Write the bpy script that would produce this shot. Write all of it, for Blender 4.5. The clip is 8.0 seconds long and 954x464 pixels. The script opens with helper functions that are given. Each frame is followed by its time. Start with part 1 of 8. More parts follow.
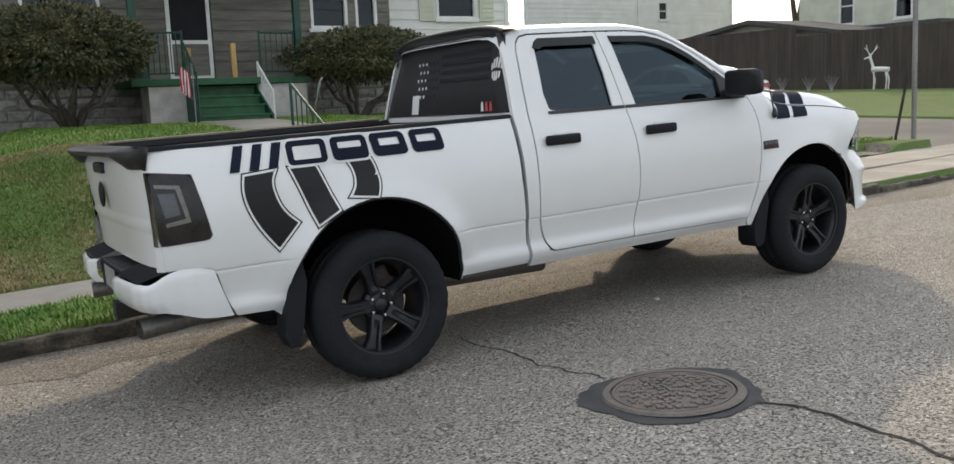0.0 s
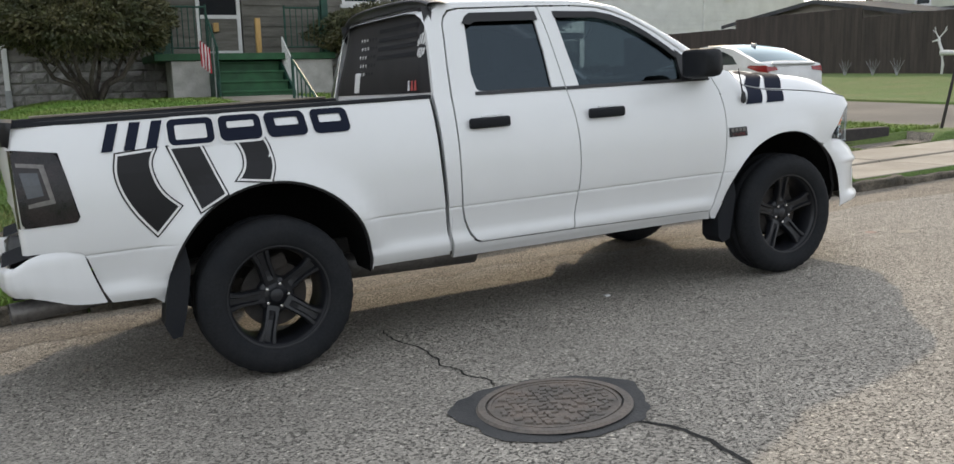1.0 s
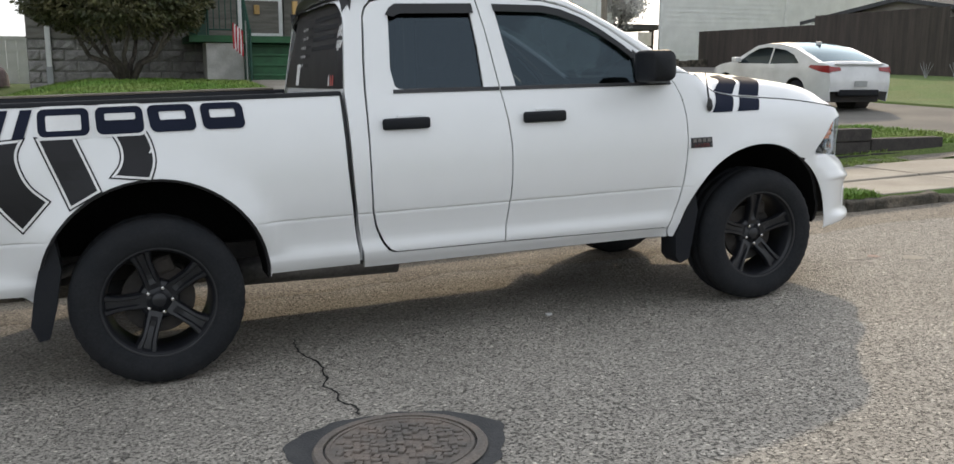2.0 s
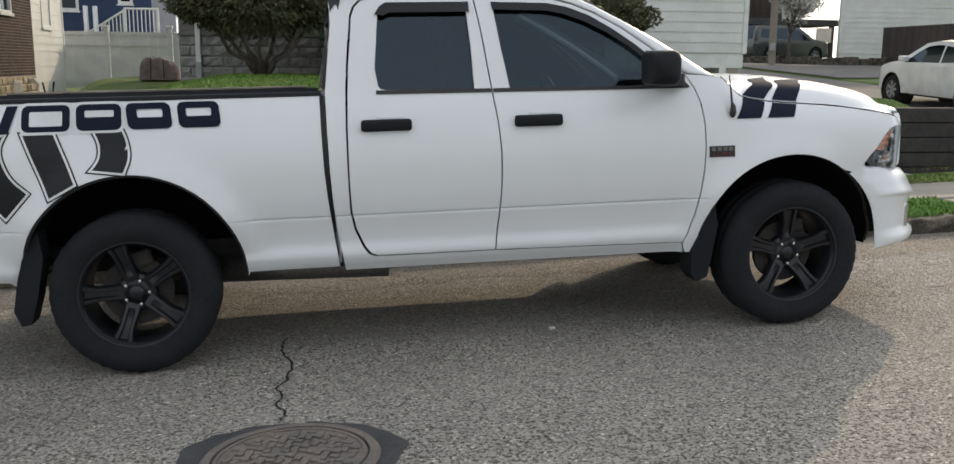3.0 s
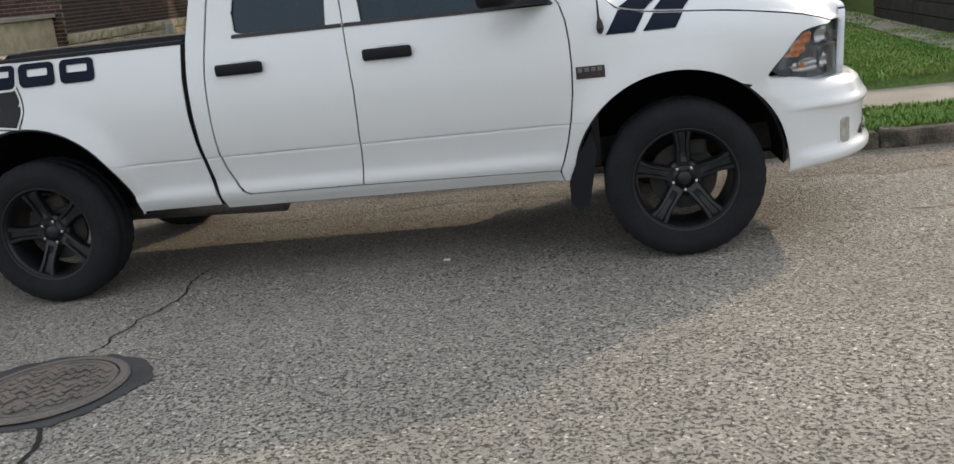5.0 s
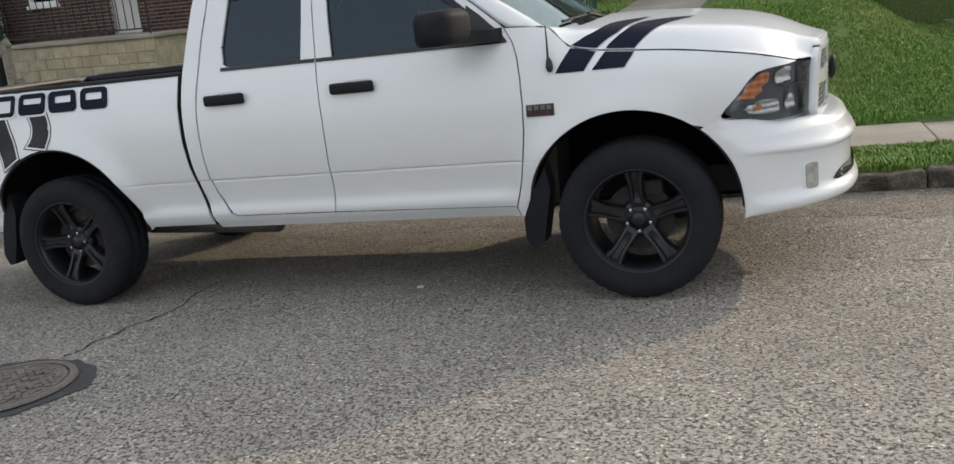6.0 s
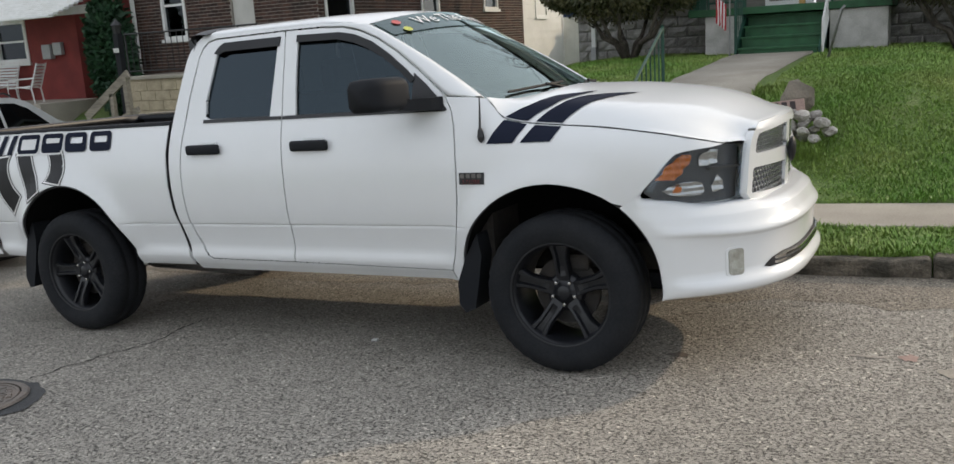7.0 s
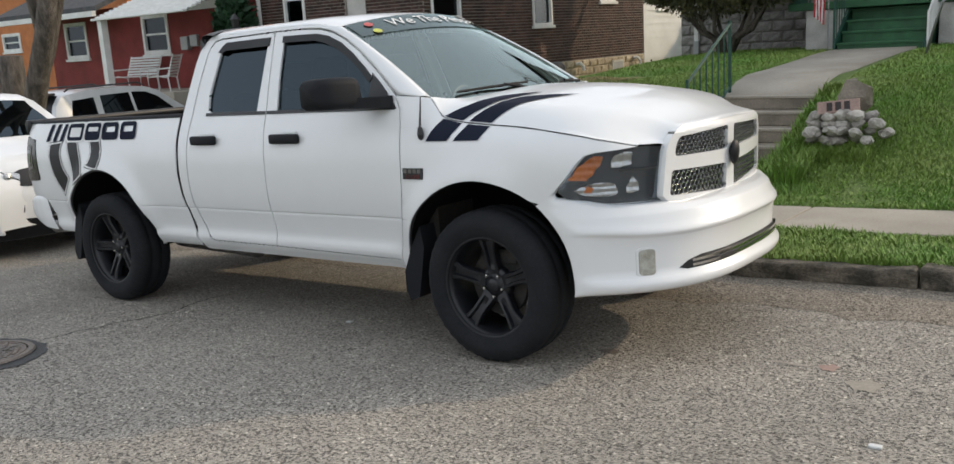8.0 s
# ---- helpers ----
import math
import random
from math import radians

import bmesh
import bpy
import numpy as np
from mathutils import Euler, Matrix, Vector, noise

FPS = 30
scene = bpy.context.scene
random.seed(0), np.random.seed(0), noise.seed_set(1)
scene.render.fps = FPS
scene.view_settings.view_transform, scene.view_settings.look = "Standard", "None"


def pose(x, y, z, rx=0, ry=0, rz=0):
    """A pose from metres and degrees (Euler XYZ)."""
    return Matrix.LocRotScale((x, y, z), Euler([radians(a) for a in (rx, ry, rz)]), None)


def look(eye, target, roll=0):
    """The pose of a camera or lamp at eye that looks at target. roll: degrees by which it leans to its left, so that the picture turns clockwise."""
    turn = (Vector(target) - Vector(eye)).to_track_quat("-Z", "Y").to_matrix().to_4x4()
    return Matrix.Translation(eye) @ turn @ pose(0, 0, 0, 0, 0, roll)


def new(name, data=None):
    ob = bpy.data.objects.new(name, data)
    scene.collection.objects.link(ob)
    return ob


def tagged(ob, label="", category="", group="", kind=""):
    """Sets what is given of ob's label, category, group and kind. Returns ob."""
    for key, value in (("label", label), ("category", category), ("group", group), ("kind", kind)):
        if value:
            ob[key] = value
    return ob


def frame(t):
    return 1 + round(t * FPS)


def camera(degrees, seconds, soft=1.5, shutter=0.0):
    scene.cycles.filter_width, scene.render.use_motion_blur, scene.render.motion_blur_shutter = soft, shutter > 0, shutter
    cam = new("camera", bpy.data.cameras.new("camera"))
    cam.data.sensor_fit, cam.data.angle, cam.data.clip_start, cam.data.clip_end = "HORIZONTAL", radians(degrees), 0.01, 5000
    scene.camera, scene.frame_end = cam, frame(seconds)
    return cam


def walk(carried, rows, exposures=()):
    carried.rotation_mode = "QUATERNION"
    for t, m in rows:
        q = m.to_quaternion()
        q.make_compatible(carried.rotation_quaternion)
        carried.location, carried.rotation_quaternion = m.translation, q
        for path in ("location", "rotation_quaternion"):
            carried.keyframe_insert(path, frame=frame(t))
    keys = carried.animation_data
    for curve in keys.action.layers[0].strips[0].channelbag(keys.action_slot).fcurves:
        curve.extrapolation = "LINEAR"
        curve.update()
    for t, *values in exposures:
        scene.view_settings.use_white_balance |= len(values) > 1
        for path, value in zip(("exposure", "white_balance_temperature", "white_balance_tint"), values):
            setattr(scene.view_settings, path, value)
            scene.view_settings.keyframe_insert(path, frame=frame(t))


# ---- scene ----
cam = camera(55.3, 8.0)
METRES, EYE, TILT, LEAN, TURN = 8.661, 1.518, 0.0, 0.0, -30.93
SLOPE = pose(0, 0, 0, -0.91, -1.79, 0)  # the road climbs ahead and falls to its kerb
EXPOSURES = [(0.0, 0.33), (1.5, 0.36), (3.5, 0.12), (5.0, 0.20), (6.5, 0.22), (8.0, 0.25)]
ROWS = [
    (0.0, 0.0, 0.0, 0.0, -0.66, -8.5, 4.4),
    (0.5, 0.0551, 0.0189, -0.0005, 1.46, -8.65, 4.77),
    (1.0, 0.1001, 0.0454, -0.007, 3.93, -9.48, 3.6),
    (1.5, 0.1472, 0.0776, -0.0053, 6.41, -9.66, 2.39),
    (3.0, 0.3055, 0.158, -0.0054, 20.56, -9.94, 1.32),
    (3.5, 0.3635, 0.1853, -0.001, 28.7, -9.09, 1.01),
    (4.0, 0.4116, 0.2229, -0.0016, 31.12, -10.44, 1.89),
    (4.5, 0.4619, 0.2522, -0.0073, 35.01, -13.97, 4.94),
    (5.0, 0.5226, 0.2866, -0.0034, 37.08, -15.04, 6.4),
    (6.5, 0.6677, 0.4271, 0.0024, 54.45, -12.27, 5.74),
    (7.0, 0.7084, 0.4755, 0.0062, 58.26, -10.23, 4.58),
    (7.5, 0.76, 0.5228, 0.0054, 64.41, -10.12, 5.22),
    (8.0, 0.7916, 0.5779, 0.0031, 67.87, -10.1, 4.19),
]
walk(cam, [(t, SLOPE @ pose(-2.063, -5.457, EYE, TILT, LEAN, TURN) @ pose(METRES * x, METRES * y, METRES * z, 90 + pitch, roll, yaw)) for t, x, y, z, yaw, pitch, roll in ROWS], EXPOSURES)

# ---------------------------------------------------------------- light
SUN_AZ, SUN_EL = 52.0, 24.5
world = bpy.data.worlds.new("sky")
scene.world = world
world.use_nodes = True
wn = world.node_tree
sky = wn.nodes.new("ShaderNodeTexSky")
sky.sky_type = "NISHITA"
sky.sun_disc = False
sky.sun_elevation = radians(SUN_EL)
sky.sun_rotation = radians(90 - SUN_AZ)
sky.dust_density = 3.0
sky.air_density = 1.2
wn.nodes["Background"].inputs["Strength"].default_value = 0.15
haze = wn.nodes.new("ShaderNodeHueSaturation")
haze.inputs["Saturation"].default_value = 0.45
wn.links.new(sky.outputs[0], haze.inputs["Color"])
veil = wn.nodes.new("ShaderNodeMix")  # thin white cloud over the whole sky
veil.data_type = "RGBA"
veil.inputs[0].default_value = 0.6
veil.inputs[7].default_value = (6.7, 7.05, 7.65, 1)
wn.links.new(haze.outputs[0], veil.inputs[6])
wn.links.new(veil.outputs[2], wn.nodes["Background"].inputs["Color"])
sun_data = bpy.data.lights.new("sun", "SUN")
sun_data.energy = 1.45
sun_data.angle = radians(0.6)
sun_data.color = (1.0, 0.79, 0.53)
sun_ob = new("sun", sun_data)
sun_ob.matrix_world = look((30 * math.cos(radians(SUN_AZ)), 30 * math.sin(radians(SUN_AZ)), 30 * math.tan(radians(SUN_EL))), (0, 0, 0))


# ---------------------------------------------------------------- materials
def mat(name, col, rough=0.6, metal=0.0, col2=None, scale=3.0, fine=60.0, grain=0.12, bump=0.1, spec=0.5,
        coat=0.0, rand=0.0, stretch=(1, 1, 1), dist=0.01, island=0.0, contrast=(0.35, 0.65), vary=0.08):
    """Procedural surface: two colours mixed by a broad noise, a fine grain, relief and per-piece variation."""
    m = bpy.data.materials.new(name)
    m.use_nodes = True
    nt = m.node_tree
    b = nt.nodes["Principled BSDF"]
    L = nt.links.new
    geo = nt.nodes.new("ShaderNodeNewGeometry")
    mp = nt.nodes.new("ShaderNodeMapping")
    mp.inputs["Scale"].default_value = stretch
    L(geo.outputs["Position"], mp.inputs["Vector"])
    n1 = nt.nodes.new("ShaderNodeTexNoise")
    n1.inputs["Scale"].default_value = scale
    n1.inputs["Detail"].default_value = 6
    L(mp.outputs[0], n1.inputs["Vector"])
    n2 = nt.nodes.new("ShaderNodeTexNoise")
    n2.inputs["Scale"].default_value = fine
    n2.inputs["Detail"].default_value = 4
    L(mp.outputs[0], n2.inputs["Vector"])
    mr = nt.nodes.new("ShaderNodeMapRange")
    mr.inputs["From Min"].default_value, mr.inputs["From Max"].default_value = contrast
    L(n1.outputs["Fac"], mr.inputs["Value"])
    mix = nt.nodes.new("ShaderNodeMix")
    mix.data_type = "RGBA"
    mix.inputs[6].default_value = (*col, 1)
    mix.inputs[7].default_value = (*(col2 or [c * 0.85 for c in col]), 1)
    L(mr.outputs[0], mix.inputs[0])
    hsv = nt.nodes.new("ShaderNodeHueSaturation")
    L(mix.outputs[2], hsv.inputs["Color"])
    g = nt.nodes.new("ShaderNodeMapRange")
    g.inputs["From Min"].default_value, g.inputs["From Max"].default_value = 0.25, 0.75
    g.inputs["To Min"].default_value, g.inputs["To Max"].default_value = 1 - grain, 1 + grain
    L(n2.outputs["Fac"], g.inputs["Value"])
    val = g.outputs[0]
    for amount, src in ((rand, "ob"), (island, "geo")):
        if amount:
            if src == "ob":
                r = nt.nodes.new("ShaderNodeObjectInfo").outputs["Random"]
            else:
                r = geo.outputs["Random Per Island"]
            k = nt.nodes.new("ShaderNodeMapRange")
            k.inputs["To Min"].default_value, k.inputs["To Max"].default_value = 1 - amount, 1 + amount
            L(r, k.inputs["Value"])
            mu = nt.nodes.new("ShaderNodeMath")
            mu.operation = "MULTIPLY"
            L(val, mu.inputs[0])
            L(k.outputs[0], mu.inputs[1])
            val = mu.outputs[0]
    L(val, hsv.inputs["Value"])
    L(hsv.outputs[0], b.inputs["Base Color"])
    rr = nt.nodes.new("ShaderNodeMapRange")
    rr.inputs["To Min"].default_value, rr.inputs["To Max"].default_value = max(0.02, rough - vary), min(1, rough + vary)
    L(n1.outputs["Fac"], rr.inputs["Value"])
    L(rr.outputs[0], b.inputs["Roughness"])
    b.inputs["Metallic"].default_value = metal
    b.inputs["Specular IOR Level"].default_value = spec
    b.inputs["Coat Weight"].default_value = coat
    b.inputs["Coat Roughness"].default_value = 0.04
    if bump:
        bp = nt.nodes.new("ShaderNodeBump")
        bp.inputs["Strength"].default_value = bump
        bp.inputs["Distance"].default_value = dist
        L(n2.outputs["Fac"], bp.inputs["Height"])
        L(bp.outputs[0], b.inputs["Normal"])
    return m


def glass(name, tint, rough=0.02, clear=0.5, ior=1.55, sheen=(0.72, 0.81, 0.88)):
    """A tinted pane: what is behind it shows through the tint, and it mirrors by its Fresnel gloss."""
    m = bpy.data.materials.new(name)
    m.use_nodes = True
    nt = m.node_tree
    nt.nodes.remove(nt.nodes["Principled BSDF"])
    L = nt.links.new
    tr = nt.nodes.new("ShaderNodeBsdfTransparent")
    tr.inputs[0].default_value = (*[c * clear for c in tint], 1)
    gl = nt.nodes.new("ShaderNodeBsdfGlossy")
    gl.inputs["Color"].default_value = (*sheen, 1)
    gl.inputs["Roughness"].default_value = rough
    lw = nt.nodes.new("ShaderNodeLayerWeight")
    lw.inputs["Blend"].default_value = 0.5
    pw = nt.nodes.new("ShaderNodeMath")
    pw.operation = "POWER"
    pw.inputs[1].default_value = 4.5
    L(lw.outputs["Facing"], pw.inputs[0])
    fr = nt.nodes.new("ShaderNodeMath")
    fr.operation = "MULTIPLY_ADD"
    f0 = ((ior - 1) / (ior + 1)) ** 2
    fr.inputs[1].default_value, fr.inputs[2].default_value = 0.85 - f0, f0
    L(pw.outputs[0], fr.inputs[0])
    mx = nt.nodes.new("ShaderNodeMixShader")
    L(fr.outputs[0], mx.inputs[0])
    L(tr.outputs[0], mx.inputs[1])
    L(gl.outputs[0], mx.inputs[2])
    L(mx.outputs[0], nt.nodes["Material Output"].inputs["Surface"])
    return m


def asphalt_mat(name="asphalt", c1=(0.295, 0.278, 0.248), c2=(0.372, 0.350, 0.312)):
    """Worn asphalt: flat pale stones of mixed shade, dark tar pits between them and a few bright chips."""
    m = mat(name, c1, 0.85, col2=c2, scale=0.7, fine=9, grain=0.10, bump=0)
    nt = m.node_tree
    L = nt.links.new
    b = nt.nodes["Principled BSDF"]
    geo = [n for n in nt.nodes if n.type == "NEW_GEOMETRY"][0]
    hsv = [n for n in nt.nodes if n.type == "HUE_SAT"][0]
    v = nt.nodes.new("ShaderNodeTexVoronoi")
    v.inputs["Scale"].default_value = 95
    L(geo.outputs["Position"], v.inputs["Vector"])
    sep = nt.nodes.new("ShaderNodeSeparateColor")
    L(v.outputs["Color"], sep.inputs[0])
    ramp = nt.nodes.new("ShaderNodeValToRGB")
    e = ramp.color_ramp.elements
    e[0].position, e[0].color = 0.0, (0.62, 0.61, 0.59, 1)
    e[1].position, e[1].color = 1.0, (2.2, 2.15, 2.05, 1)
    for p, c in ((0.2, 0.82), (0.5, 1.0), (0.9, 1.16), (0.965, 1.3)):
        k = e.new(p)
        k.color = (c, c * 0.98, c * 0.95, 1)
    L(sep.outputs[0], ramp.inputs[0])
    n = nt.nodes.new("ShaderNodeTexNoise")
    n.inputs["Scale"].default_value = 64
    n.inputs["Detail"].default_value = 3
    n.inputs["Roughness"].default_value = 0.62
    L(geo.outputs["Position"], n.inputs["Vector"])
    pit = nt.nodes.new("ShaderNodeMapRange")
    pit.inputs["From Min"].default_value, pit.inputs["From Max"].default_value = 0.37, 0.48
    L(n.outputs["Fac"], pit.inputs["Value"])
    dark = nt.nodes.new("ShaderNodeMapRange")
    dark.inputs["To Min"].default_value = 0.30
    L(pit.outputs[0], dark.inputs["Value"])
    mu = nt.nodes.new("ShaderNodeMix")
    mu.data_type = "RGBA"
    mu.blend_type = "MULTIPLY"
    mu.inputs[0].default_value = 1
    L(hsv.outputs[0], mu.inputs[6])
    L(ramp.outputs[0], mu.inputs[7])
    tar = nt.nodes.new("ShaderNodeVectorMath")
    tar.operation = "SCALE"
    L(mu.outputs[2], tar.inputs[0])
    L(dark.outputs[0], tar.inputs["Scale"])
    L(tar.outputs[0], b.inputs["Base Color"])
    hgt = nt.nodes.new("ShaderNodeMath")
    hgt.operation = "MULTIPLY_ADD"
    hgt.inputs[1].default_value = 0.22
    L(sep.outputs[1], hgt.inputs[0])
    L(pit.outputs[0], hgt.inputs[2])
    bp = nt.nodes.new("ShaderNodeBump")
    bp.inputs["Strength"].default_value = 0.9
    bp.inputs["Distance"].default_value = 0.010
    L(hgt.outputs[0], bp.inputs["Height"])
    L(bp.outputs[0], b.inputs["Normal"])
    return m


M = {
    "asphalt": asphalt_mat(),
    "grit": asphalt_mat("gutter_grit", (0.30, 0.265, 0.215), (0.24, 0.215, 0.18)),
    "tar": mat("tar_patch", (0.035, 0.036, 0.038), 0.75, col2=(0.06, 0.06, 0.06), scale=6, fine=120, grain=0.35, bump=0.5, dist=0.004),
    "crack": mat("crack_fill", (0.012, 0.012, 0.011), 0.9),
    "iron": mat("cast_iron", (0.13, 0.117, 0.104), 0.65, metal=0.15, col2=(0.20, 0.165, 0.138), scale=9, fine=90, grain=0.3, bump=0.3, dist=0.003),
    "concrete": mat("walk_concrete", (0.37, 0.335, 0.28), 0.85, col2=(0.29, 0.26, 0.215), scale=1.6, fine=70, grain=0.16, bump=0.25, rand=0.07),
    "chalk": mat("chalky_scuff", (0.42, 0.37, 0.32), 0.95, col2=(0.26, 0.24, 0.21), scale=25, fine=120, grain=0.4, bump=0.3),
    "pier": mat("limewashed_concrete", (0.52, 0.51, 0.48), 0.9, col2=(0.36, 0.35, 0.32), scale=4, fine=50, grain=0.15, bump=0.3),
    "street": mat("side_street_concrete", (0.16, 0.15, 0.13), 0.9, col2=(0.12, 0.112, 0.10), scale=0.6, fine=30, grain=0.15, bump=0.2),
    "kerb": mat("kerb_stone", (0.150, 0.128, 0.098), 0.9, col2=(0.05, 0.045, 0.034), scale=5, fine=45, grain=0.4, bump=0.9, rand=0.12, dist=0.02, contrast=(0.38, 0.58)),
    "stepstone": mat("old_concrete", (0.26, 0.225, 0.18), 0.9, col2=(0.15, 0.13, 0.105), scale=3, fine=50, grain=0.2, bump=0.4, rand=0.06),
    "lawn": mat("lawn_soil", (0.085, 0.150, 0.028), 0.95, col2=(0.120, 0.155, 0.045), scale=0.9, fine=30, grain=0.35, bump=0.8, dist=0.03),
    "earth": mat("far_ground", (0.12, 0.13, 0.06), 0.95, col2=(0.17, 0.15, 0.09), scale=0.2, fine=4, grain=0.2, bump=0),
    "grass": mat("grass_blades", (0.130, 0.255, 0.035), 0.6, col2=(0.235, 0.305, 0.075), scale=0.75, fine=25, grain=0.25, bump=0, island=0.28),
    "grass_dry": mat("dry_grass_blades", (0.140, 0.205, 0.045), 0.7, col2=(0.36, 0.285, 0.14), scale=0.9, fine=25, grain=0.3, bump=0, island=0.32, contrast=(0.40, 0.58)),
    "paint": mat("white_car_paint", (0.760, 0.770, 0.772), 0.26, col2=(0.750, 0.760, 0.762), scale=0.4, fine=6, grain=0.012, bump=0, coat=0.5, vary=0.01, contrast=(0.1, 0.9)),
    "paint2": mat("pearl_car_paint", (0.70, 0.70, 0.70), 0.3, fine=5, grain=0.02, bump=0, coat=0.8),
    "paint3": mat("silver_car_paint", (0.62, 0.63, 0.64), 0.3, metal=0.1, fine=5, grain=0.02, bump=0, coat=0.8),
    "paint4": mat("dark_green_car_paint", (0.045, 0.055, 0.052), 0.3, fine=5, grain=0.05, bump=0, coat=0.8),
    "trim": mat("black_trim", (0.018, 0.018, 0.02), 0.45, fine=300, grain=0.1, bump=0.15, dist=0.001),
    "visor": mat("smoked_acrylic", (0.010, 0.011, 0.013), 0.62, fine=30, grain=0.08, bump=0),
    "mesh_metal": mat("dark_chromed_mesh", (0.26, 0.27, 0.28), 0.22, metal=0.85, fine=40, grain=0.1, bump=0),
    # blue cast of the next three blacks paints in haze and sky reflection
    "trim_soft": mat("matt_black_plastic", (0.012, 0.0135, 0.017), 0.6, spec=0.16, col2=(0.018, 0.019, 0.021), fine=200, grain=0.2, bump=0.2, dist=0.002),
    "rim": mat("satin_black_wheel", (0.009, 0.010, 0.013), 0.38, fine=40, grain=0.2, bump=0),
    "rubber": mat("tyre_rubber", (0.011, 0.0125, 0.015), 0.85, spec=0.25, col2=(0.017, 0.018, 0.020), scale=7, fine=80, grain=0.25, bump=0.15, dist=0.002),
    "chrome": mat("chrome", (0.75, 0.75, 0.75), 0.12, metal=1.0, grain=0.03, bump=0),
    "steel": mat("dull_steel", (0.20, 0.19, 0.18), 0.45, metal=0.8, fine=40, grain=0.25, bump=0.1),
    "under": mat("underbody", (0.018, 0.017, 0.016), 0.8, col2=(0.04, 0.033, 0.028), scale=6, fine=50, grain=0.3),
    "well": mat("arch_liner", (0.006, 0.006, 0.006), 0.9, spec=0.1, fine=60, grain=0.3, bump=0.1),
    "dark_red": mat("dark_red_enamel", (0.16, 0.02, 0.02), 0.4, bump=0),
    "vinyl": mat("black_vinyl", (0.012, 0.012, 0.014), 0.45, spec=0.3, fine=30, grain=0.05, bump=0),
    "vinyl_blue": mat("navy_vinyl", (0.014, 0.018, 0.034), 0.8, spec=0.12, fine=30, grain=0.05, bump=0),
    "vinyl_white": mat("white_vinyl", (0.78, 0.78, 0.77), 0.4, fine=30, grain=0.03, bump=0),
    "amber": mat("amber_lens", (0.55, 0.14, 0.012), 0.15, fine=150, grain=0.25, bump=0.3, coat=0.6),
    "reflector": mat("lamp_reflector", (0.62, 0.62, 0.61), 0.25, metal=0.95, fine=110, grain=0.3, bump=0.5, dist=0.004),
    # lightened towards blue: reflection on the lamp glass put into the colour
    "lampdark": mat("lamp_bezel", (0.045, 0.052, 0.062), 0.25, coat=0.6, bump=0),
    "red": mat("red_lens", (0.28, 0.012, 0.012), 0.15, fine=140, grain=0.3, bump=0.3, coat=0.6),
    "smoke": mat("smoked_lens", (0.010, 0.010, 0.011), 0.22, col2=(0.024, 0.018, 0.019), scale=12, fine=150, grain=0.5, bump=0.05, coat=0.15, spec=0.35),
    "fog": mat("fog_lens", (0.45, 0.45, 0.40), 0.2, col2=(0.30, 0.29, 0.24), scale=20, fine=160, grain=0.2, bump=0.4, coat=0.5),
    "seat": mat("dark_upholstery", (0.045, 0.045, 0.05), 0.85, fine=150, grain=0.2),
    "tint": glass("tinted_pane", (0.10, 0.115, 0.13), clear=0.3, ior=1.75, sheen=(0.60, 0.76, 0.88)),
    "tint2": glass("side_pane", (0.20, 0.25, 0.29), clear=0.35, ior=1.7, sheen=(0.60, 0.78, 0.90)),
    "screen": glass("windscreen", (0.66, 0.80, 0.77), clear=0.95, ior=2.9, sheen=(0.78, 0.92, 0.90)),
    "strip": glass("tinted_strip", (0.22, 0.28, 0.27), clear=0.5, ior=2.5, sheen=(0.72, 0.85, 0.84)),
    "pane": glass("house_pane", (0.25, 0.28, 0.30), clear=0.5),
    "clear": glass("lamp_glass", (0.92, 0.94, 0.96), clear=0.97, ior=1.8),
    "wood": mat("grey_weathered_wood", (0.30, 0.265, 0.215), 0.85, col2=(0.19, 0.165, 0.13), scale=5, fine=40, grain=0.25, bump=0.4, stretch=(1, 6, 6)),
    "wood_new": mat("new_lumber", (0.55, 0.36, 0.14), 0.7, col2=(0.45, 0.27, 0.09), scale=6, fine=50, grain=0.15, stretch=(6, 6, 1)),
    "siding_grey": mat("grey_brown_siding", (0.185, 0.175, 0.15), 0.8, col2=(0.125, 0.118, 0.10), scale=4, fine=30, grain=0.16, bump=0.2, rand=0.10, stretch=(0.5, 1, 4)),
    "block": mat("rockface_block", (0.36, 0.345, 0.325), 0.9, col2=(0.25, 0.24, 0.23), scale=9, fine=50, grain=0.22, bump=0.6, rand=0.10, dist=0.02),
    "mortar": mat("mortar", (0.25, 0.24, 0.22), 0.95, fine=70, grain=0.2, bump=0.3),
    "mortar_dark": mat("brick_mortar", (0.27, 0.245, 0.215), 0.95, fine=70, grain=0.2, bump=0.3),
    "brick": mat("red_brown_brick", (0.105, 0.050, 0.035), 0.9, col2=(0.048, 0.026, 0.021), scale=5, fine=70, grain=0.2, bump=0.35, rand=0.45, island=0.45),
    "tanblock": mat("tan_block", (0.48, 0.40, 0.28), 0.9, col2=(0.36, 0.30, 0.21), scale=6, fine=50, grain=0.18, bump=0.5, rand=0.12),
    "white_siding": mat("white_siding", (0.74, 0.74, 0.71), 0.6, col2=(0.66, 0.66, 0.63), scale=1.5, fine=20, grain=0.04, bump=0.05, rand=0.02),
    "beige": mat("beige_render", (0.40, 0.365, 0.31), 0.85, scale=2, fine=30, grain=0.08, bump=0.1),
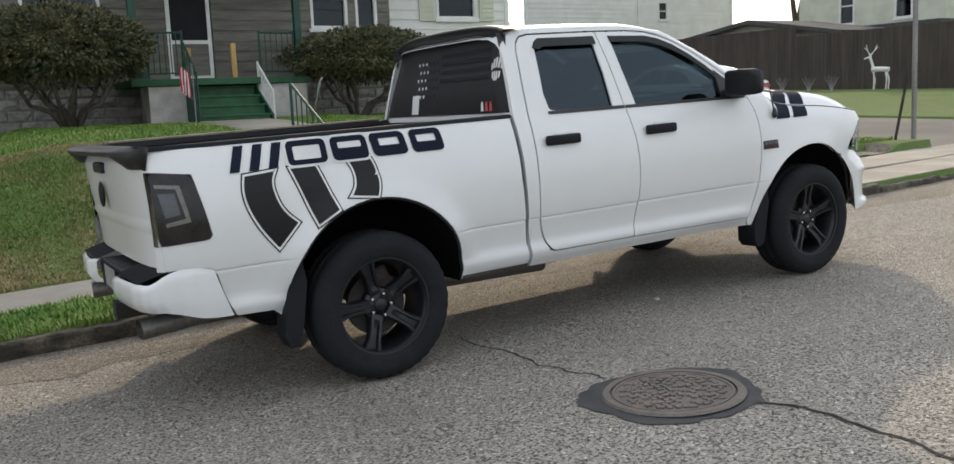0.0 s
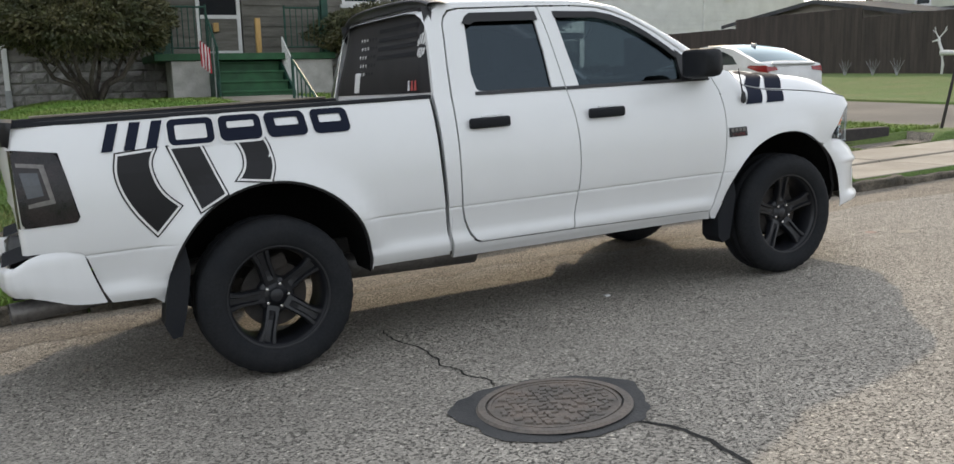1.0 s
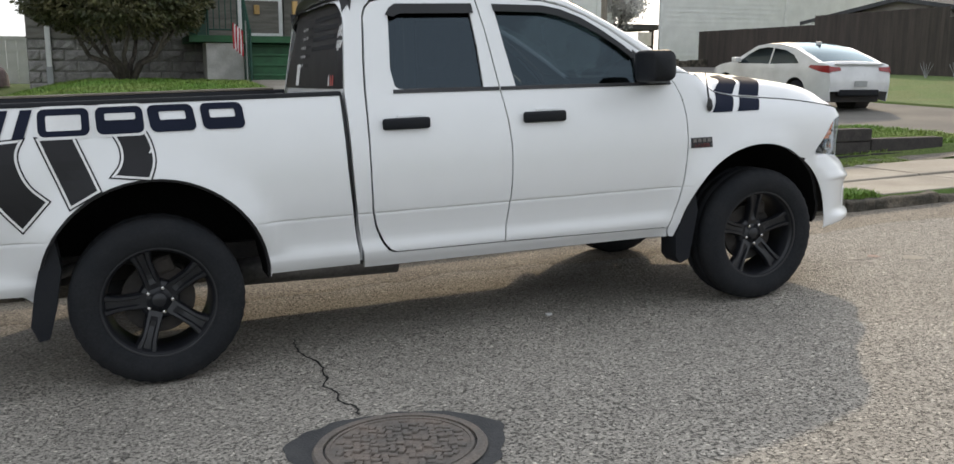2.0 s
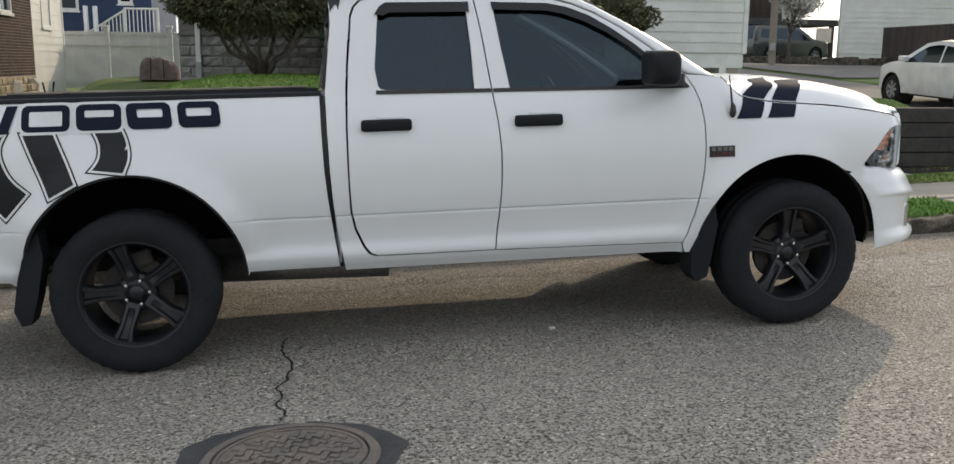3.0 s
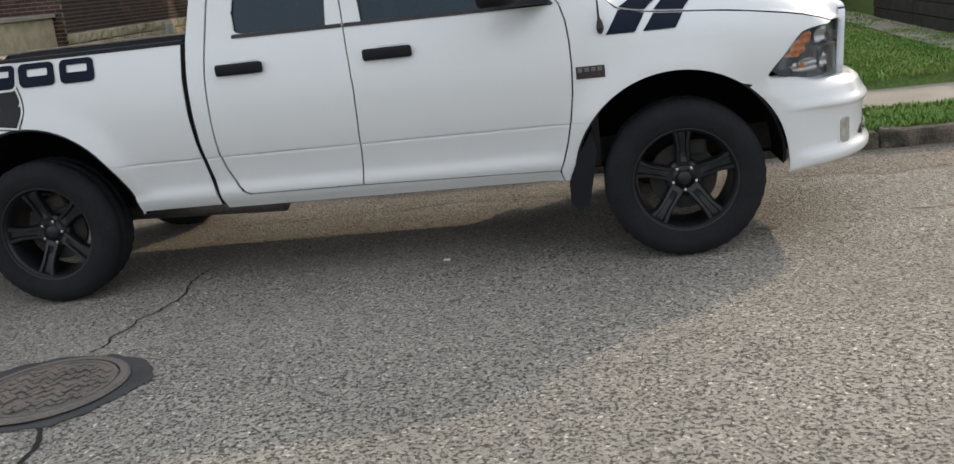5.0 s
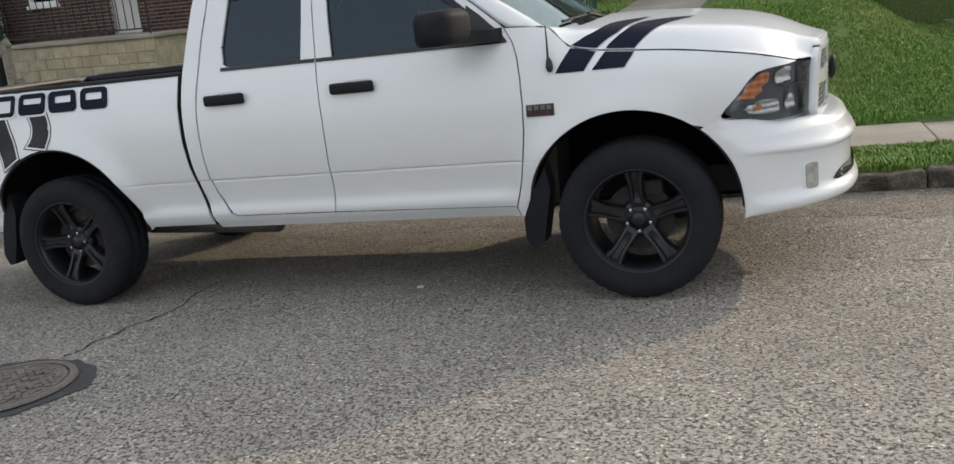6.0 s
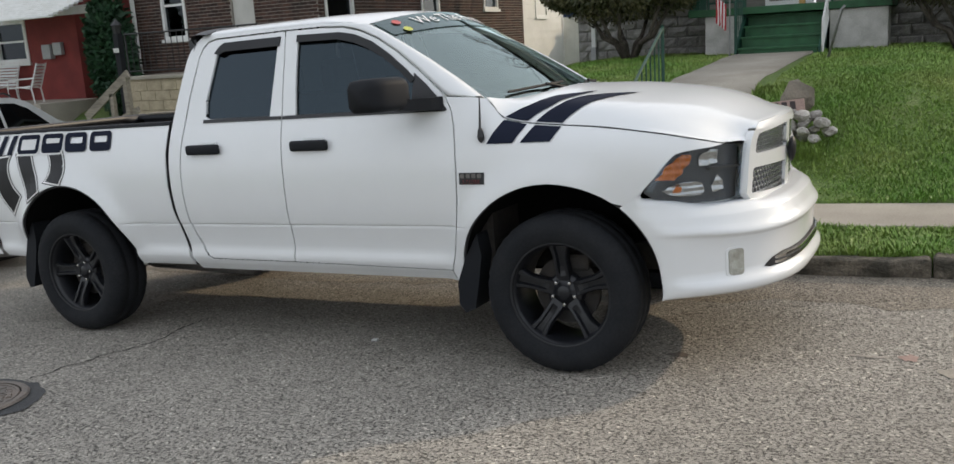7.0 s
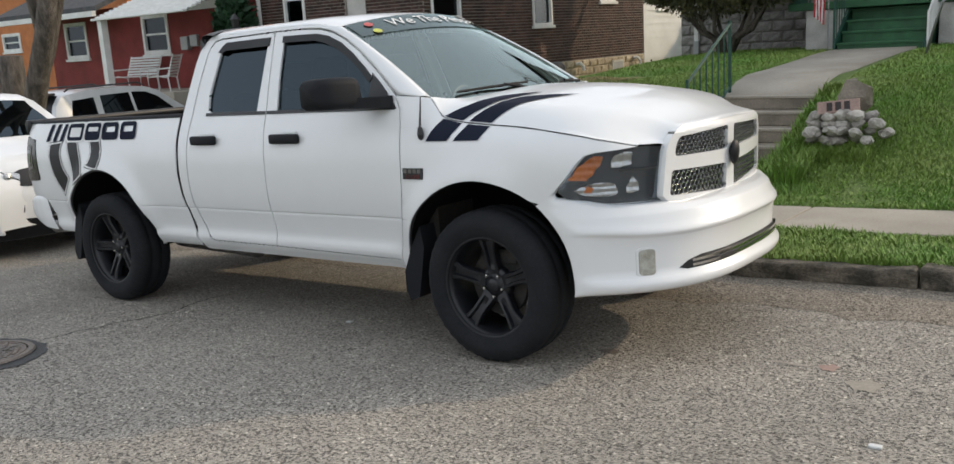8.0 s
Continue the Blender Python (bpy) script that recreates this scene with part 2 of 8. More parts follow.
    "cream_siding": mat("cream_siding", (0.62, 0.64, 0.52), 0.7, scale=1.5, fine=20, grain=0.05, rand=0.02),
    "white_paint": mat("white_paint", (0.78, 0.78, 0.76), 0.5, col2=(0.68, 0.68, 0.65), scale=4, fine=40, grain=0.05, bump=0.05),
    "green_paint": mat("green_porch_paint", (0.020, 0.105, 0.038), 0.6, col2=(0.014, 0.068, 0.026), scale=5, fine=40, grain=0.16, bump=0.15),
    "green_dark": mat("dark_green_paint", (0.012, 0.07, 0.045), 0.5, col2=(0.01, 0.05, 0.035), scale=8, fine=60, grain=0.15),
    "blue": mat("navy_siding", (0.022, 0.045, 0.11), 0.7, rand=0.05, scale=2, fine=20, grain=0.08),
    "vinyl_fence": mat("white_vinyl_fence", (0.72, 0.73, 0.71), 0.5, col2=(0.62, 0.63, 0.61), scale=2, fine=20, grain=0.04, bump=0),
    "tarp": mat("faded_tarp", (0.21, 0.155, 0.15), 0.8, col2=(0.30, 0.23, 0.22), scale=6, fine=40, grain=0.2, bump=0.4),
    "red_wall": mat("red_painted_wall", (0.23, 0.035, 0.03), 0.8, col2=(0.17, 0.028, 0.025), scale=2, fine=30, grain=0.1, bump=0.2),
    "orange_wall": mat("orange_brick_wall", (0.55, 0.20, 0.07), 0.85, col2=(0.45, 0.16, 0.06), scale=3, fine=30, grain=0.12),
    "shingle": mat("asphalt_shingle", (0.055, 0.058, 0.062), 0.95, col2=(0.085, 0.085, 0.085), scale=5, fine=60, grain=0.35, bump=0.4),
    "fence_brown": mat("brown_fence", (0.075, 0.06, 0.05), 0.9, col2=(0.05, 0.042, 0.036), scale=1.5, fine=20, grain=0.15, bump=0.2, stretch=(3, 3, 0.4), rand=0.1),
    "bark": mat("bark", (0.135, 0.115, 0.095), 0.95, col2=(0.05, 0.042, 0.034), scale=12, fine=50, grain=0.3, bump=0.9, stretch=(1, 1, 0.3), dist=0.02),
    "yew": mat("yew_leaves", (0.060, 0.070, 0.030), 0.65, col2=(0.115, 0.105, 0.045), scale=3, fine=20, grain=0.3, bump=0, island=0.45),
    "thuja": mat("arborvitae_leaves", (0.010, 0.045, 0.018), 0.7, col2=(0.018, 0.06, 0.02), scale=3, fine=20, grain=0.3, bump=0, island=0.4),
    "blossom": mat("pale_blossom", (0.62, 0.60, 0.55), 0.8, grain=0.2, bump=0, island=0.25),
    "rock": mat("field_stone", (0.42, 0.40, 0.36), 0.9, col2=(0.22, 0.20, 0.18), scale=7, fine=40, grain=0.25, bump=0.7, rand=0.25),
    "pinkstone": mat("pink_sandstone", (0.36, 0.25, 0.21), 0.85, col2=(0.29, 0.20, 0.17), scale=8, fine=60, grain=0.15, bump=0.3),
    "dark_sign": mat("dark_numerals", (0.03, 0.02, 0.02), 0.7, bump=0),
    "flag_red": mat("flag_red", (0.42, 0.02, 0.03), 0.8, bump=0.1),
    "flag_white": mat("flag_white", (0.72, 0.70, 0.68), 0.8, bump=0.1),
    "flag_blue": mat("flag_blue", (0.02, 0.03, 0.12), 0.8, bump=0.1),
    "iron_black": mat("black_iron", (0.015, 0.015, 0.016), 0.5, bump=0.1),
    "grey_metal": mat("grey_metal_box", (0.38, 0.39, 0.39), 0.5, metal=0.3, fine=40, grain=0.1),
    "galv": mat("galvanised_pole", (0.28, 0.28, 0.27), 0.5, metal=0.6, fine=30, grain=0.2),
    "rust": mat("rusty_steel", (0.12, 0.06, 0.03), 0.85, fine=40, grain=0.4, bump=0.4),
    # near-black: painted shade of rooms behind panes, also the porch door's colour
    "room_shade_and_door": mat("room_shade_and_door_dark", (0.035, 0.035, 0.036), 0.9),
    "plastic_white": mat("white_plastic", (0.72, 0.72, 0.70), 0.45, bump=0),
    "sticker_red": mat("red_sticker", (0.55, 0.10, 0.09), 0.4, bump=0),
    "sticker_yellow": mat("yellow_sticker", (0.55, 0.58, 0.10), 0.4, bump=0),
    "pvc": mat("pale_blinds", (0.55, 0.54, 0.50), 0.8, bump=0),
    "planter": mat("dark_sleeper", (0.028, 0.025, 0.024), 0.9, col2=(0.05, 0.045, 0.04), scale=6, fine=40, grain=0.3, bump=0.4),
}


# ---------------------------------------------------------------- mesh tools
def finish(bm, name, material, parent=None, label="", smooth=True):
    me = bpy.data.meshes.new(name)
    if smooth:
        for f in bm.faces:
            f.smooth = True
    bm.to_mesh(me)
    bm.free()
    me.materials.append(M[material] if isinstance(material, str) else material)
    ob = new(name, me)
    if parent is not None:
        ob.parent = parent
    if label:
        ob["label"] = label
    return ob


def part(name, bm, material, parent, label="", smooth=False):
    return finish(bm, name, material, parent, label, smooth)


def thing(name, label, category, at=None, group="", kind=""):
    e = new(name)
    e.empty_display_size = 0.2
    if at is not None:
        e.matrix_basis = at
    return tagged(e, label, category, group, kind)


def box(bm, x0, x1, y0, y1, z0, z1, m=None, bevel=0.0):
    g = bmesh.ops.create_cube(bm, size=1, matrix=Matrix.Translation(((x0 + x1) / 2, (y0 + y1) / 2, (z0 + z1) / 2)) @ Matrix.Diagonal((abs(x1 - x0), abs(y1 - y0), abs(z1 - z0), 1)))
    vs = g["verts"]
    if bevel:
        es = list({e for v in vs for e in v.link_edges})
        r = bmesh.ops.bevel(bm, geom=es, offset=bevel, segments=2, affect="EDGES", profile=0.5, clamp_overlap=True)
        vs = list({v for f in r["faces"] for v in f.verts} | {v for v in vs if v.is_valid})
    if m is not None:
        bmesh.ops.transform(bm, matrix=m, verts=[v for v in vs if v.is_valid])
    return bm


def boxed(x0, x1, y0, y1, z0, z1, m=None, bevel=0.0):
    return box(bmesh.new(), x0, x1, y0, y1, z0, z1, m, bevel)


def tube(bm, pts, r, seg=8, r1=None):
    """A round bar along points, tapering from r to r1."""
    pts = [Vector(p) for p in pts]
    n = len(pts)
    rings = []
    up = Vector((0.13, 0.21, 1)).normalized()
    for i, p in enumerate(pts):
        d = (pts[min(i + 1, n - 1)] - pts[max(i - 1, 0)]).normalized()
        a = d.cross(up)
        if a.length < 0.05:
            a = d.cross(Vector((1, 0.1, 0)))
        a.normalize()
        b = d.cross(a)
        rad = r if r1 is None else r + (r1 - r) * i / max(1, n - 1)
        rings.append([bm.verts.new(p + rad * (math.cos(2 * math.pi * k / seg) * a + math.sin(2 * math.pi * k / seg) * b)) for k in range(seg)])
    for q0, q1 in zip(rings, rings[1:]):
        for k in range(seg):
            bm.faces.new((q0[k], q0[(k + 1) % seg], q1[(k + 1) % seg], q1[k]))
    bm.faces.new(rings[0][::-1])
    bm.faces.new(rings[-1])
    return bm


def lathe(bm, prof, seg=48, axis="y", at=(0, 0, 0)):
    """Turn (radius, along) pairs round an axis."""
    rings = []
    for r, h in prof:
        ring = []
        for k in range(seg):
            a = 2 * math.pi * k / seg
            c, s = r * math.cos(a), r * math.sin(a)
            p = (c, h, s) if axis == "y" else ((c, s, h) if axis == "z" else (h, c, s))
            ring.append(bm.verts.new(Vector(p) + Vector(at)))
        rings.append(ring)
    for q0, q1 in zip(rings, rings[1:]):
        for k in range(seg):
            bm.faces.new((q0[k], q0[(k + 1) % seg], q1[(k + 1) % seg], q1[k]))
    return bm


def clip_cell(poly, x0, x1, z0, z1):
    for ax, lim, sgn in ((0, x0, 1), (0, x1, -1), (1, z0, 1), (1, z1, -1)):
        out = []
        n = len(poly)
        for i in range(n):
            a, b = poly[i], poly[(i + 1) % n]
            da, db = (a[ax] - lim) * sgn, (b[ax] - lim) * sgn
            if da >= 0:
                out.append(a)
            if (da >= 0) != (db >= 0):
                t = da / (da - db)
                out.append((a[0] + t * (b[0] - a[0]), a[1] + t * (b[1] - a[1])))
        poly = out
        if len(poly) < 3:
            return []
    return poly


def area2(p):
    return sum(p[i][0] * p[(i + 1) % len(p)][1] - p[(i + 1) % len(p)][0] * p[i][1] for i in range(len(p)))


def split_line(poly, a, b, keep):
    """The part of a polygon on one side of the line a-b (keep 1: left, -1: right)."""
    out = []
    n = len(poly)
    side_of = [keep * ((b[0] - a[0]) * (p[1] - a[1]) - (b[1] - a[1]) * (p[0] - a[0])) for p in poly]
    for i in range(n):
        p, q, dp_, dq = poly[i], poly[(i + 1) % n], side_of[i], side_of[(i + 1) % n]
        if dp_ >= 0:
            out.append(p)
        if (dp_ >= 0) != (dq >= 0):
            t = dp_ / (dp_ - dq)
            out.append((p[0] + t * (q[0] - p[0]), p[1] + t * (q[1] - p[1])))
    return out if len(out) >= 3 and abs(area2(out)) > 1e-8 else []


def minus(poly, hole):
    """Pieces of a polygon outside a convex hole."""
    keep = 1 if area2(hole) > 0 else -1
    pieces = []
    for i in range(len(hole)):
        a, b = hole[i], hole[(i + 1) % len(hole)]
        if math.dist(a, b) < 1e-6:
            continue
        o = split_line(poly, a, b, -keep)
        if o:
            pieces.append(o)
        poly = split_line(poly, a, b, keep)
        if not poly:
            break
    return pieces


def drape(poly, fn, cell=0.05, thick=0.0, inward=None, holes=(), cuts=()):
    """Fill a 2D outline with a fine grid and lay it on the surface fn(a, b). thick: turn its rim in along inward.
    holes: convex openings; cuts: extra grid lines in the second direction."""
    bm = bmesh.new()
    xs, zs = [p[0] for p in poly], [p[1] for p in poly]
    i0, i1 = math.floor(min(xs) / cell), math.ceil(max(xs) / cell)
    j0, j1 = math.floor(min(zs) / cell), math.ceil(max(zs) / cell)
    rows = sorted({round(j * cell, 6) for j in range(j0, j1 + 1)} | {c for c in cuts if min(zs) < c < max(zs)})
    cache = {}
    for i in range(i0, i1):
        col = clip_cell(poly, i * cell, (i + 1) * cell, -1e6, 1e6)
        if not col:
            continue
        for r0, r1 in zip(rows, rows[1:]):
            c = clip_cell(col, -1e6, 1e6, r0, r1)
            if not c or abs(area2(c)) < 1e-8:
                continue
            pieces = [c]
            for h in holes:
                hx, hz = [p[0] for p in h], [p[1] for p in h]
                if max(hx) < i * cell or min(hx) > (i + 1) * cell or max(hz) < r0 or min(hz) > r1:
                    continue
                pieces = [m for q in pieces for m in minus(q, h)]
            for c in pieces:
                vs = []
                for a, b in c:
                    key = (round(a, 5), round(b, 5))
                    if key not in cache:
                        cache[key] = bm.verts.new(fn(*key))
                    v = cache[key]
                    if not vs or v is not vs[-1]:
                        vs.append(v)
                if len(vs) > 1 and vs[0] is vs[-1]:
                    vs.pop()
                k = 0
                while len(vs) > 3 and k < len(vs):
                    if vs[k - 1] is vs[(k + 1) % len(vs)]:  # a spike along a cell's border
                        for q in sorted((k, (k + 1) % len(vs)), reverse=True):
                            vs.pop(q)
                        k = 0
                    else:
                        k += 1
                if len(set(vs)) == len(vs) and len(vs) >= 3:
                    try:
                        bm.faces.new(vs)
                    except ValueError:
                        pass
    bmesh.ops.recalc_face_normals(bm, faces=bm.faces)
    if thick:
        rim = [e for e in bm.edges if len(e.link_faces) == 1]
        for e in rim:
            e.smooth = False
        r = bmesh.ops.extrude_edge_only(bm, edges=rim)
        vs = [g for g in r["geom"] if isinstance(g, bmesh.types.BMVert)]
        d = Vector(inward) * thick
        for v in vs:
            v.co += d
    return bm


def grid(fn, us, vs):
    """A sheet of fn(u, v)."""
    bm = bmesh.new()
    rows = [[bm.verts.new(fn(u, v)) for v in vs] for u in us]
    for a, b in zip(rows, rows[1:]):
        for k in range(len(vs) - 1):
            bm.faces.new((a[k], a[k + 1], b[k + 1], b[k]))
    return bm


def span(a, b, n):
    return [a + (b - a) * i / n for i in range(n + 1)]


def knots(x, table):
    """Smooth value from (x, y) pairs (monotone cubic)."""
    if x <= table[0][0]:
        return table[0][1]
    if x >= table[-1][0]:
        return table[-1][1]
    n = len(table)
    sl = [(table[i + 1][1] - table[i][1]) / (table[i + 1][0] - table[i][0]) for i in range(n - 1)]
    for i in range(n - 1):
        if table[i][0] <= x <= table[i + 1][0]:
            h = table[i + 1][0] - table[i][0]

            def tangent(k):
                if k == 0 or k == n - 1:
                    return sl[min(k, n - 2)]
                return 0.0 if sl[k - 1] * sl[k] <= 0 else 2 * sl[k - 1] * sl[k] / (sl[k - 1] + sl[k])
            t = (x - table[i][0]) / h
            return ((2 * t ** 3 - 3 * t * t + 1) * table[i][1] + (t ** 3 - 2 * t * t + t) * h * tangent(i)
                    + (3 * t * t - 2 * t ** 3) * table[i + 1][1] + (t ** 3 - t * t) * h * tangent(i + 1))


def smooth01(t):
    t = max(0.0, min(1.0, t))
    return t * t * (3 - 2 * t)


def rounded(pts, corners, n=5):
    """Round an outline through its points, keeping the given corners sharp."""
    out = []
    m = len(pts)
    for i in range(m):
        a, b = Vector(pts[i]), Vector(pts[(i + 1) % m])
        ta = (b - a) if i in corners else (b - Vector(pts[i - 1])) / 2
        tb = (b - a) if (i + 1) % m in corners else (Vector(pts[(i + 2) % m]) - a) / 2
        for k in range(n):
            t_ = k / n
            p = (2 * t_ ** 3 - 3 * t_ ** 2 + 1) * a + (t_ ** 3 - 2 * t_ ** 2 + t_) * ta + (3 * t_ ** 2 - 2 * t_ ** 3) * b + (t_ ** 3 - t_ ** 2) * tb
            out.append((p.x, p.y))
            if (b - a).length < 0.02:
                break
    return out


def arc(cx, cz, a, b, d0, d1, n):
    return [(cx + a * math.cos(radians(d0 + (d1 - d0) * i / n)), cz + b * math.sin(radians(d0 + (d1 - d0) * i / n))) for i in range(n + 1)]


# ---------------------------------------------------------------- ground
def rz(x, y):
    return 0.03124 * max(-45, min(45, x)) - 0.01587 * max(-12, min(12, y))


def street_z(x, y):
    """The cross street climbs away from the main road."""
    return rz(x, min(0.0, y)) + 0.020 * max(0.0, min(12.0, y)) + 0.046 * max(0.0, min(45.0, y) - 12.0)


def ground_z(x, y):
    """Height of the soil: road bed, verge, bank up to the houses, cross street and the far yard."""
    r = rz(x, y)
    if x > 11.95:
        s = street_z(min(x, 17.0), y)
        if x < 17.05:
            return s - 0.07
        return s + 0.06 + (1.25 + 0.02 * (max(-20, min(60, y)) - 12) - s - 0.06) * smooth01((x - 17.1) / 7.0)
    if y < -7.6:
        return r + 0.10
    if y < 1.36:
        return r - 0.07
    if y < 2.30:
        return r + 0.125
    if y < 3.36:
        return r + 0.06
    base = rz(x, 3.36) + 0.16 - 0.14 * smooth01((-8.6 - x) / 1.5)
    plateau = 0.80 + 0.52 * smooth01((x + 3.4) / 3.2)
    t = smooth01((y - 3.30) / 3.6) * 0.86 + 0.14 * smooth01((y - 6) / 5)
    left = smooth01((y - 6.5 - 1.2 * smooth01((-8.6 - x) / 1.5)) / 2.2)
    k = smooth01((x + 6.4) / 1.6)
    t = left * (1 - k) + t * k
    z = base + (plateau - base) * t
    if 7.3 < x < 10.9 and y < 3.84:
        return base - 0.01 + 0.02 * noise.noise(Vector((x * 3, y * 3, 4)))
    if x < 7.54 and y < 12.4:
        z += (0.40 + 0.012 * (y - 3.4) - z) * smooth01((x - 4.9) / 1.7)
    if 2.03 < x < 3.19 and 4.5 < y < 6.15:
        return 0.10
    if x > 7.54:
        z = min(z, 1.10)
    corner = max(base + 0.10, street_z(11.9, y) + 0.03)
    z += (corner - z) * smooth01((x - 7.6) / 3.2 if y < 8 else (x - 10.1) / 1.6)
    z -= 0.42 * smooth01((y - 10.5) / 4.5) * smooth01((x + 6.8) / 0.4) * (1 - smooth01((x + 2.9) / 1.9))
    z += max(0.0, 1.07 - z) * smooth01((y - 15.5) / 5.5) * smooth01((x + 5.5) / 0.9) * (1 - smooth01((x - 4) / 1.5))
    return z + 0.02 * noise.noise(Vector((x * 0.9, y * 0.9, 0))) * min(1, (y - 3.36) / 0.6)


xs = sorted(set([-600, -300, -150, -90, -60] + span(-46, -14, 12) + span(-14, 13, 90) + [2.02, 2.04, 3.18, 3.20] + [7.53, 7.55, 11.9, 11.96, 17.02, 17.08] + span(17.3, 30, 16) + [40, 60, 100, 200, 350, 600]))
ys = sorted(set([-600, -300, -120, -60, -30, -15, -10, -7.66, -7.58, -4, 0, 1.34, 1.37, 2.28, 2.32, 3.32, 3.38] + [3.82, 3.86] + span(3.5, 12.5, 36) + span(13, 40, 20) + [4.49, 4.51, 6.14, 6.16] + [60, 100, 200, 350, 600]))
ground = finish(grid(lambda x, y: Vector((x, y, ground_z(x, y))), xs, ys), "ground", "lawn")
tagged(ground, "green and straw-brown lawn rising in a bank to the houses", "ground", kind="structure")

def crown(y):
    """The carriageway rises a little towards its middle."""
    return 0.075 * smooth01((-0.95 - y) / 1.45) * (1 - 0.8 * smooth01((-4.5 - y) / 3))


road = finish(grid(lambda x, y: Vector((x, y, crown(y))), span(-60, 12.2, 46), span(-7.6, -0.8, 40) + [0, 1.38]), "road", "asphalt")
road.matrix_basis = SLOPE
tagged(road, "worn grey asphalt street with coarse pale aggregate", "road", kind="structure")
cross = finish(grid(lambda x, y: Vector((x, y, street_z(x, y) + 0.012)), [11.93, 13, 15, 17.06], span(-60, 90, 75)), "cross_street", "street")
alley = finish(grid(lambda x, y: Vector((x, y, ground_z(x, y) + 0.035)), span(17.07, 27.0, 14), span(20.5, 30.95, 14)), "alley", "street")
tagged(alley, "pale concrete alley leading off the cross street", "road", kind="structure")
tagged(cross, "pale concrete cross street beyond the corner", "road", kind="structure")

# sandy grit washed into the gutter
gut = finish(drape([(-14, 1.27), (12, 1.27)] + [(x, 0.60 + 0.26 * noise.noise(Vector((x * 0.7, 2, 0))) + 0.10 * noise.noise(Vector((x * 3.1, 7, 0))) + 0.05 * noise.noise(Vector((x * 11, 1, 0)))) for x in span(12, -14, 200)], lambda x, y: Vector((x, y, 0.0025 + 0.012 * smooth01((y - 0.8) / 0.4))), 0.25), "gutter_grit", "grit")
gut.matrix_basis = SLOPE
tagged(gut, "sandy tan grit and gravel along the gutter", "gravel", kind="structure")

# kerb stones
kerb = thing("kerb", "weathered stone kerb with chipped edges and grass over it", "kerb", SLOPE, kind="structure")
kb = boxed(0, 1.19, 1.26, 1.40, -0.10, 0.12, bevel=0.022)
bmesh.ops.subdivide_edges(kb, edges=[e for e in kb.edges if e.calc_length() > 0.1], cuts=9, use_grid_fill=True)
for v in kb.verts:
    q = 1.4 * noise.noise(v.co * 5) + 0.8 * noise.noise(v.co * 17)
    if 0.02 < v.co.x < 1.17:
        v.co += Vector((0, 0.016, 0.014)) * q
k0 = part("kerb_stone", kb, "kerb", kerb)
k0.matrix_basis = pose(-14, 0, 0)
for i in range(1, 22):
    x = -14 + 1.20 * i
    o = k0.copy()
    scene.collection.objects.link(o)
    o.parent = kerb
    o.matrix_basis = pose(x, random.uniform(-0.012, 0.012), random.uniform(-0.02, 0.012) - (0.06 if x > 8.6 else 0), random.uniform(-1.5, 1.5), 0, random.uniform(-0.4, 0.4))

# pavement slabs
walkway = thing("pavement", "cracked pale concrete pavement slabs along the street", "pavement", SLOPE, kind="structure")
s0 = part("slab", boxed(0, 1.495, 2.31, 3.35, 0.02, 0.155, bevel=0.012), "concrete", walkway)
s0.matrix_basis = pose(-15.7, 0, 0)
for i in range(1, 19):
    o = s0.copy()
    scene.collection.objects.link(o)
    o.parent = walkway
    o.matrix_basis = pose(-15.7 + 1.51 * i, 0, random.uniform(-0.008, 0.008), random.uniform(-0.4, 0.4), random.uniform(-0.3, 0.3), 0)
for i in range(4):
    part("apron_slab", boxed(7.0 + 1.55 * i, 8.53 + 1.55 * i, 1.41, 2.30, 0.0, 0.135, bevel=0.012), "concrete", walkway)

# manhole
MH = (0.75, -2.385)
patch = drape([(MH[0] + 0.012 + (0.415 + 0.022 * math.sin(3 * a + 0.8) + 0.014 * math.sin(7 * a + 1) + 0.008 * math.sin(17 * a)) * math.cos(a), MH[1] + 0.004 + (0.41 + 0.03 * math.sin(2 * a + 2) + 0.010 * math.sin(11 * a) + 0.007 * math.sin(19 * a + 2)) * math.sin(a)) for a in span(0, 6.24, 90)],
              lambda x, y: Vector((x, y, crown(y) + 0.005)), 0.1)
tagged(finish(patch, "tar_patch", "tar"), "dark tar patch round the manhole in the asphalt", "road patch", kind="structure").matrix_basis = SLOPE
mh = thing("manhole_cover", "rusty brown cast iron manhole cover with raised blocks", "manhole cover", SLOPE @ pose(MH[0] + 0.022, MH[1] - 0.005, crown(MH[1]) + 0.004, -1.0, 0, 20) @ Matrix.Scale(0.900, 4))
part("frame", lathe(bmesh.new(), [(0.325, 0.004), (0.325, 0.016), (0.36, 0.016), (0.37, 0.004)], 64, "z"), "iron", mh, smooth=False)
part("lid", lathe(bmesh.new(), [(0.0005, 0.007), (0.20, 0.008), (0.316, 0.009), (0.319, -0.01)], 64, "z"), "iron", mh, smooth=False)
part("rim", lathe(bmesh.new(), [(0.296, 0.008), (0.297, 0.014), (0.312, 0.014), (0.313, 0.008)], 64, "z"), "iron", mh)
bb = boxed(-0.019, 0.019, -0.013, 0.013, 0.006, 0.021, bevel=0.003)
stud0 = None
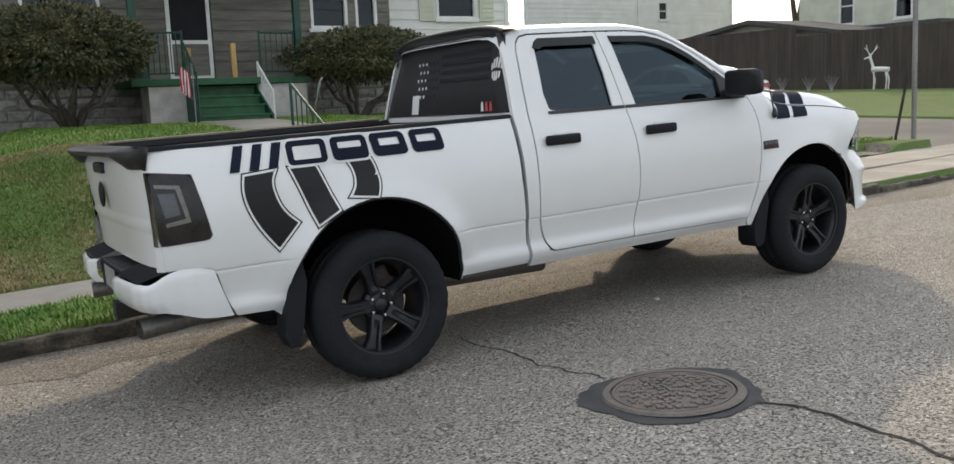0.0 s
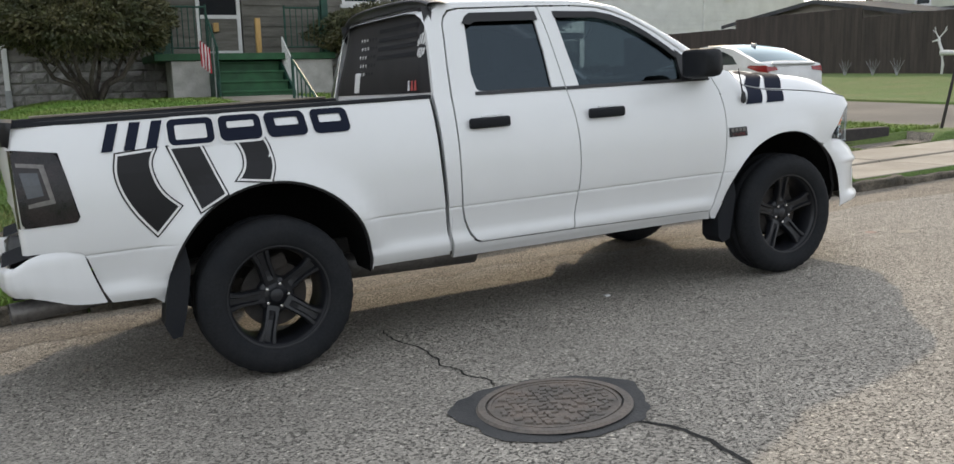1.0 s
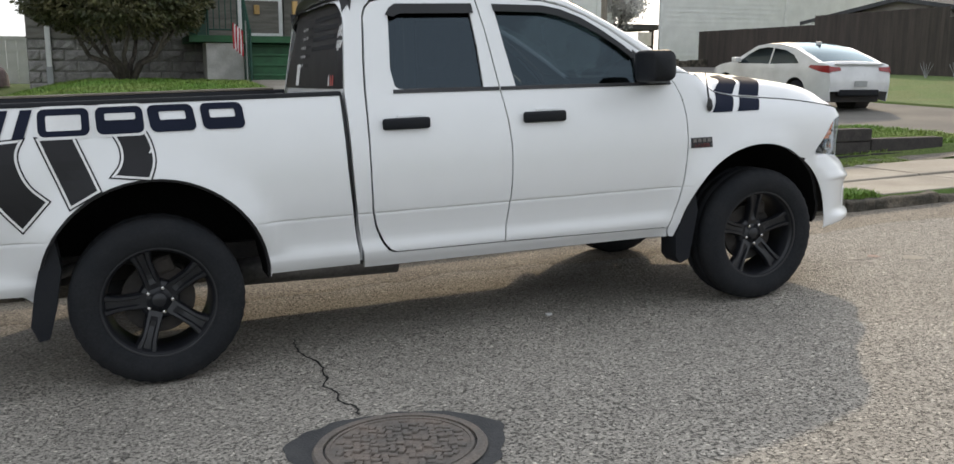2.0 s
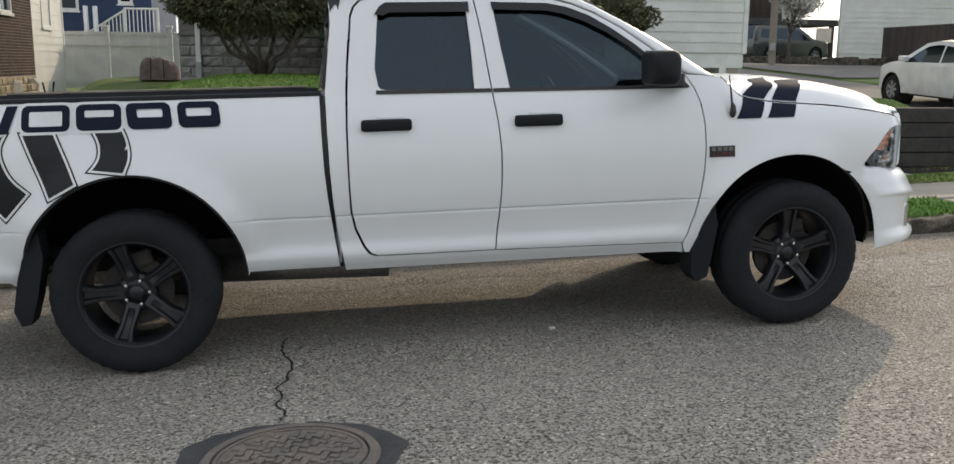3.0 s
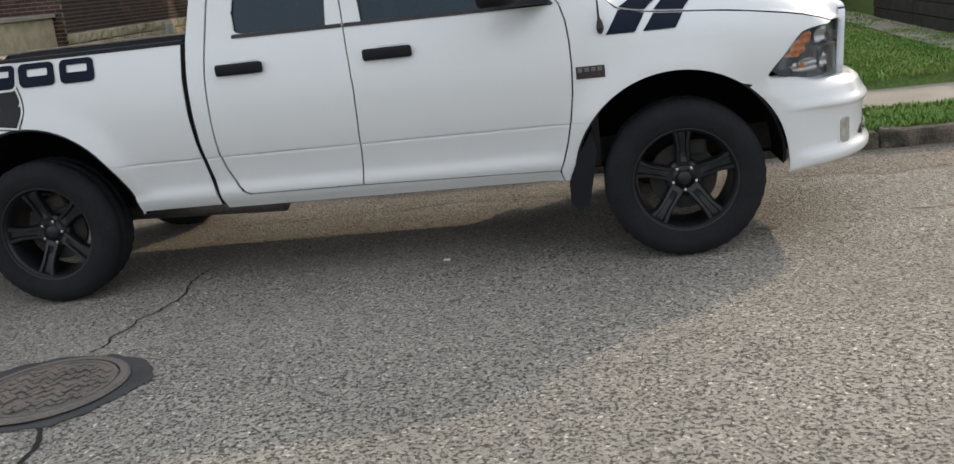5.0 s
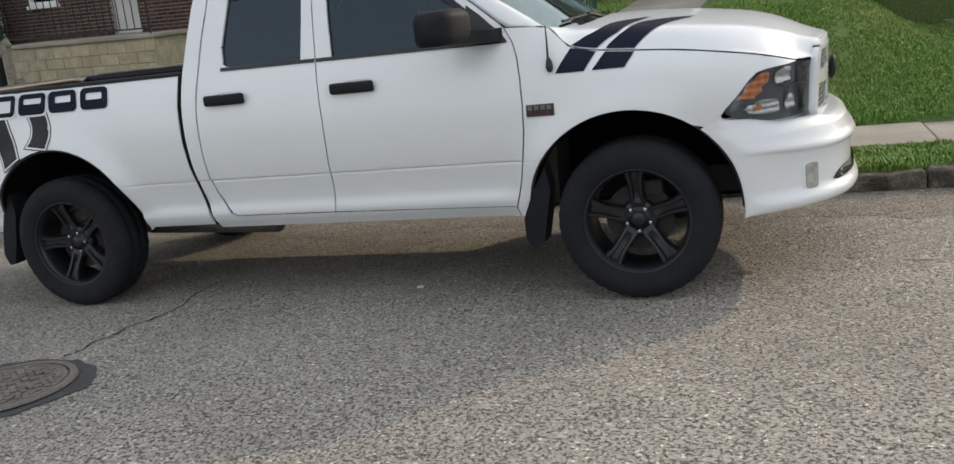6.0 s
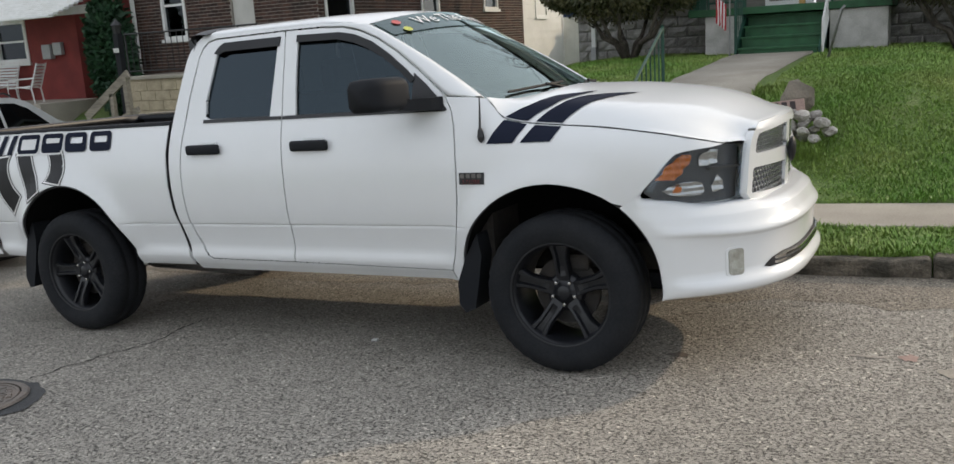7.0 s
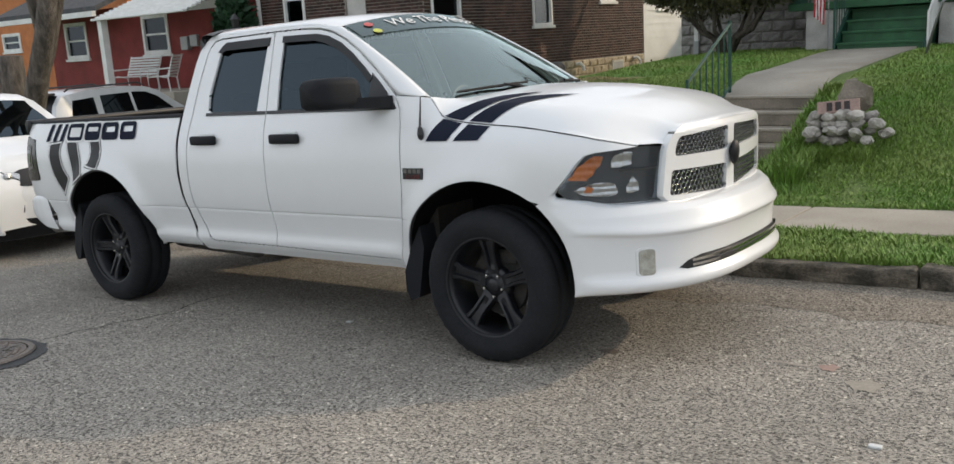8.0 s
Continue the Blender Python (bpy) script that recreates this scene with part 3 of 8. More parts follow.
for r in range(-8, 9):
    for c in range(-7, 8):
        x, y = c * 0.043 + (0.0215 if r % 2 else 0), r * 0.034
        if math.hypot(x, y) < 0.275 and random.random() > 0.22:
            if stud0 is None:
                stud0 = part("stud", bb, "iron", mh)
                o = stud0
            else:
                o = stud0.copy()
                scene.collection.objects.link(o)
                o.parent = mh
            o.matrix_basis = pose(x + random.uniform(-0.004, 0.004), y + random.uniform(-0.004, 0.004), random.uniform(-0.007, 0), 0, 0, (45 if (r + c) % 2 else -45) + random.uniform(-14, 14))


def crack(pts, w, name):
    """A wandering open crack, laid as a dark strip a hair above the asphalt."""
    bm = bmesh.new()
    prev = None
    n = 0
    for a, b in zip(pts, pts[1:]):
        steps = max(4, int(math.dist(a, b) / 0.03))
        for i in range(steps):
            t = i / steps
            x, y = a[0] + (b[0] - a[0]) * t, a[1] + (b[1] - a[1]) * t
            x += 0.035 * noise.noise(Vector((x * 6, y * 6, 3))) + 0.012 * noise.noise(Vector((x * 30, y * 30, 5)))
            ww = w * (0.7 + 0.6 * abs(noise.noise(Vector((x * 14, y * 14, 9)))))
            q = (bm.verts.new((x - ww, y, crown(y) + 0.004)), bm.verts.new((x + ww, y + ww * 0.4, crown(y) + 0.004)))
            if prev:
                bm.faces.new((prev[0], prev[1], q[1], q[0]))
            prev = q
    ob = finish(bm, name, "crack")
    ob.matrix_basis = SLOPE
    return tagged(ob, "dark wandering crack in the asphalt", "crack", kind="structure")


crack([(0.71, -0.52), (0.70, -0.75), (0.745, -1.1), (0.69, -1.42), (0.71, -1.7), (0.735, -1.98)], 0.0065, "crack")
crack([(0.93, -2.70), (1.03, -2.88), (1.05, -3.05), (1.0, -3.6), (1.02, -4.4), (0.98, -6.0)], 0.012, "crack")
for cx, cy, rx_, ry_, mname, lab in ((4.04, -0.55, 0.055, 0.035, "iron", "small rusty mark on the asphalt"), (4.96, -0.365, 0.10, 0.018, "chalk", "pale scuff line on the asphalt"), (5.13, -0.35, 0.045, 0.05, "pinkstone", "pinkish scuff on the asphalt"), (5.34, -0.53, 0.075, 0.075, "concrete", "smooth grey patch in the asphalt")):
    b = drape([(cx + rx_ * (1 + 0.25 * math.sin(3 * a + cx)) * math.cos(a), cy + ry_ * (1 + 0.2 * math.sin(5 * a)) * math.sin(a)) for a in span(0, 6.1, 20)], lambda x, y: Vector((x, y, crown(y) + 0.004)), 0.1)
    o = finish(b, "road_stain", mname)
    o.matrix_basis = SLOPE
    tagged(o, lab, "stain", kind="structure")
tagged(finish(boxed(5.52, 5.57, -1.21, -1.18, crown(-1.2), crown(-1.2) + 0.012, bevel=0.004), "litter", "plastic_white"), "white chip lying on the asphalt", "litter").matrix_basis = SLOPE
tagged(finish(boxed(2.2, 2.24, -0.72, -0.69, 0.0, 0.012, bevel=0.004), "litter", "plastic_white"), "scrap of white paper on the asphalt", "litter").matrix_basis = SLOPE


def blades(name, area, n, h, label, w=0.008, keep=None, material="grass"):
    """Grass: thin bent blades in one mesh."""
    rng = np.random.default_rng(7)
    vs, fs = [], []
    x0, x1, y0, y1 = area
    k = 0
    while k < n:
        x, y = rng.uniform(x0, x1), rng.uniform(y0, y1)
        if keep and not keep(x, y):
            k += 1
            continue
        dens = noise.noise(Vector((x * 1.3, y * 1.3, 1))) + 0.5 * noise.noise(Vector((x * 5, y * 5, 2)))
        if dens < -1.1 + 0.45 * rng.random():
            k += 1
            continue
        z = ground_z(x, y) - 0.01
        hh = h * (0.5 + 0.7 * rng.random()) * (1 + 0.6 * dens)
        a = rng.uniform(0, 6.28)
        lx, ly = math.cos(a) * hh * 0.5, math.sin(a) * hh * 0.5
        px, py = -math.sin(a) * w, math.cos(a) * w
        b = len(vs)
        vs += [(x - px, y - py, z), (x + px, y + py, z), (x + lx * 0.4 + px * 0.7, y + ly * 0.4 + py * 0.7, z + hh * 0.6), (x + lx * 0.4 - px * 0.7, y + ly * 0.4 - py * 0.7, z + hh * 0.6), (x + lx, y + ly, z + hh)]
        fs += [(b, b + 1, b + 2, b + 3), (b + 3, b + 2, b + 4)]
        k += 1
    me = bpy.data.meshes.new(name)
    me.from_pydata(vs, [], fs)
    me.materials.append(M[material])
    return tagged(new(name, me), label, "grass", kind="stuff")


def off_path(x, y):
    return not (1.98 < x < 3.36 and 4.6 < y < 10.7)


# ---------------------------------------------------------------- houses
def wall_box(name, x0, x1, y0, y1, z0, z1, holes, axis, material, parent, thick=0.2):
    """A wall in the plane y = y0 (axis 'y') or x = x0 (axis 'x') with openings cut through it. holes: (a0, a1, z0, z1)."""
    bm = bmesh.new()
    a0, a1 = (x0, x1) if axis == "y" else (y0, y1)
    cuts_a = sorted({a0, a1, *[h[0] for h in holes], *[h[1] for h in holes]})
    cuts_z = sorted({z0, z1, *[h[2] for h in holes], *[h[3] for h in holes]})
    for p, q in zip(cuts_a, cuts_a[1:]):
        for r, s in zip(cuts_z, cuts_z[1:]):
            ca, cz = (p + q) / 2, (r + s) / 2
            if any(h[0] < ca < h[1] and h[2] < cz < h[3] for h in holes):
                continue
            if axis == "y":
                box(bm, p, q, y0, y0 + thick, r, s)
            else:
                box(bm, x0 - thick, x0, p, q, r, s)
    bmesh.ops.remove_doubles(bm, verts=bm.verts, dist=0.0005)
    return part(name, bm, material, parent)


def clad(name, a0, a1, z0, z1, pitch, place, material, parent, holes=(), lip=0.018):
    """Lapped boards, each a piece of its own, cut round openings. place(a, d, z): a along the wall, d out of it."""
    z = z0
    while z < z1 - 0.01:
        top = min(z + pitch, z1)
        runs = [(a0, a1)]
        for h in holes:
            if h[2] < top - 0.01 and h[3] > z + 0.01:
                nxt = []
                for p, q in runs:
                    if h[1] <= p or h[0] >= q:
                        nxt.append((p, q))
                    else:
                        if h[0] > p:
                            nxt.append((p, h[0]))
                        if h[1] < q:
                            nxt.append((h[1], q))
                runs = nxt
        for p, q in runs:
            if q - p < 0.03:
                continue
            bm = bmesh.new()
            sec = [(0.0, z), (lip, z), (0.004, top), (0.0, top)]
            rings = [[bm.verts.new(place(a, d, zz)) for d, zz in sec] for a in (p, q)]
            for k in range(4):
                bm.faces.new((rings[0][k], rings[0][(k + 1) % 4], rings[1][(k + 1) % 4], rings[1][k]))
            bm.faces.new(rings[0])
            bm.faces.new(rings[1][::-1])
            bmesh.ops.recalc_face_normals(bm, faces=bm.faces)
            part(name, bm, material, parent)
        z = top


def window(parent, a0, a1, z0, z1, place, frame_mat="white_paint", w=0.06, blind=True, sill=True):
    """A sash window in its opening: frame, rails, panes, sill, a pale blind and a dark sheet painted as the room's
    shade.
    """
    def b(p, q, r, s, d0, d1):
        bm = bmesh.new()
        c = [place(x, d, z) for x in (p, q) for d in (d0, d1) for z in (r, s)]
        v = [bm.verts.new(k) for k in c]
        for f in ((0, 1, 3, 2), (4, 6, 7, 5), (0, 4, 5, 1), (2, 3, 7, 6), (0, 2, 6, 4), (1, 5, 7, 3)):
            bm.faces.new([v[i] for i in f])
        bmesh.ops.recalc_face_normals(bm, faces=bm.faces)
        return bm
    fr = b(a0, a0 + w, z0, z1, -0.10, 0.03)
    for args in ((a1 - w, a1, z0, z1), (a0 + w, a1 - w, z1 - w, z1), (a0 + w, a1 - w, z0, z0 + w)):
        t = b(*args, -0.10, 0.03)
        me = bpy.data.meshes.new("t")
        t.to_mesh(me)
        t.free()
        fr.from_mesh(me)
        bpy.data.meshes.remove(me)
    wob = part("window", fr, frame_mat, parent)
    zm = (z0 + z1) / 2
    part("meeting_rail", b(a0 + w, a1 - w, zm - 0.025, zm + 0.025, -0.08, -0.02), frame_mat, wob)
    part("pane", b(a0 + w, a1 - w, z0 + w, zm - 0.025, -0.055, -0.045), "pane", wob).visible_shadow = False
    part("pane", b(a0 + w, a1 - w, zm + 0.025, z1 - w, -0.04, -0.03), "pane", wob).visible_shadow = False
    if sill:
        part("sill", b(a0 - 0.05, a1 + 0.05, z0 - 0.07, z0 - 0.002, -0.05, 0.07), frame_mat, wob)
    if blind:
        part("blind", b(a0 + w, a1 - w, zm - 0.15, z1 - w, -0.14, -0.13), "pvc", wob)
    # flat dark sheet in place of a room, its shade put into the colour
    part("dark_room", b(a0 + 0.01, a1 - 0.01, z0 + 0.01, z1 - 0.01, -0.62, -0.60), "room_shade_and_door", wob)
    return wob


def rock_block(seed, l=0.395, h=0.185):
    """A rock-faced concrete block: drafted margin and a rough bulging face, facing -y."""
    rng = random.Random(seed)
    bm = bmesh.new()
    us, vs = (0, 0.03, l * 0.3, l * 0.55, l * 0.8, l - 0.03, l), (0, 0.025, h * 0.5, h - 0.025, h)
    rows = [[bm.verts.new((u, -(0.012 + 0.035 * rng.random()) if 0 < i < 6 and 0 < j < 4 else -0.004, v)) for j, v in enumerate(vs)] for i, u in enumerate(us)]
    for a, b in zip(rows, rows[1:]):
        for k in range(4):
            bm.faces.new((a[k], b[k], b[k + 1], a[k + 1]))
    back = [bm.verts.new((u, 0.03, v)) for u, v in ((0, 0), (l, 0), (l, h), (0, h))]
    for q in ([r[0] for r in rows] + [back[1], back[0]], [rows[-1][k] for k in range(5)] + [back[2], back[1]], [r[-1] for r in rows[::-1]] + [back[3], back[2]], [rows[0][k] for k in range(4, -1, -1)] + [back[0], back[3]]):
        bm.faces.new(q)
    bmesh.ops.recalc_face_normals(bm, faces=bm.faces)
    return bm


def block_courses(parent, a0, a1, z0, n, place, material="block", pitch=(0.405, 0.195), name="block"):
    shapes = []
    for s in range(5):
        me = bpy.data.meshes.new(name)
        b = rock_block(s, pitch[0] - 0.012, pitch[1] - 0.012)
        b.to_mesh(me)
        b.free()
        me.materials.append(M[material])
        shapes.append(me)
    for j in range(n):
        a = a0 - (pitch[0] / 2 if j % 2 else 0)
        while a < a1 - 0.05:
            o = new(name, shapes[random.randrange(5)])
            o.parent = parent
            s = 1.0
            st = a
            if a < a0:
                st, s = a0, 0.5
            if st + pitch[0] * s > a1:
                s = (a1 - st) / pitch[0]
            o.matrix_basis = place(st, z0 + j * pitch[1]) @ Matrix.Diagonal((s, 1, 1, 1))
            a += pitch[0]


def front(y0):
    return lambda a, d, z: Vector((a, y0 - d, z))


def side(x0):
    return lambda a, d, z: Vector((x0 + d, a, z))


# --- grey house with the green porch
hy = 12.6
house = thing("house", "grey-brown sided house on a rock-face block foundation with green porch", "house")
g_holes = [(-0.33, 1.0, 3.40, 5.0), (2.15, 3.02, 2.10, 4.2), (5.05, 5.87, 3.10, 4.7), (6.05, 6.55, 3.10, 4.7)]
wall_box("wall", -1.5, 6.85, hy, 0, 1.0, 6.9, g_holes, "y", "mortar", house)
wall_box("wall", -1.5 + 0.2, 0, hy + 0.2, hy + 7.8, 1.0, 6.9, [], "x", "siding_grey", house)
wall_box("wall", 6.85, 0, hy + 0.2, hy + 7.8, 1.0, 6.9, [], "x", "siding_grey", house)
clad("siding_board", -1.5, 6.85, 2.06, 6.9, 0.20, front(hy), "siding_grey", house, g_holes, 0.022)
block_courses(house, -1.5, 6.85, 1.08, 5, lambda a, z: pose(a, hy - 0.001, z))
part("water_table", boxed(-1.52, 6.87, hy - 0.05, hy, 2.045, 2.075), "siding_grey", house)
for h in (g_holes[0], g_holes[2], g_holes[3]):
    window(house, h[0], h[1], h[2], h[3], front(hy))
part("roof", boxed(-1.9, 7.2, hy - 0.5, hy + 8.1, 6.9, 7.1, bevel=0.03), "shingle", house)
dr = part("door", boxed(2.20, 2.97, hy + 0.06, hy + 0.10, 2.12, 4.15, bevel=0.01), "room_shade_and_door", house, "dark house door behind a screen")
sd = part("screen_door", boxed(2.15, 2.22, hy - 0.05, hy - 0.01, 2.12, 4.15), "white_paint", house, "white framed screen door with a bent lower panel")
for x0, x1, z0, z1 in ((2.91, 2.98, 2.12, 4.15), (2.22, 2.91, 2.80, 2.87), (2.22, 2.91, 2.12, 2.20), (2.22, 2.91, 4.05, 4.15)):
    part("screen_rail", boxed(x0, x1, hy - 0.05, hy - 0.01, z0, z1), "white_paint", sd)
part("screen_mesh", boxed(2.22, 2.91, hy - 0.032, hy - 0.028, 2.87, 4.05), "trim_soft", sd)
part("kick_panel", boxed(2.22, 2.91, hy - 0.034, hy - 0.028, 2.20, 2.80, m=pose(0, 0, 0, 0, 0, 0)), "siding_grey", sd)
part("letter_box", boxed(2.44, 2.54, hy - 0.13, hy - 0.05, 2.55, 2.72, bevel=0.01), "wood_new", house)

porch = part("porch", boxed(1.12, 4.35, 11.05, hy - 0.03, 1.98, 2.10, bevel=0.01), "green_paint", house, "green painted porch floor")
for x0, x1 in ((1.40, 2.04), (3.42, 4.30)):
    part("pier", boxed(x0, x1, 11.10, 11.75, 1.1, 1.975, bevel=0.015), "pier", house, "plain whitish concrete pier under the porch")
for x in (1.25, 4.2):
    part("porch_post", boxed(x - 0.06, x + 0.06, 11.1, 11.22, 2.1, 4.55), "green_dark", house)
part("porch_roof", boxed(0.9, 4.6, 10.8, hy - 0.03, 4.55, 4.75, bevel=0.02), "green_dark", house)
part("porch_panel", boxed(1.12, 1.42, 11.12, 11.15, 2.1, 2.85), "green_dark", house, "dark green porch side panel")
st = part("stair", boxed(2.06, 3.36, 11.55, 11.9, 1.2, 1.975), "green_paint", house, "green painted wooden stair")
for i in range(4):
    y = 10.42 + 0.27 * i
    z = 1.27 + 0.172 * (i + 1)
    part("tread", boxed(2.08, 3.34, y, y + 0.30, z - 0.035, z, bevel=0.006), "green_paint", st)
    part("riser", boxed(2.10, 3.32, y + 0.025, y + 0.045, z - 0.175, z - 0.036), "green_paint", st)
for sx in (2.04, 3.34):
    b = bmesh.new()
    pts = [(10.40, 1.22), (10.40, 1.42), (11.5, 2.10), (11.62, 2.10), (11.62, 1.22)]
    r = [[b.verts.new((sx + dx, y, z)) for y, z in pts] for dx in (0, 0.035)]
    b.faces.new(r[0][::-1])
    b.faces.new(r[1])
    for k in range(5):
        b.faces.new((r[0][k], r[0][(k + 1) % 5], r[1][(k + 1) % 5], r[1][k]))
    part("stringer", b, "green_dark", st)


def railing(name, p0, p1, h, n, material, label, r=0.012, post=0.02):
    """A straight railing of two rails, end posts and bars between two floor points."""
    e = thing(name, label, "railing")
    p0, p1 = Vector(p0), Vector(p1)
    for p in (p0, p1):
        part("post", tube(bmesh.new(), [p, p + Vector((0, 0, h + 0.04))], post, 8), material, e)
    part("rail", tube(bmesh.new(), [p0 + Vector((0, 0, h)), p1 + Vector((0, 0, h))], r * 1.5, 8), material, e)
    part("rail", tube(bmesh.new(), [p0 + Vector((0, 0, 0.10)), p1 + Vector((0, 0, 0.10))], r * 1.2, 8), material, e)
    for i in range(1, n):
        q = p0.lerp(p1, i / n)
        part("bar", tube(bmesh.new(), [q + Vector((0, 0, 0.10)), q + Vector((0, 0, h))], r * 0.8, 6), material, e)
    return e


railing("porch_railing", (3.45, 11.15, 2.10), (4.1, 11.15, 2.10), 0.80, 6, "green_dark", "dark green iron railing on the porch")
railing("porch_railing", (1.45, 11.15, 2.10), (2.05, 11.15, 2.10), 0.80, 6, "green_dark", "dark green iron railing beside the porch steps")
railing("stair_railing", (2.06, 10.40, 1.30), (2.06, 11.2, 1.95), 0.85, 6, "green_dark", "dark green iron handrail along the porch stair")
railing("stair_railing", (3.40, 10.45, 1.28), (3.40, 11.2, 1.80), 0.55, 9, "white_paint", "white balusters beside the porch stair")
tagged(finish(boxed(2.93, 3.02, 11.2, 11.29, 2.10, 2.72, bevel=0.006), "lumber_post", "wood_new"), "yellow new lumber post standing on the porch", "post")
railing("walk_railing", (2.10, 4.80, 0.38), (2.10, 6.02, 0.99), 0.84, 7, "green_dark", "dark green iron railing beside the concrete walk")
tagged(finish(tube(bmesh.new(), [(3.62, 9.2, 1.25), (3.80, 9.2, 1.95), (3.84, 9.2, 2.0)], 0.02, 8), "hand_rail", "galv"), "pale metal pipe rail at the walk", "handrail")
fl = thing("small_flag", "small red and white striped flag on a stick at the stair", "flag")
part("stick", tube(bmesh.new(), [(1.98, 10.35, 1.28), (1.98, 10.35, 2.32)], 0.012, 8), "galv", fl)
for k in range(7):
    b = grid(lambda u, v: Vector((1.93 - 0.055 * k * 0.42 - u * 0.028, 10.33 + 0.015 * math.sin(5 * v + k), 2.16 - 0.42 * v + 0.02 * k)), (0, 1), span(0, 1, 6))
    part("stripe", b, "flag_red" if k % 2 == 0 else "flag_white", fl)

# downpipe at the corner of the house
dp = thing("downpipe", "white square downpipe on the grey house corner", "downpipe")
part("pipe", boxed(-1.20, -1.11, hy - 0.10, hy - 0.02, 1.55, 4.85, bevel=0.01), "white_paint", dp)
part("shoe", boxed(-1.21, -1.10, hy - 0.12, hy - 0.02, 1.15, 1.55, bevel=0.01), "grey_metal", dp)


# --- white house with the garage
wh = thing("house", "white clapboard house with a garage in its base", "house")
wy = 12.85
w_holes = [(8.15, 9.2, 3.35, 4.9)]
wall_box("wall", 6.95, 10.06, wy, 0, 1.84, 5.2, w_holes, "y", "white_siding", wh)
wall_box("wall", 10.06, 0, wy + 0.2, wy + 8, 1.0, 5.2, [], "x", "white_siding", wh)
clad("siding_board", 6.95, 10.06, 1.86, 5.2, 0.21, front(wy), "white_siding", wh, w_holes, 0.02)
part("corner_board", boxed(9.98, 10.085, wy - 0.03, wy + 0.08, 1.84, 5.2), "white_paint", wh)
window(wh, 8.15, 9.2, 3.35, 4.9, front(wy))
for x0, x1 in ((7.70, 8.08), (9.27, 9.65)):
    sh = part("shutter", boxed(x0, x1, wy - 0.06, wy - 0.024, 3.3, 4.95), "cream_siding", wh, "pale green louvred shutter")
    for k in range(14):
        part("slat", boxed(x0 + 0.04, x1 - 0.04, wy - 0.075, wy - 0.06, 3.38 + 0.11 * k, 3.45 + 0.11 * k), "cream_siding", sh)
part("garage_lintel", boxed(6.95, 10.03, wy + 0.01, wy + 0.2, 1.54, 1.838), "white_paint", wh)
part("garage_jamb", boxed(9.66, 9.97, wy + 0.04, wy + 0.24, 0.7, 1.538), "concrete", wh)
part("garage_jamb", boxed(9.50, 9.655, wy + 0.01, wy + 0.2, 0.7, 1.538), "white_paint", wh)
gd = part("garage_door", boxed(6.98, 9.19, wy + 1.10, wy + 1.15, 0.9, 1.618), "white_siding", wh, "white panelled garage door in shade")
for k in range(5):
    part("panel", boxed(7.05 + 0.43 * k, 7.42 + 0.43 * k, wy + 1.085, wy + 1.099, 1.2, 1.55), "white_siding", gd)
part("roof", boxed(6.95, 10.5, wy - 0.5, wy + 8.4, 5.2, 5.4, bevel=0.03), "shingle", wh)

# --- brick house
bx, by = -6.1, 10.2
bh = thing("house", "red-brown brick house with white sash windows and white rear addition", "house")
b_holes = [(10.42, 11.42, 2.30, 3.8), (14.25, 15.12, 2.08, 3.7), (17.55, 18.42, 2.64, 3.9)]
wall_box("wall", bx, 0, by, 20.12, 0.2, 5.6, b_holes, "x", "mortar_dark", bh)
f_holes = [(-10.35, -9.65, 2.25, 3.7), (-8.35, -7.75, 1.55, 3.7)]
wall_box("wall", -11.3, bx - 0.2, by, 0, 0.2, 5.6, f_holes, "y", "mortar_dark", bh)
wall_box("wall", -11.3 + 0.2, 0, by + 0.2, 20.12, 0.2, 5.6, [], "x", "brick", bh)
for h in b_holes:
    window(bh, h[0], h[1], h[2], h[3], side(bx))
window(bh, *f_holes[0], front(by))
part("door", boxed(-8.35, -7.75, by + 0.05, by + 0.1, 1.55, 3.7), "pvc", bh, "pale front door")
part("roof", boxed(-11.7, bx + 0.4, by - 0.4, 20.5, 5.6, 5.85, bevel=0.03), "shingle", bh)
block_courses(bh, by, 20.1, 0.38, 4, lambda a, z: pose(bx + 0.004, a, z, 0, 0, 90), "tanblock", name="base_block")
porch_b = part("porch", boxed(-10.0, -6.3, 8.6, by - 0.02, 0.2, 1.45, bevel=0.02), "tanblock", bh, "tan block front porch")
for r in range(6):
    for c in range(9):
        x = -9.98 + 0.41 * c + (0.2 if r % 2 else 0)
        part("porch_block", boxed(x, min(x + 0.40, -6.3), 8.575, 8.599, 0.22 + 0.2 * r, 0.41 + 0.2 * r, bevel=0.006), "tanblock", porch_b)
part("porch_coping", boxed(-10.06, -6.24, 8.53, by - 0.02, 1.452, 1.52, bevel=0.01), "concrete", bh)
railing("iron_railing", (-9.9, 8.66, 1.52), (-6.4, 8.66, 1.52), 0.85, 22, "iron_black", "black wrought iron railing on the brick house porch")
dp = thing("downpipe", "white downpipe at the brick house corner", "downpipe")
part("pipe", tube(bmesh.new(), [(-11.15, by - 0.08, 5.5), (-11.15, by - 0.08, 0.75), (-11.0, by - 0.14, 0.66)], 0.05, 10), "white_paint", dp)
addn = part("addition", boxed(bx - 3.5, bx - 0.02, 20.14, 23.2, 0.2, 5.2), "white_siding", bh, "white sided rear addition")
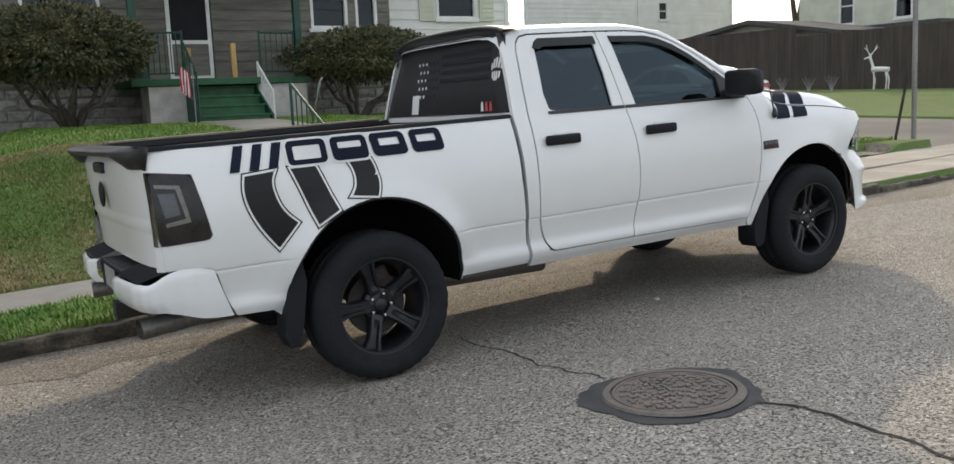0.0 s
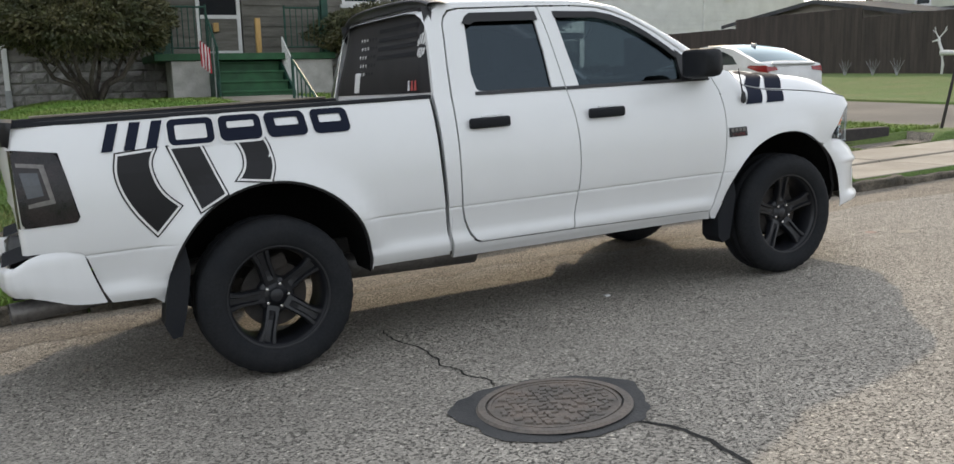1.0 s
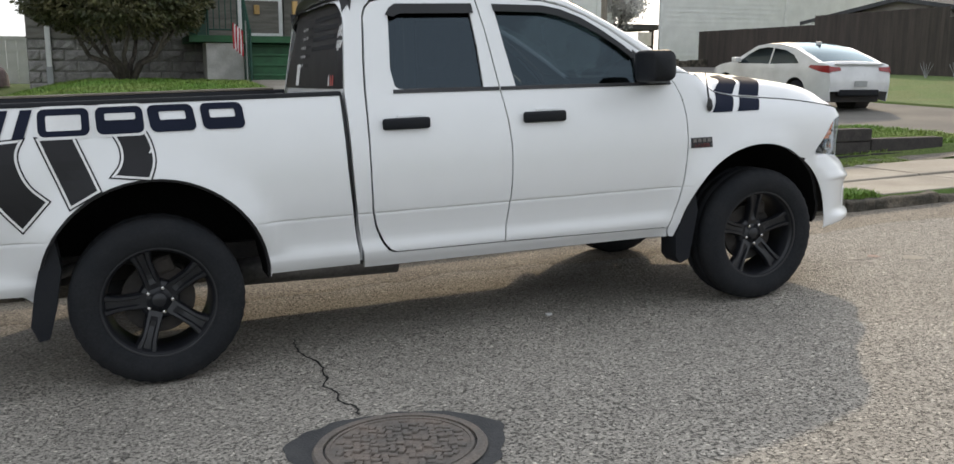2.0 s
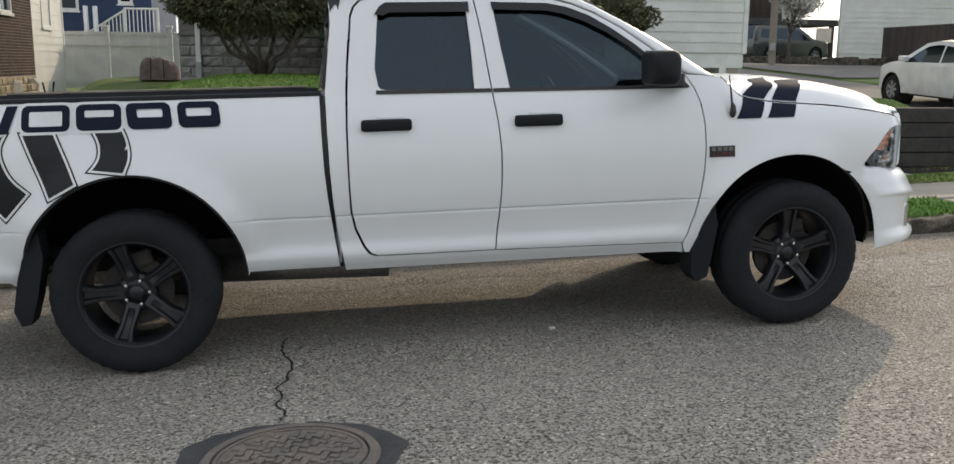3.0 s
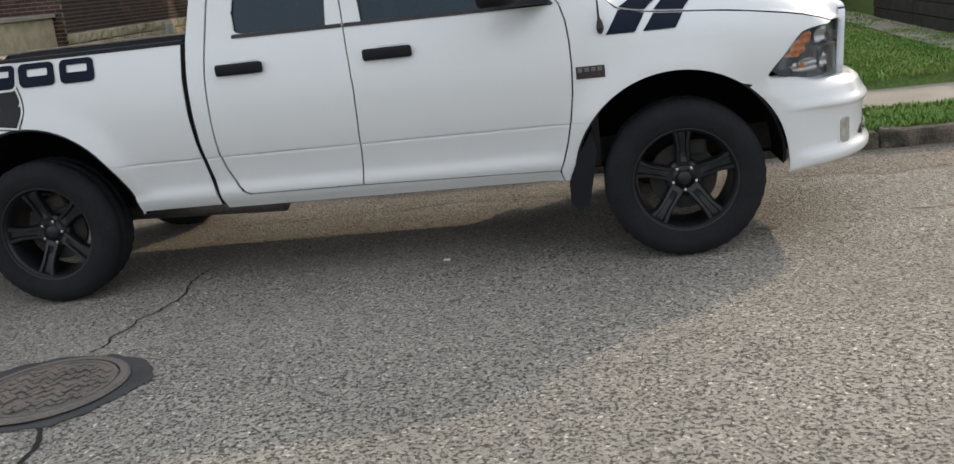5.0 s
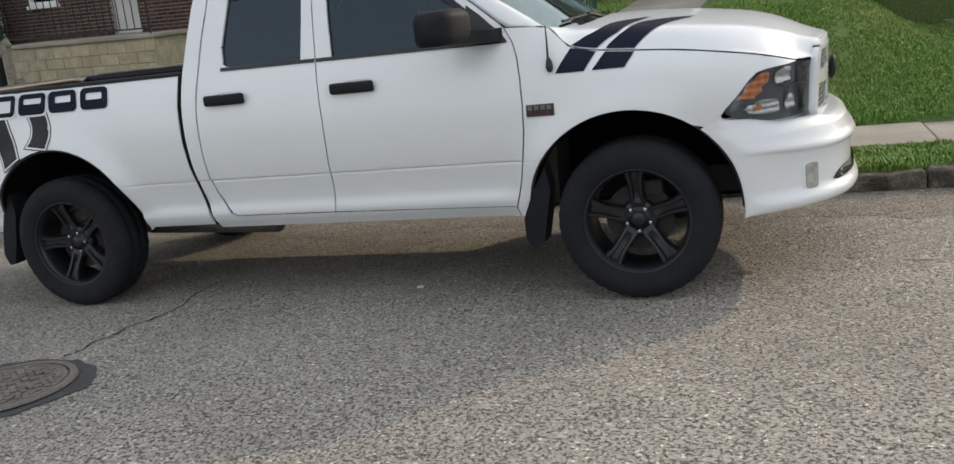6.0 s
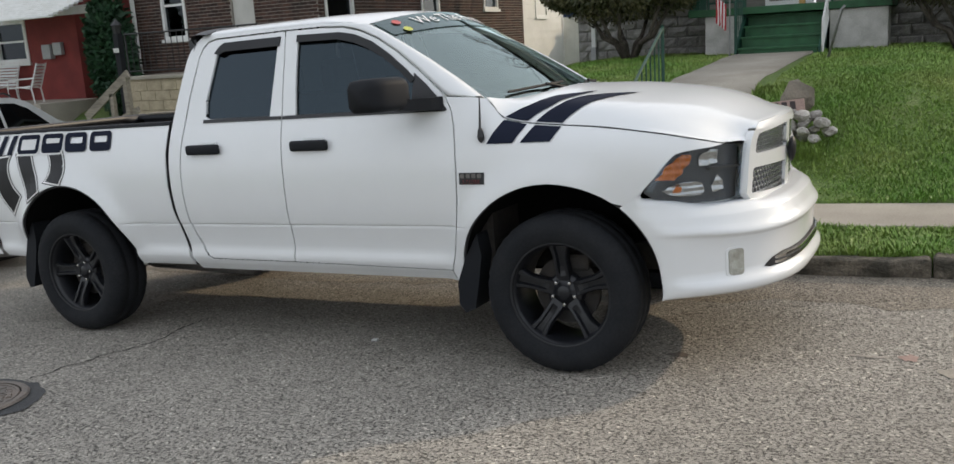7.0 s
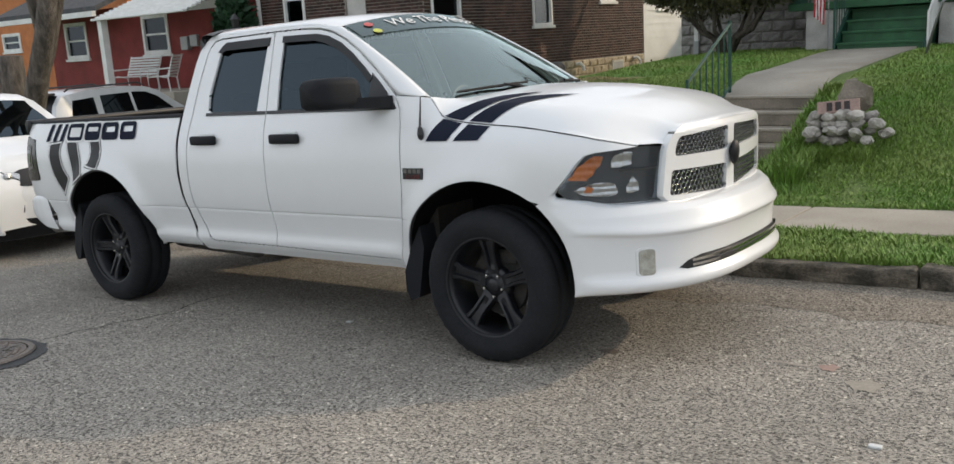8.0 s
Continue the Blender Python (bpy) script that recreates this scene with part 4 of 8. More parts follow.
clad("siding_board", 20.14, 23.2, 0.98, 5.2, 0.20, side(bx - 0.02), "white_siding", addn, [(21.05, 21.95, 2.42, 3.35)], 0.02)
part("corner_board", boxed(bx - 0.04, bx + 0.015, 23.15, 23.23, 0.95, 5.2), "white_paint", addn)
window(addn, 21.05, 21.95, 2.42, 3.35, side(bx - 0.015), blind=False)
part("addition_base", boxed(bx - 3.45, bx - 0.05, 20.2, 23.1, 0.1, 0.97), "tanblock", addn)
for y0, y1, z0, z1 in ((14.16, 14.62, 0.68, 1.10), (18.1, 18.75, 0.55, 1.05)):
    cw = part("cellar_window", boxed(bx - 0.02, bx + 0.045, y0, y1, z0, z1, bevel=0.006), "pvc", bh, "small pale cellar window in the block base")
    part("window_pane", boxed(bx + 0.046, bx + 0.050, y0 + 0.05, y1 - 0.05, z0 + 0.05, z1 - 0.05), "grey_metal", cw)
hose = thing("hose", "dark looped hose hanging at the wall foot", "hose")
part("loop", tube(bmesh.new(), [(bx + 0.08, 20.4 + 1.1 * i / 14, 0.95 - 0.55 * math.sin(math.pi * i / 14)) for i in range(15)], 0.025, 6), "trim_soft", hose)
for vx in (16.2, 19.4):
    vent = thing("vent_pipe", "white bent vent pipe on the block base", "vent pipe")
    part("elbow", tube(bmesh.new(), [(bx, vx, 1.05), (bx + 0.14, vx, 1.07), (bx + 0.2, vx + 0.05, 0.98), (bx + 0.2, vx + 0.06, 0.88)], 0.045, 8), "white_paint", vent)

# --- white vinyl fence, covered bench and the navy house behind
fence = thing("vinyl_fence", "white vinyl privacy fence across the back yard", "fence")
FY = 24.0
for i in range(4):
    x = -6.9 + 1.83 * i
    part("post", boxed(x - 0.07, x + 0.07, FY - 0.07, FY + 0.07, 0.3, 2.52, bevel=0.01), "vinyl_fence", fence)
    part("post_cap", boxed(x - 0.09, x + 0.09, FY - 0.09, FY + 0.09, 2.52, 2.60, bevel=0.02), "vinyl_fence", fence)
    if i < 3:
        for r, s in ((0.85, 1.0), (1.98, 2.1), (2.3, 2.40)):
            part("rail", boxed(x + 0.08, x + 1.75, FY - 0.04, FY + 0.04, r, s), "vinyl_fence", fence)
        for k in range(6):
            part("board", boxed(x + 0.09 + 0.277 * k, x + 0.362 + 0.277 * k, FY - 0.015, FY + 0.015, 0.72, 2.3), "vinyl_fence", fence)
cov = thing("covered_grill", "low shape under a faded brown tarp on the lawn", "tarp")
def tarp_pt(u, v):
    """Boxy cover with sagging folds, hanging to the grass all round."""
    top = (max(0, 1 - abs(2 * u - 1) ** 9) * max(0, 1 - abs(2 * v - 1) ** 7)) ** 0.45
    fold = 0.045 * noise.noise(Vector((u * 9, v * 4, 2))) + 0.02 * noise.noise(Vector((u * 22, v * 9, 5)))
    return Vector((-3.55 + 1.0 * u + 0.5 * fold, 20.2 + 0.6 * v - fold, 1.06 + 0.58 * top * (1 - 0.22 * smooth01((u - 0.55) / 0.3)) + fold))


cb = grid(tarp_pt, span(0, 1, 40), span(0, 1, 24))
part("tarp", cb, "tarp", cov, smooth=True)
for u in (0.30, 0.62):
    part("strap", tube(bmesh.new(), [tarp_pt(u + 0.06 * v, v) + Vector((0, -0.012, 0.012)) for v in span(0, 1, 14)], 0.014, 5), "trim", cov, "dark tie-down strap")
nh = thing("house", "navy blue sided house with white windows and back stair", "house")
wall_box("wall", -16, -6.2, 40, 0, 0.5, 9, [(-10.3, -9.4, 3.75, 5.2), (-7.68, -7.03, 4.1, 4.85)], "y", "blue", nh)
wall_box("wall", -6.2, 0, 40.2, 48, 0.5, 9, [], "x", "blue", nh)
clad("siding_board", -16, -6.2, 2.0, 7.0, 0.25, front(40), "blue", nh, [(-10.3, -9.4, 3.75, 5.2), (-7.68, -7.03, 4.1, 4.85)], 0.02)
window(nh, -10.3, -9.4, 3.75, 5.2, front(40), w=0.12)
window(nh, -7.68, -7.03, 4.1, 4.85, front(40), w=0.12)
part("roof", boxed(-16.4, -5.8, 39.6, 48.4, 9, 9.25), "shingle", nh)
part("deck", boxed(-7.2, -5.6, 38.2, 39.9, 2.5, 2.62), "white_paint", nh)
railing("deck_railing", (-7.1, 38.3, 2.62), (-5.7, 38.3, 2.62), 1.2, 8, "white_paint", "white deck railing on the navy house", r=0.03, post=0.06)
railing("stair_rail", (-8.6, 38.3, 1.7), (-7.15, 38.3, 2.62), 1.1, 9, "white_paint", "white slanting stair railing behind the fence", r=0.03, post=0.06)
for x in (-8.75, -8.35):
    tagged(finish(boxed(x - 0.09, x + 0.09, 38.2, 38.36, 1.0, 3.9), "deck_post", "white_paint"), "white deck post behind the fence", "post")

# --- red house with the awning porch, orange house behind
rh = thing("house", "low red painted house with porch awning and dark shingle roof", "house")
ry = 10.4
r_holes = [(-20.4, -19.2, 1.95, 3.0), (-16.4, -15.2, 1.95, 3.0)]
wall_box("wall", -21.3, -13.4, ry, 0, 0.2, 3.3, r_holes, "y", "red_wall", rh)
wall_box("wall", -21.3 + 0.2, 0, ry + 0.2, ry + 8, 0.2, 3.3, [], "x", "red_wall", rh)
wall_box("wall", -13.4, 0, ry + 0.2, ry + 8, 0.2, 4.5, [], "x", "red_wall", rh)
for h in r_holes:
    window(rh, *h, front(ry), w=0.1)
rb = grid(lambda u, v: Vector((-22.2 + 5.6 * u, ry - 1.2 + 5 * v, 3.15 + 2.2 * v)), (0, 1), (0, 1))
for r_ in bmesh.ops.extrude_face_region(rb, geom=rb.faces[:])["geom"]:
    if isinstance(r_, bmesh.types.BMVert):
        r_.co.z += 0.14
part("roof", rb, "shingle", rh)
part("gutter", boxed(-22.2, -16.6, ry - 1.32, ry - 1.2, 3.02, 3.16), "white_paint", rh)
aw = part("awning", boxed(-16.0, -12.1, ry - 0.05, ry - 0.02, 3.0, 3.2), "white_paint", rh, "white ribbed metal porch awning")
for k in range(12):
    part("rib", boxed(-16.0, -12.1, ry - 1.75 + 0.14 * k, ry - 1.62 + 0.14 * k, 2.86 + 0.055 * k, 2.915 + 0.055 * k, bevel=0.01), "white_paint", aw)
part("porch_post", boxed(-15.79, -15.61, ry - 1.7, ry - 1.52, 0.6, 2.86), "white_paint", rh)
part("porch_floor", boxed(-18, -12.6, ry - 1.9, ry - 0.01, 0.4, 1.02), "concrete", rh)
part("meter_box", boxed(-14.55, -14.25, ry - 0.16, ry - 0.01, 2.0, 2.35, bevel=0.02), "grey_metal", rh)
part("meter_box", boxed(-14.2, -13.9, ry - 0.12, ry - 0.01, 2.08, 2.38, bevel=0.02), "grey_metal", rh)
oh = thing("house", "orange painted house with a small white window", "house")
wall_box("wall", -38, -22.6, 14.0, 0, 0.2, 9, [(-31.55, -30.1, 2.42, 3.14)], "y", "orange_wall", oh)
wall_box("wall", -22.6, 0, 14.2, 27, 0.2, 9, [], "x", "orange_wall", oh)
window(oh, -31.55, -30.1, 2.42, 3.14, front(14.0), w=0.12)


def garden_chair(at, width, label):
    e = thing("garden_chair", label, "chair", at, "porch furniture")
    w = width
    for x in (0, w):
        part("side_frame", tube(bmesh.new(), [(x, 0.02, 0), (x, 0.0, 0.42), (x, 0.32, 0.44), (x, 0.62, 0.38), (x, 0.86, 1.05)], 0.022, 6), "plastic_white", e)
        part("leg", tube(bmesh.new(), [(x, 0.62, 0.38), (x, 0.66, 0)], 0.022, 6), "plastic_white", e)
        part("arm", tube(bmesh.new(), [(x, 0.0, 0.42), (x, 0.05, 0.64), (x, 0.68, 0.66)], 0.022, 6), "plastic_white", e)
    for k in range(6):
        part("seat_slat", boxed(0, w, 0.03 + 0.1 * k, 0.10 + 0.1 * k, 0.42, 0.435), "plastic_white", e)
    for k in range(7):
        part("back_slat", boxed(0, w, 0.62 + 0.033 * k, 0.64 + 0.033 * k, 0.46 + 0.085 * k, 0.52 + 0.085 * k), "plastic_white", e)
    return e


garden_chair(pose(-16.75, ry - 0.95, 1.02, 0, 0, 0) @ Matrix.Scale(0.85, 4), 1.65, "white slatted porch bench under the awning")
garden_chair(pose(-14.15, ry - 1.25, 1.02, 0, 0, -60) @ Matrix.Scale(0.85, 4), 0.6, "white slatted porch armchair")

# wooden ramp rail beside the porch of the brick house
wr = thing("ramp_rail", "weathered grey timber handrail of a garden stair", "handrail")
part("hand_board", boxed(0, 1.35, -0.02, 0.02, -0.09, 0.05, m=pose(-8.15, 6.0, 0.93, 0, -32, 0)), "wood", wr)
part("post", boxed(-7.12, -7.03, 5.96, 6.05, 0.1, 1.58), "wood", wr)
part("post", boxed(-7.50, -7.42, 5.98, 6.05, 0.1, 1.30), "wood", wr)
part("lower_board", boxed(0, 1.2, -0.02, 0.02, -0.05, 0.05, m=pose(-8.0, 6.02, 0.62, 0, -20, 0)), "wood", wr)
lp = thing("lamp_post", "dark post with a black lantern and a small plate", "lamp post")
part("post", boxed(-8.82, -8.70, 7.4, 7.52, 0.2, 2.35), "trim_soft", lp)
part("lantern", lathe(bmesh.new(), [(0.01, 2.62), (0.11, 2.50), (0.09, 2.49), (0.065, 2.35), (0.03, 2.33)], 6, "z", (-8.76, 7.46, 0)), "iron_black", lp)
part("plate", boxed(-8.84, -8.68, 7.385, 7.399, 1.98, 2.10), "trim_soft", lp)
for k in range(3):
    part("plate_bar", boxed(-8.825 + 0.05 * k, -8.79 + 0.05 * k, 7.375, 7.384, 2.0, 2.08), "white_paint", lp)

# steps from the pavement and the concrete walk to the porch
cs = thing("garden_steps", "worn brown concrete steps up the grassy bank", "steps", kind="structure")
for i in range(5):
    z1 = 0.20 + 0.158 * (i + 1)
    y = 4.72 + 0.29 * i
    part("step", boxed(2.06, 3.16, y, 6.2, z1 - 0.158, z1, bevel=0.012), "stepstone", cs)
    part("nosing", boxed(2.05, 3.17, y - 0.012, y + 0.06, z1 - 0.03, z1 + 0.003, bevel=0.006), "concrete", cs)
part("landing", boxed(2.06, 3.16, 3.34, 4.72, 0.0, 0.215, bevel=0.012), "concrete", cs)
fw = finish(grid(lambda u, v: Vector((2.06 + u * (1.10 + 0.10 * v), 5.93 + 4.60 * v, max(0.995 + 0.25 * v, ground_z(2.6, 5.93 + 4.60 * v) + 0.03))), (0, 1), span(0, 1, 12)), "garden_walk", "concrete")
bm = bmesh.new()
bm.from_mesh(fw.data)
r = bmesh.ops.extrude_face_region(bm, geom=bm.faces[:])
for g in r["geom"]:
    if isinstance(g, bmesh.types.BMVert):
        g.co.z -= 0.25
bmesh.ops.recalc_face_normals(bm, faces=bm.faces)
bm.to_mesh(fw.data)
bm.free()
tagged(fw, "pale concrete garden walk leading to the porch stair", "path", kind="structure")

# stone marker beside the steps
mk = thing("stone_marker", "cairn of rough stones with a pink plaque", "stone marker")


def stone(seed, sx, sy, sz):
    b = bmesh.new()
    bmesh.ops.create_icosphere(b, subdivisions=2, radius=1)
    for v in b.verts:
        v.co *= 1 + 0.42 * noise.noise(v.co * 1.3 + Vector((seed * 3.1, 0, 0))) + 0.1 * noise.noise(v.co * 4 + Vector((0, seed, 0)))
        v.co = Vector((v.co.x * sx, v.co.y * sy, v.co.z * sz))
    return b


rng = random.Random(12)
for z, y, x0, x1, n in ((0.66, 4.64, 3.50, 4.04, 5), (0.72, 4.82, 3.50, 4.14, 5), (0.74, 4.58, 3.54, 3.94, 4), (0.80, 4.72, 3.52, 4.08, 5), (0.87, 4.82, 3.58, 4.02, 4), (0.88, 4.68, 3.54, 3.92, 4)):
    for k in range(n):
        r_ = rng.uniform(0.058, 0.082)
        part("stone", stone(rng.randint(1, 60), r_ * 1.25, r_ * 1.1, r_ * 0.72), "rock", mk).matrix_basis = pose(x0 + (x1 - x0) * (k + rng.uniform(-0.2, 0.2)) / (n - 1), y + rng.uniform(-0.04, 0.04), z + rng.uniform(-0.02, 0.02), rng.uniform(-25, 25), rng.uniform(-25, 25), rng.uniform(0, 180))
tb = stone(40, 0.175, 0.08, 0.17)
part("head_stone", tb, "stepstone", mk, "rough brown head stone").matrix_basis = pose(3.83, 4.93, 1.05)
pq = part("plaque", boxed(-0.22, 0.22, -0.02, 0.02, -0.075, 0.075, bevel=0.008), "pinkstone", mk, "pink stone plaque")
pq.matrix_basis = pose(3.73, 4.72, 0.965, -30, -5, 12) @ Matrix.Scale(0.9, 4)
for k in range(3):
    part("numeral_bar", boxed(-0.12 + 0.09 * k, -0.06 + 0.09 * k, -0.026, -0.021, -0.05, 0.05), "dark_sign", pq)


# ---------------------------------------------------------------- trees and shrubs
def leaf_cloud(name, centre, radii, n, size, material, parent, seed, dome=0.35, shell=0.5):
    """A crown of many small leaf sprays with an uneven outline and gaps."""
    rng = np.random.default_rng(seed)
    vs, fs = [], []
    c = Vector(centre)
    for i in range(n):
        d = Vector(rng.normal(size=3)).normalized()
        if d.z < -dome:
            d.z = -dome - 0.1 * rng.random()
            d.normalize()
        lump = 1 + 0.16 * noise.noise(d * 2.2 + Vector((seed, 0, 0))) + 0.10 * noise.noise(d * 6 + Vector((0, seed, 0)))
        if noise.noise(d * 4.5 + Vector((seed * 2, 1, 0))) < -0.42:
            lump *= 0.82
        r = (shell + (1 - shell) * rng.random() ** 0.5) * lump
        p = c + Vector((d.x * radii[0], d.y * radii[1], d.z * radii[2])) * r
        a = Vector(rng.normal(size=3)).normalized()
        b = d.cross(a).normalized()
        a = (a * 0.6 + d * 0.8).normalized()
        s = size * (0.6 + 0.8 * rng.random())
        k = len(vs)
        vs += [p - b * s * 0.35, p + b * s * 0.35, p + a * s + b * s * 0.2, p + a * s * 1.2 - b * s * 0.15]
        fs.append((k, k + 1, k + 2, k + 3))
    me = bpy.data.meshes.new(name)
    me.from_pydata([tuple(v) for v in vs], [], fs)
    me.materials.append(M[material])
    o = new(name, me)
    o.parent = parent
    return o


def shrub(trunk, centre, radii, seed, label, n=44000):
    e = thing("yew_shrub", label, "shrub", group="porch shrubs")
    rng = random.Random(seed)
    b = bmesh.new()
    t = Vector(trunk)
    for k in range(9):
        a = 2 * math.pi * k / 9 + rng.uniform(-0.3, 0.3)
        end = Vector((centre[0] + radii[0] * 0.75 * math.cos(a), centre[1] + radii[1] * 0.7 * math.sin(a), centre[2] - radii[2] * 0.35))
        mid = t.lerp(end, 0.45) + Vector((rng.uniform(-.1, .1), rng.uniform(-.1, .1), -0.10))
        p = [t + Vector((0.06 * math.cos(a), 0.06 * math.sin(a), -0.1)), t.lerp(mid, 0.5) + Vector((0, 0, 0.06)), mid, mid.lerp(end, 0.5) + Vector((rng.uniform(-.06, .06), 0, 0.03)), end, end + Vector((0, 0, 0.3))]
        tube(b, p, 0.05, 7, 0.014)
        for j in range(3):
            q = mid.lerp(end, rng.uniform(0, 0.9))
            tube(b, [q, q + Vector((rng.uniform(-.25, .25), rng.uniform(-.25, .25), rng.uniform(.12, .45)))], 0.018, 5, 0.006)
    part("trunk", b, "bark", e, smooth=True)
    leaf_cloud("crown", centre, radii, n, 0.042, "yew", e, seed)
    return e


shrub((0.10, 10.9, 1.36), (0.0, 10.85, 2.64), (1.45, 1.2, 0.68), 3, "clipped dark yew shrub on bare branching stems")
shrub((5.35, 11.2, 1.32), (5.6, 11.1, 2.45), (1.62, 1.1, 0.55), 8, "flat-topped clipped yew shrub beside the grey house")
tj = thing("arborvitae", "dense dark green egg-shaped evergreen", "evergreen")
part("trunk", tube(bmesh.new(), [(-11.3, 9.5, 0.3), (-11.3, 9.5, 1.4)], 0.07, 8), "bark", tj)
leaf_cloud("crown", (-11.3, 9.5, 2.0), (0.50, 0.48, 1.40), 6000, 0.10, "thuja", tj, 5, dome=0.95)


def bare_tree(base, height, spread, seed, label, r=0.16, leaf=None, levels=4, lean=(0, 0)):
    e = thing("tree", label, "tree")
    rng = random.Random(seed)
    b = bmesh.new()
    tips = []

    def limb(p, d, length, rad, depth):
        pts = [p]
        for i in range(4):
            d = (d + Vector((rng.uniform(-.16, .16), rng.uniform(-.16, .16), rng.uniform(-.04, .10))) * (1 if depth else 0.3)).normalized()
            pts.append(pts[-1] + d * length / 4)
        tube(b, pts, rad, 8 if depth == 0 else 5, rad * 0.6)
        if depth < levels:
            for k in range(3 if depth else 4):
                q = pts[-1] if k == 0 else pts[rng.randint(2, 4)]
                nd = (d + Vector((rng.uniform(-1, 1), rng.uniform(-1, 1), rng.uniform(-.1, .7))) * spread).normalized()
                limb(q, nd, length * rng.uniform(.55, .78), rad * 0.55, depth + 1)
        else:
            tips.extend(pts[2:])
    limb(Vector(base), Vector((lean[0], lean[1], 1)).normalized(), height * 0.36, r, 0)
    part("trunk", b, "bark", e, smooth=True)
    if leaf:
        rr = np.random.default_rng(seed)
        vs, fs = [], []
        for t in tips:
            for j in range(34):
                p = t + Vector(rr.normal(size=3)) * 0.22
                a = Vector(rr.normal(size=3)).normalized() * 0.06
                c = a.orthogonal().normalized() * 0.06
                k = len(vs)
                vs += [tuple(p - a), tuple(p + c), tuple(p + a)]
                fs.append((k, k + 1, k + 2))
        me = bpy.data.meshes.new("crown")
        me.from_pydata(vs, [], fs)
        me.materials.append(M[leaf])
        o = new("crown", me)
        o.parent = e
    return e


street_tree = bare_tree((-7.02, 1.77, -0.15), 10.0, 0.75, 21, "old street tree with a thick scarred trunk", r=0.185, levels=3, lean=(0.62, 0.02))
burl = tube(bmesh.new(), [(-7.00, 1.80, -0.15), (-6.97, 1.84, 0.5), (-6.92, 1.88, 1.05), (-6.87, 1.90, 1.60), (-6.84, 1.90, 1.98)], 0.26, 12, 0.16)
for v in burl.verts:
    v.co += v.normal * 0.10 * noise.noise(v.co * 2.6)
part("stump", burl, "bark", street_tree, "sawn-off scarred second stem", smooth=True)
# hidden by the grey house; added so its crown shades the brick wall
bare_tree((-0.3, 22.9, 1.2), 15.5, 0.85, 33, "unseen bare tree added behind the grey house to shade the brick wall", r=0.27, levels=5)
bare_tree((20.9, 30.6, ground_z(20.9, 30.6) - 0.05), 3.7, 1.15, 5, "young tree in pale blossom beyond the street", r=0.10, leaf="blossom", levels=4)
bare_tree((38.0, 27.5, 1.2), 13, 0.8, 9, "tall bare tree behind the brown fence", r=0.36, levels=4)


# ---------------------------------------------------------------- the pickup
truck = thing("pickup_truck", "white pickup truck with black wheels and black graphics at the kerb", "pickup truck", SLOPE)
CUTS = (0.47, 0.485, 0.50, 0.515, 0.53, 0.55, 0.57, 0.59, 0.61, 0.63, 0.735, 0.748, 0.752, 0.756, 0.760, 0.766, 0.78)
SIDE = [(0.42, 0.835), (0.47, 0.872), (0.50, 0.898), (0.53, 0.915), (0.55, 0.921), (0.585, 0.916), (0.61, 0.912), (0.66, 0.920), (0.735, 0.940), (0.750, 0.944), (0.756, 0.939), (0.760, 0.950), (0.775, 0.955), (0.85, 0.970), (0.98, 0.978), (1.10, 0.972),
        (1.20, 0.954), (1.30, 0.922), (1.36, 0.896), (1.40, 0.880)]
HOODLINE = [(2.94, 1.44), (3.10, 1.43), (3.17, 1.415), (3.215, 1.368), (3.26, 1.320), (3.30, 1.302), (3.42, 1.281), (3.60, 1.264), (3.80, 1.247), (3.99, 1.220), (4.10, 1.202), (4.20, 1.181), (4.28, 1.157), (4.355, 1.131), (4.60, 1.10)]


def arch_dist(x, z, cx, cz, a, b):
    return (math.hypot((x - cx) / a, (z - cz) / b) - 1) * 0.54


def side_w(x, z):
    """Half width of the body at a place on its side."""
    w = knots(z, SIDE) if z <= 1.40 else 0.880 - 0.34 * (z - 1.40) - 0.12 * (z - 1.40) ** 2
    for cx, cz in ((0.01, 0.47), (3.54, 0.45)):
        d = arch_dist(x, z, cx, cz, 0.545, 0.55)
        if d > -0.05 and z < 1.15:
            k = math.exp(-(max(0, d) / 0.075) ** 2)
            lip = 1.012 - (0.13 if cx < 1 else 0.09) * smooth01((0.82 - z) / 0.37) - (0.045 * smooth01((x - 3.6) / 0.35) if x > 3.6 else 0)
            w += (lip - w) * k * 0.95 if w < lip else 0
    if x > 2.95:
        zt = knots(x, HOODLINE)
        t = max(0, min(1, (z - (zt - 0.13)) / 0.13))
        k = smooth01((x - 2.95) / 0.35)
        w -= 0.055 * t * t * k * (1 - 0.4 * smooth01((x - 3.75) / 0.4))
    if x > 3.75:
        w -= 0.028 * max(0, (x - 3.75) / 0.35) ** 2 * smooth01((z - 0.6) / 0.3)
    if x > 4.03 and z > 0.86:
        w = min(w, 0.975 * max(0.0, 1 - ((min(x, 4.5) - 4.019) / 0.515) ** 1.818) ** (1 / 2.4) - 0.03 * smooth01((z - knots(x, HOODLINE) + 0.035) / 0.035))
    if x < -0.85:
        w -= 0.045 * min(1.6, (-0.85 - x) / 0.30) ** 2
    return w


def on_side(s, out=0.0):
    return lambda x, z: Vector((x, s * (side_w(x, z) + out), z))


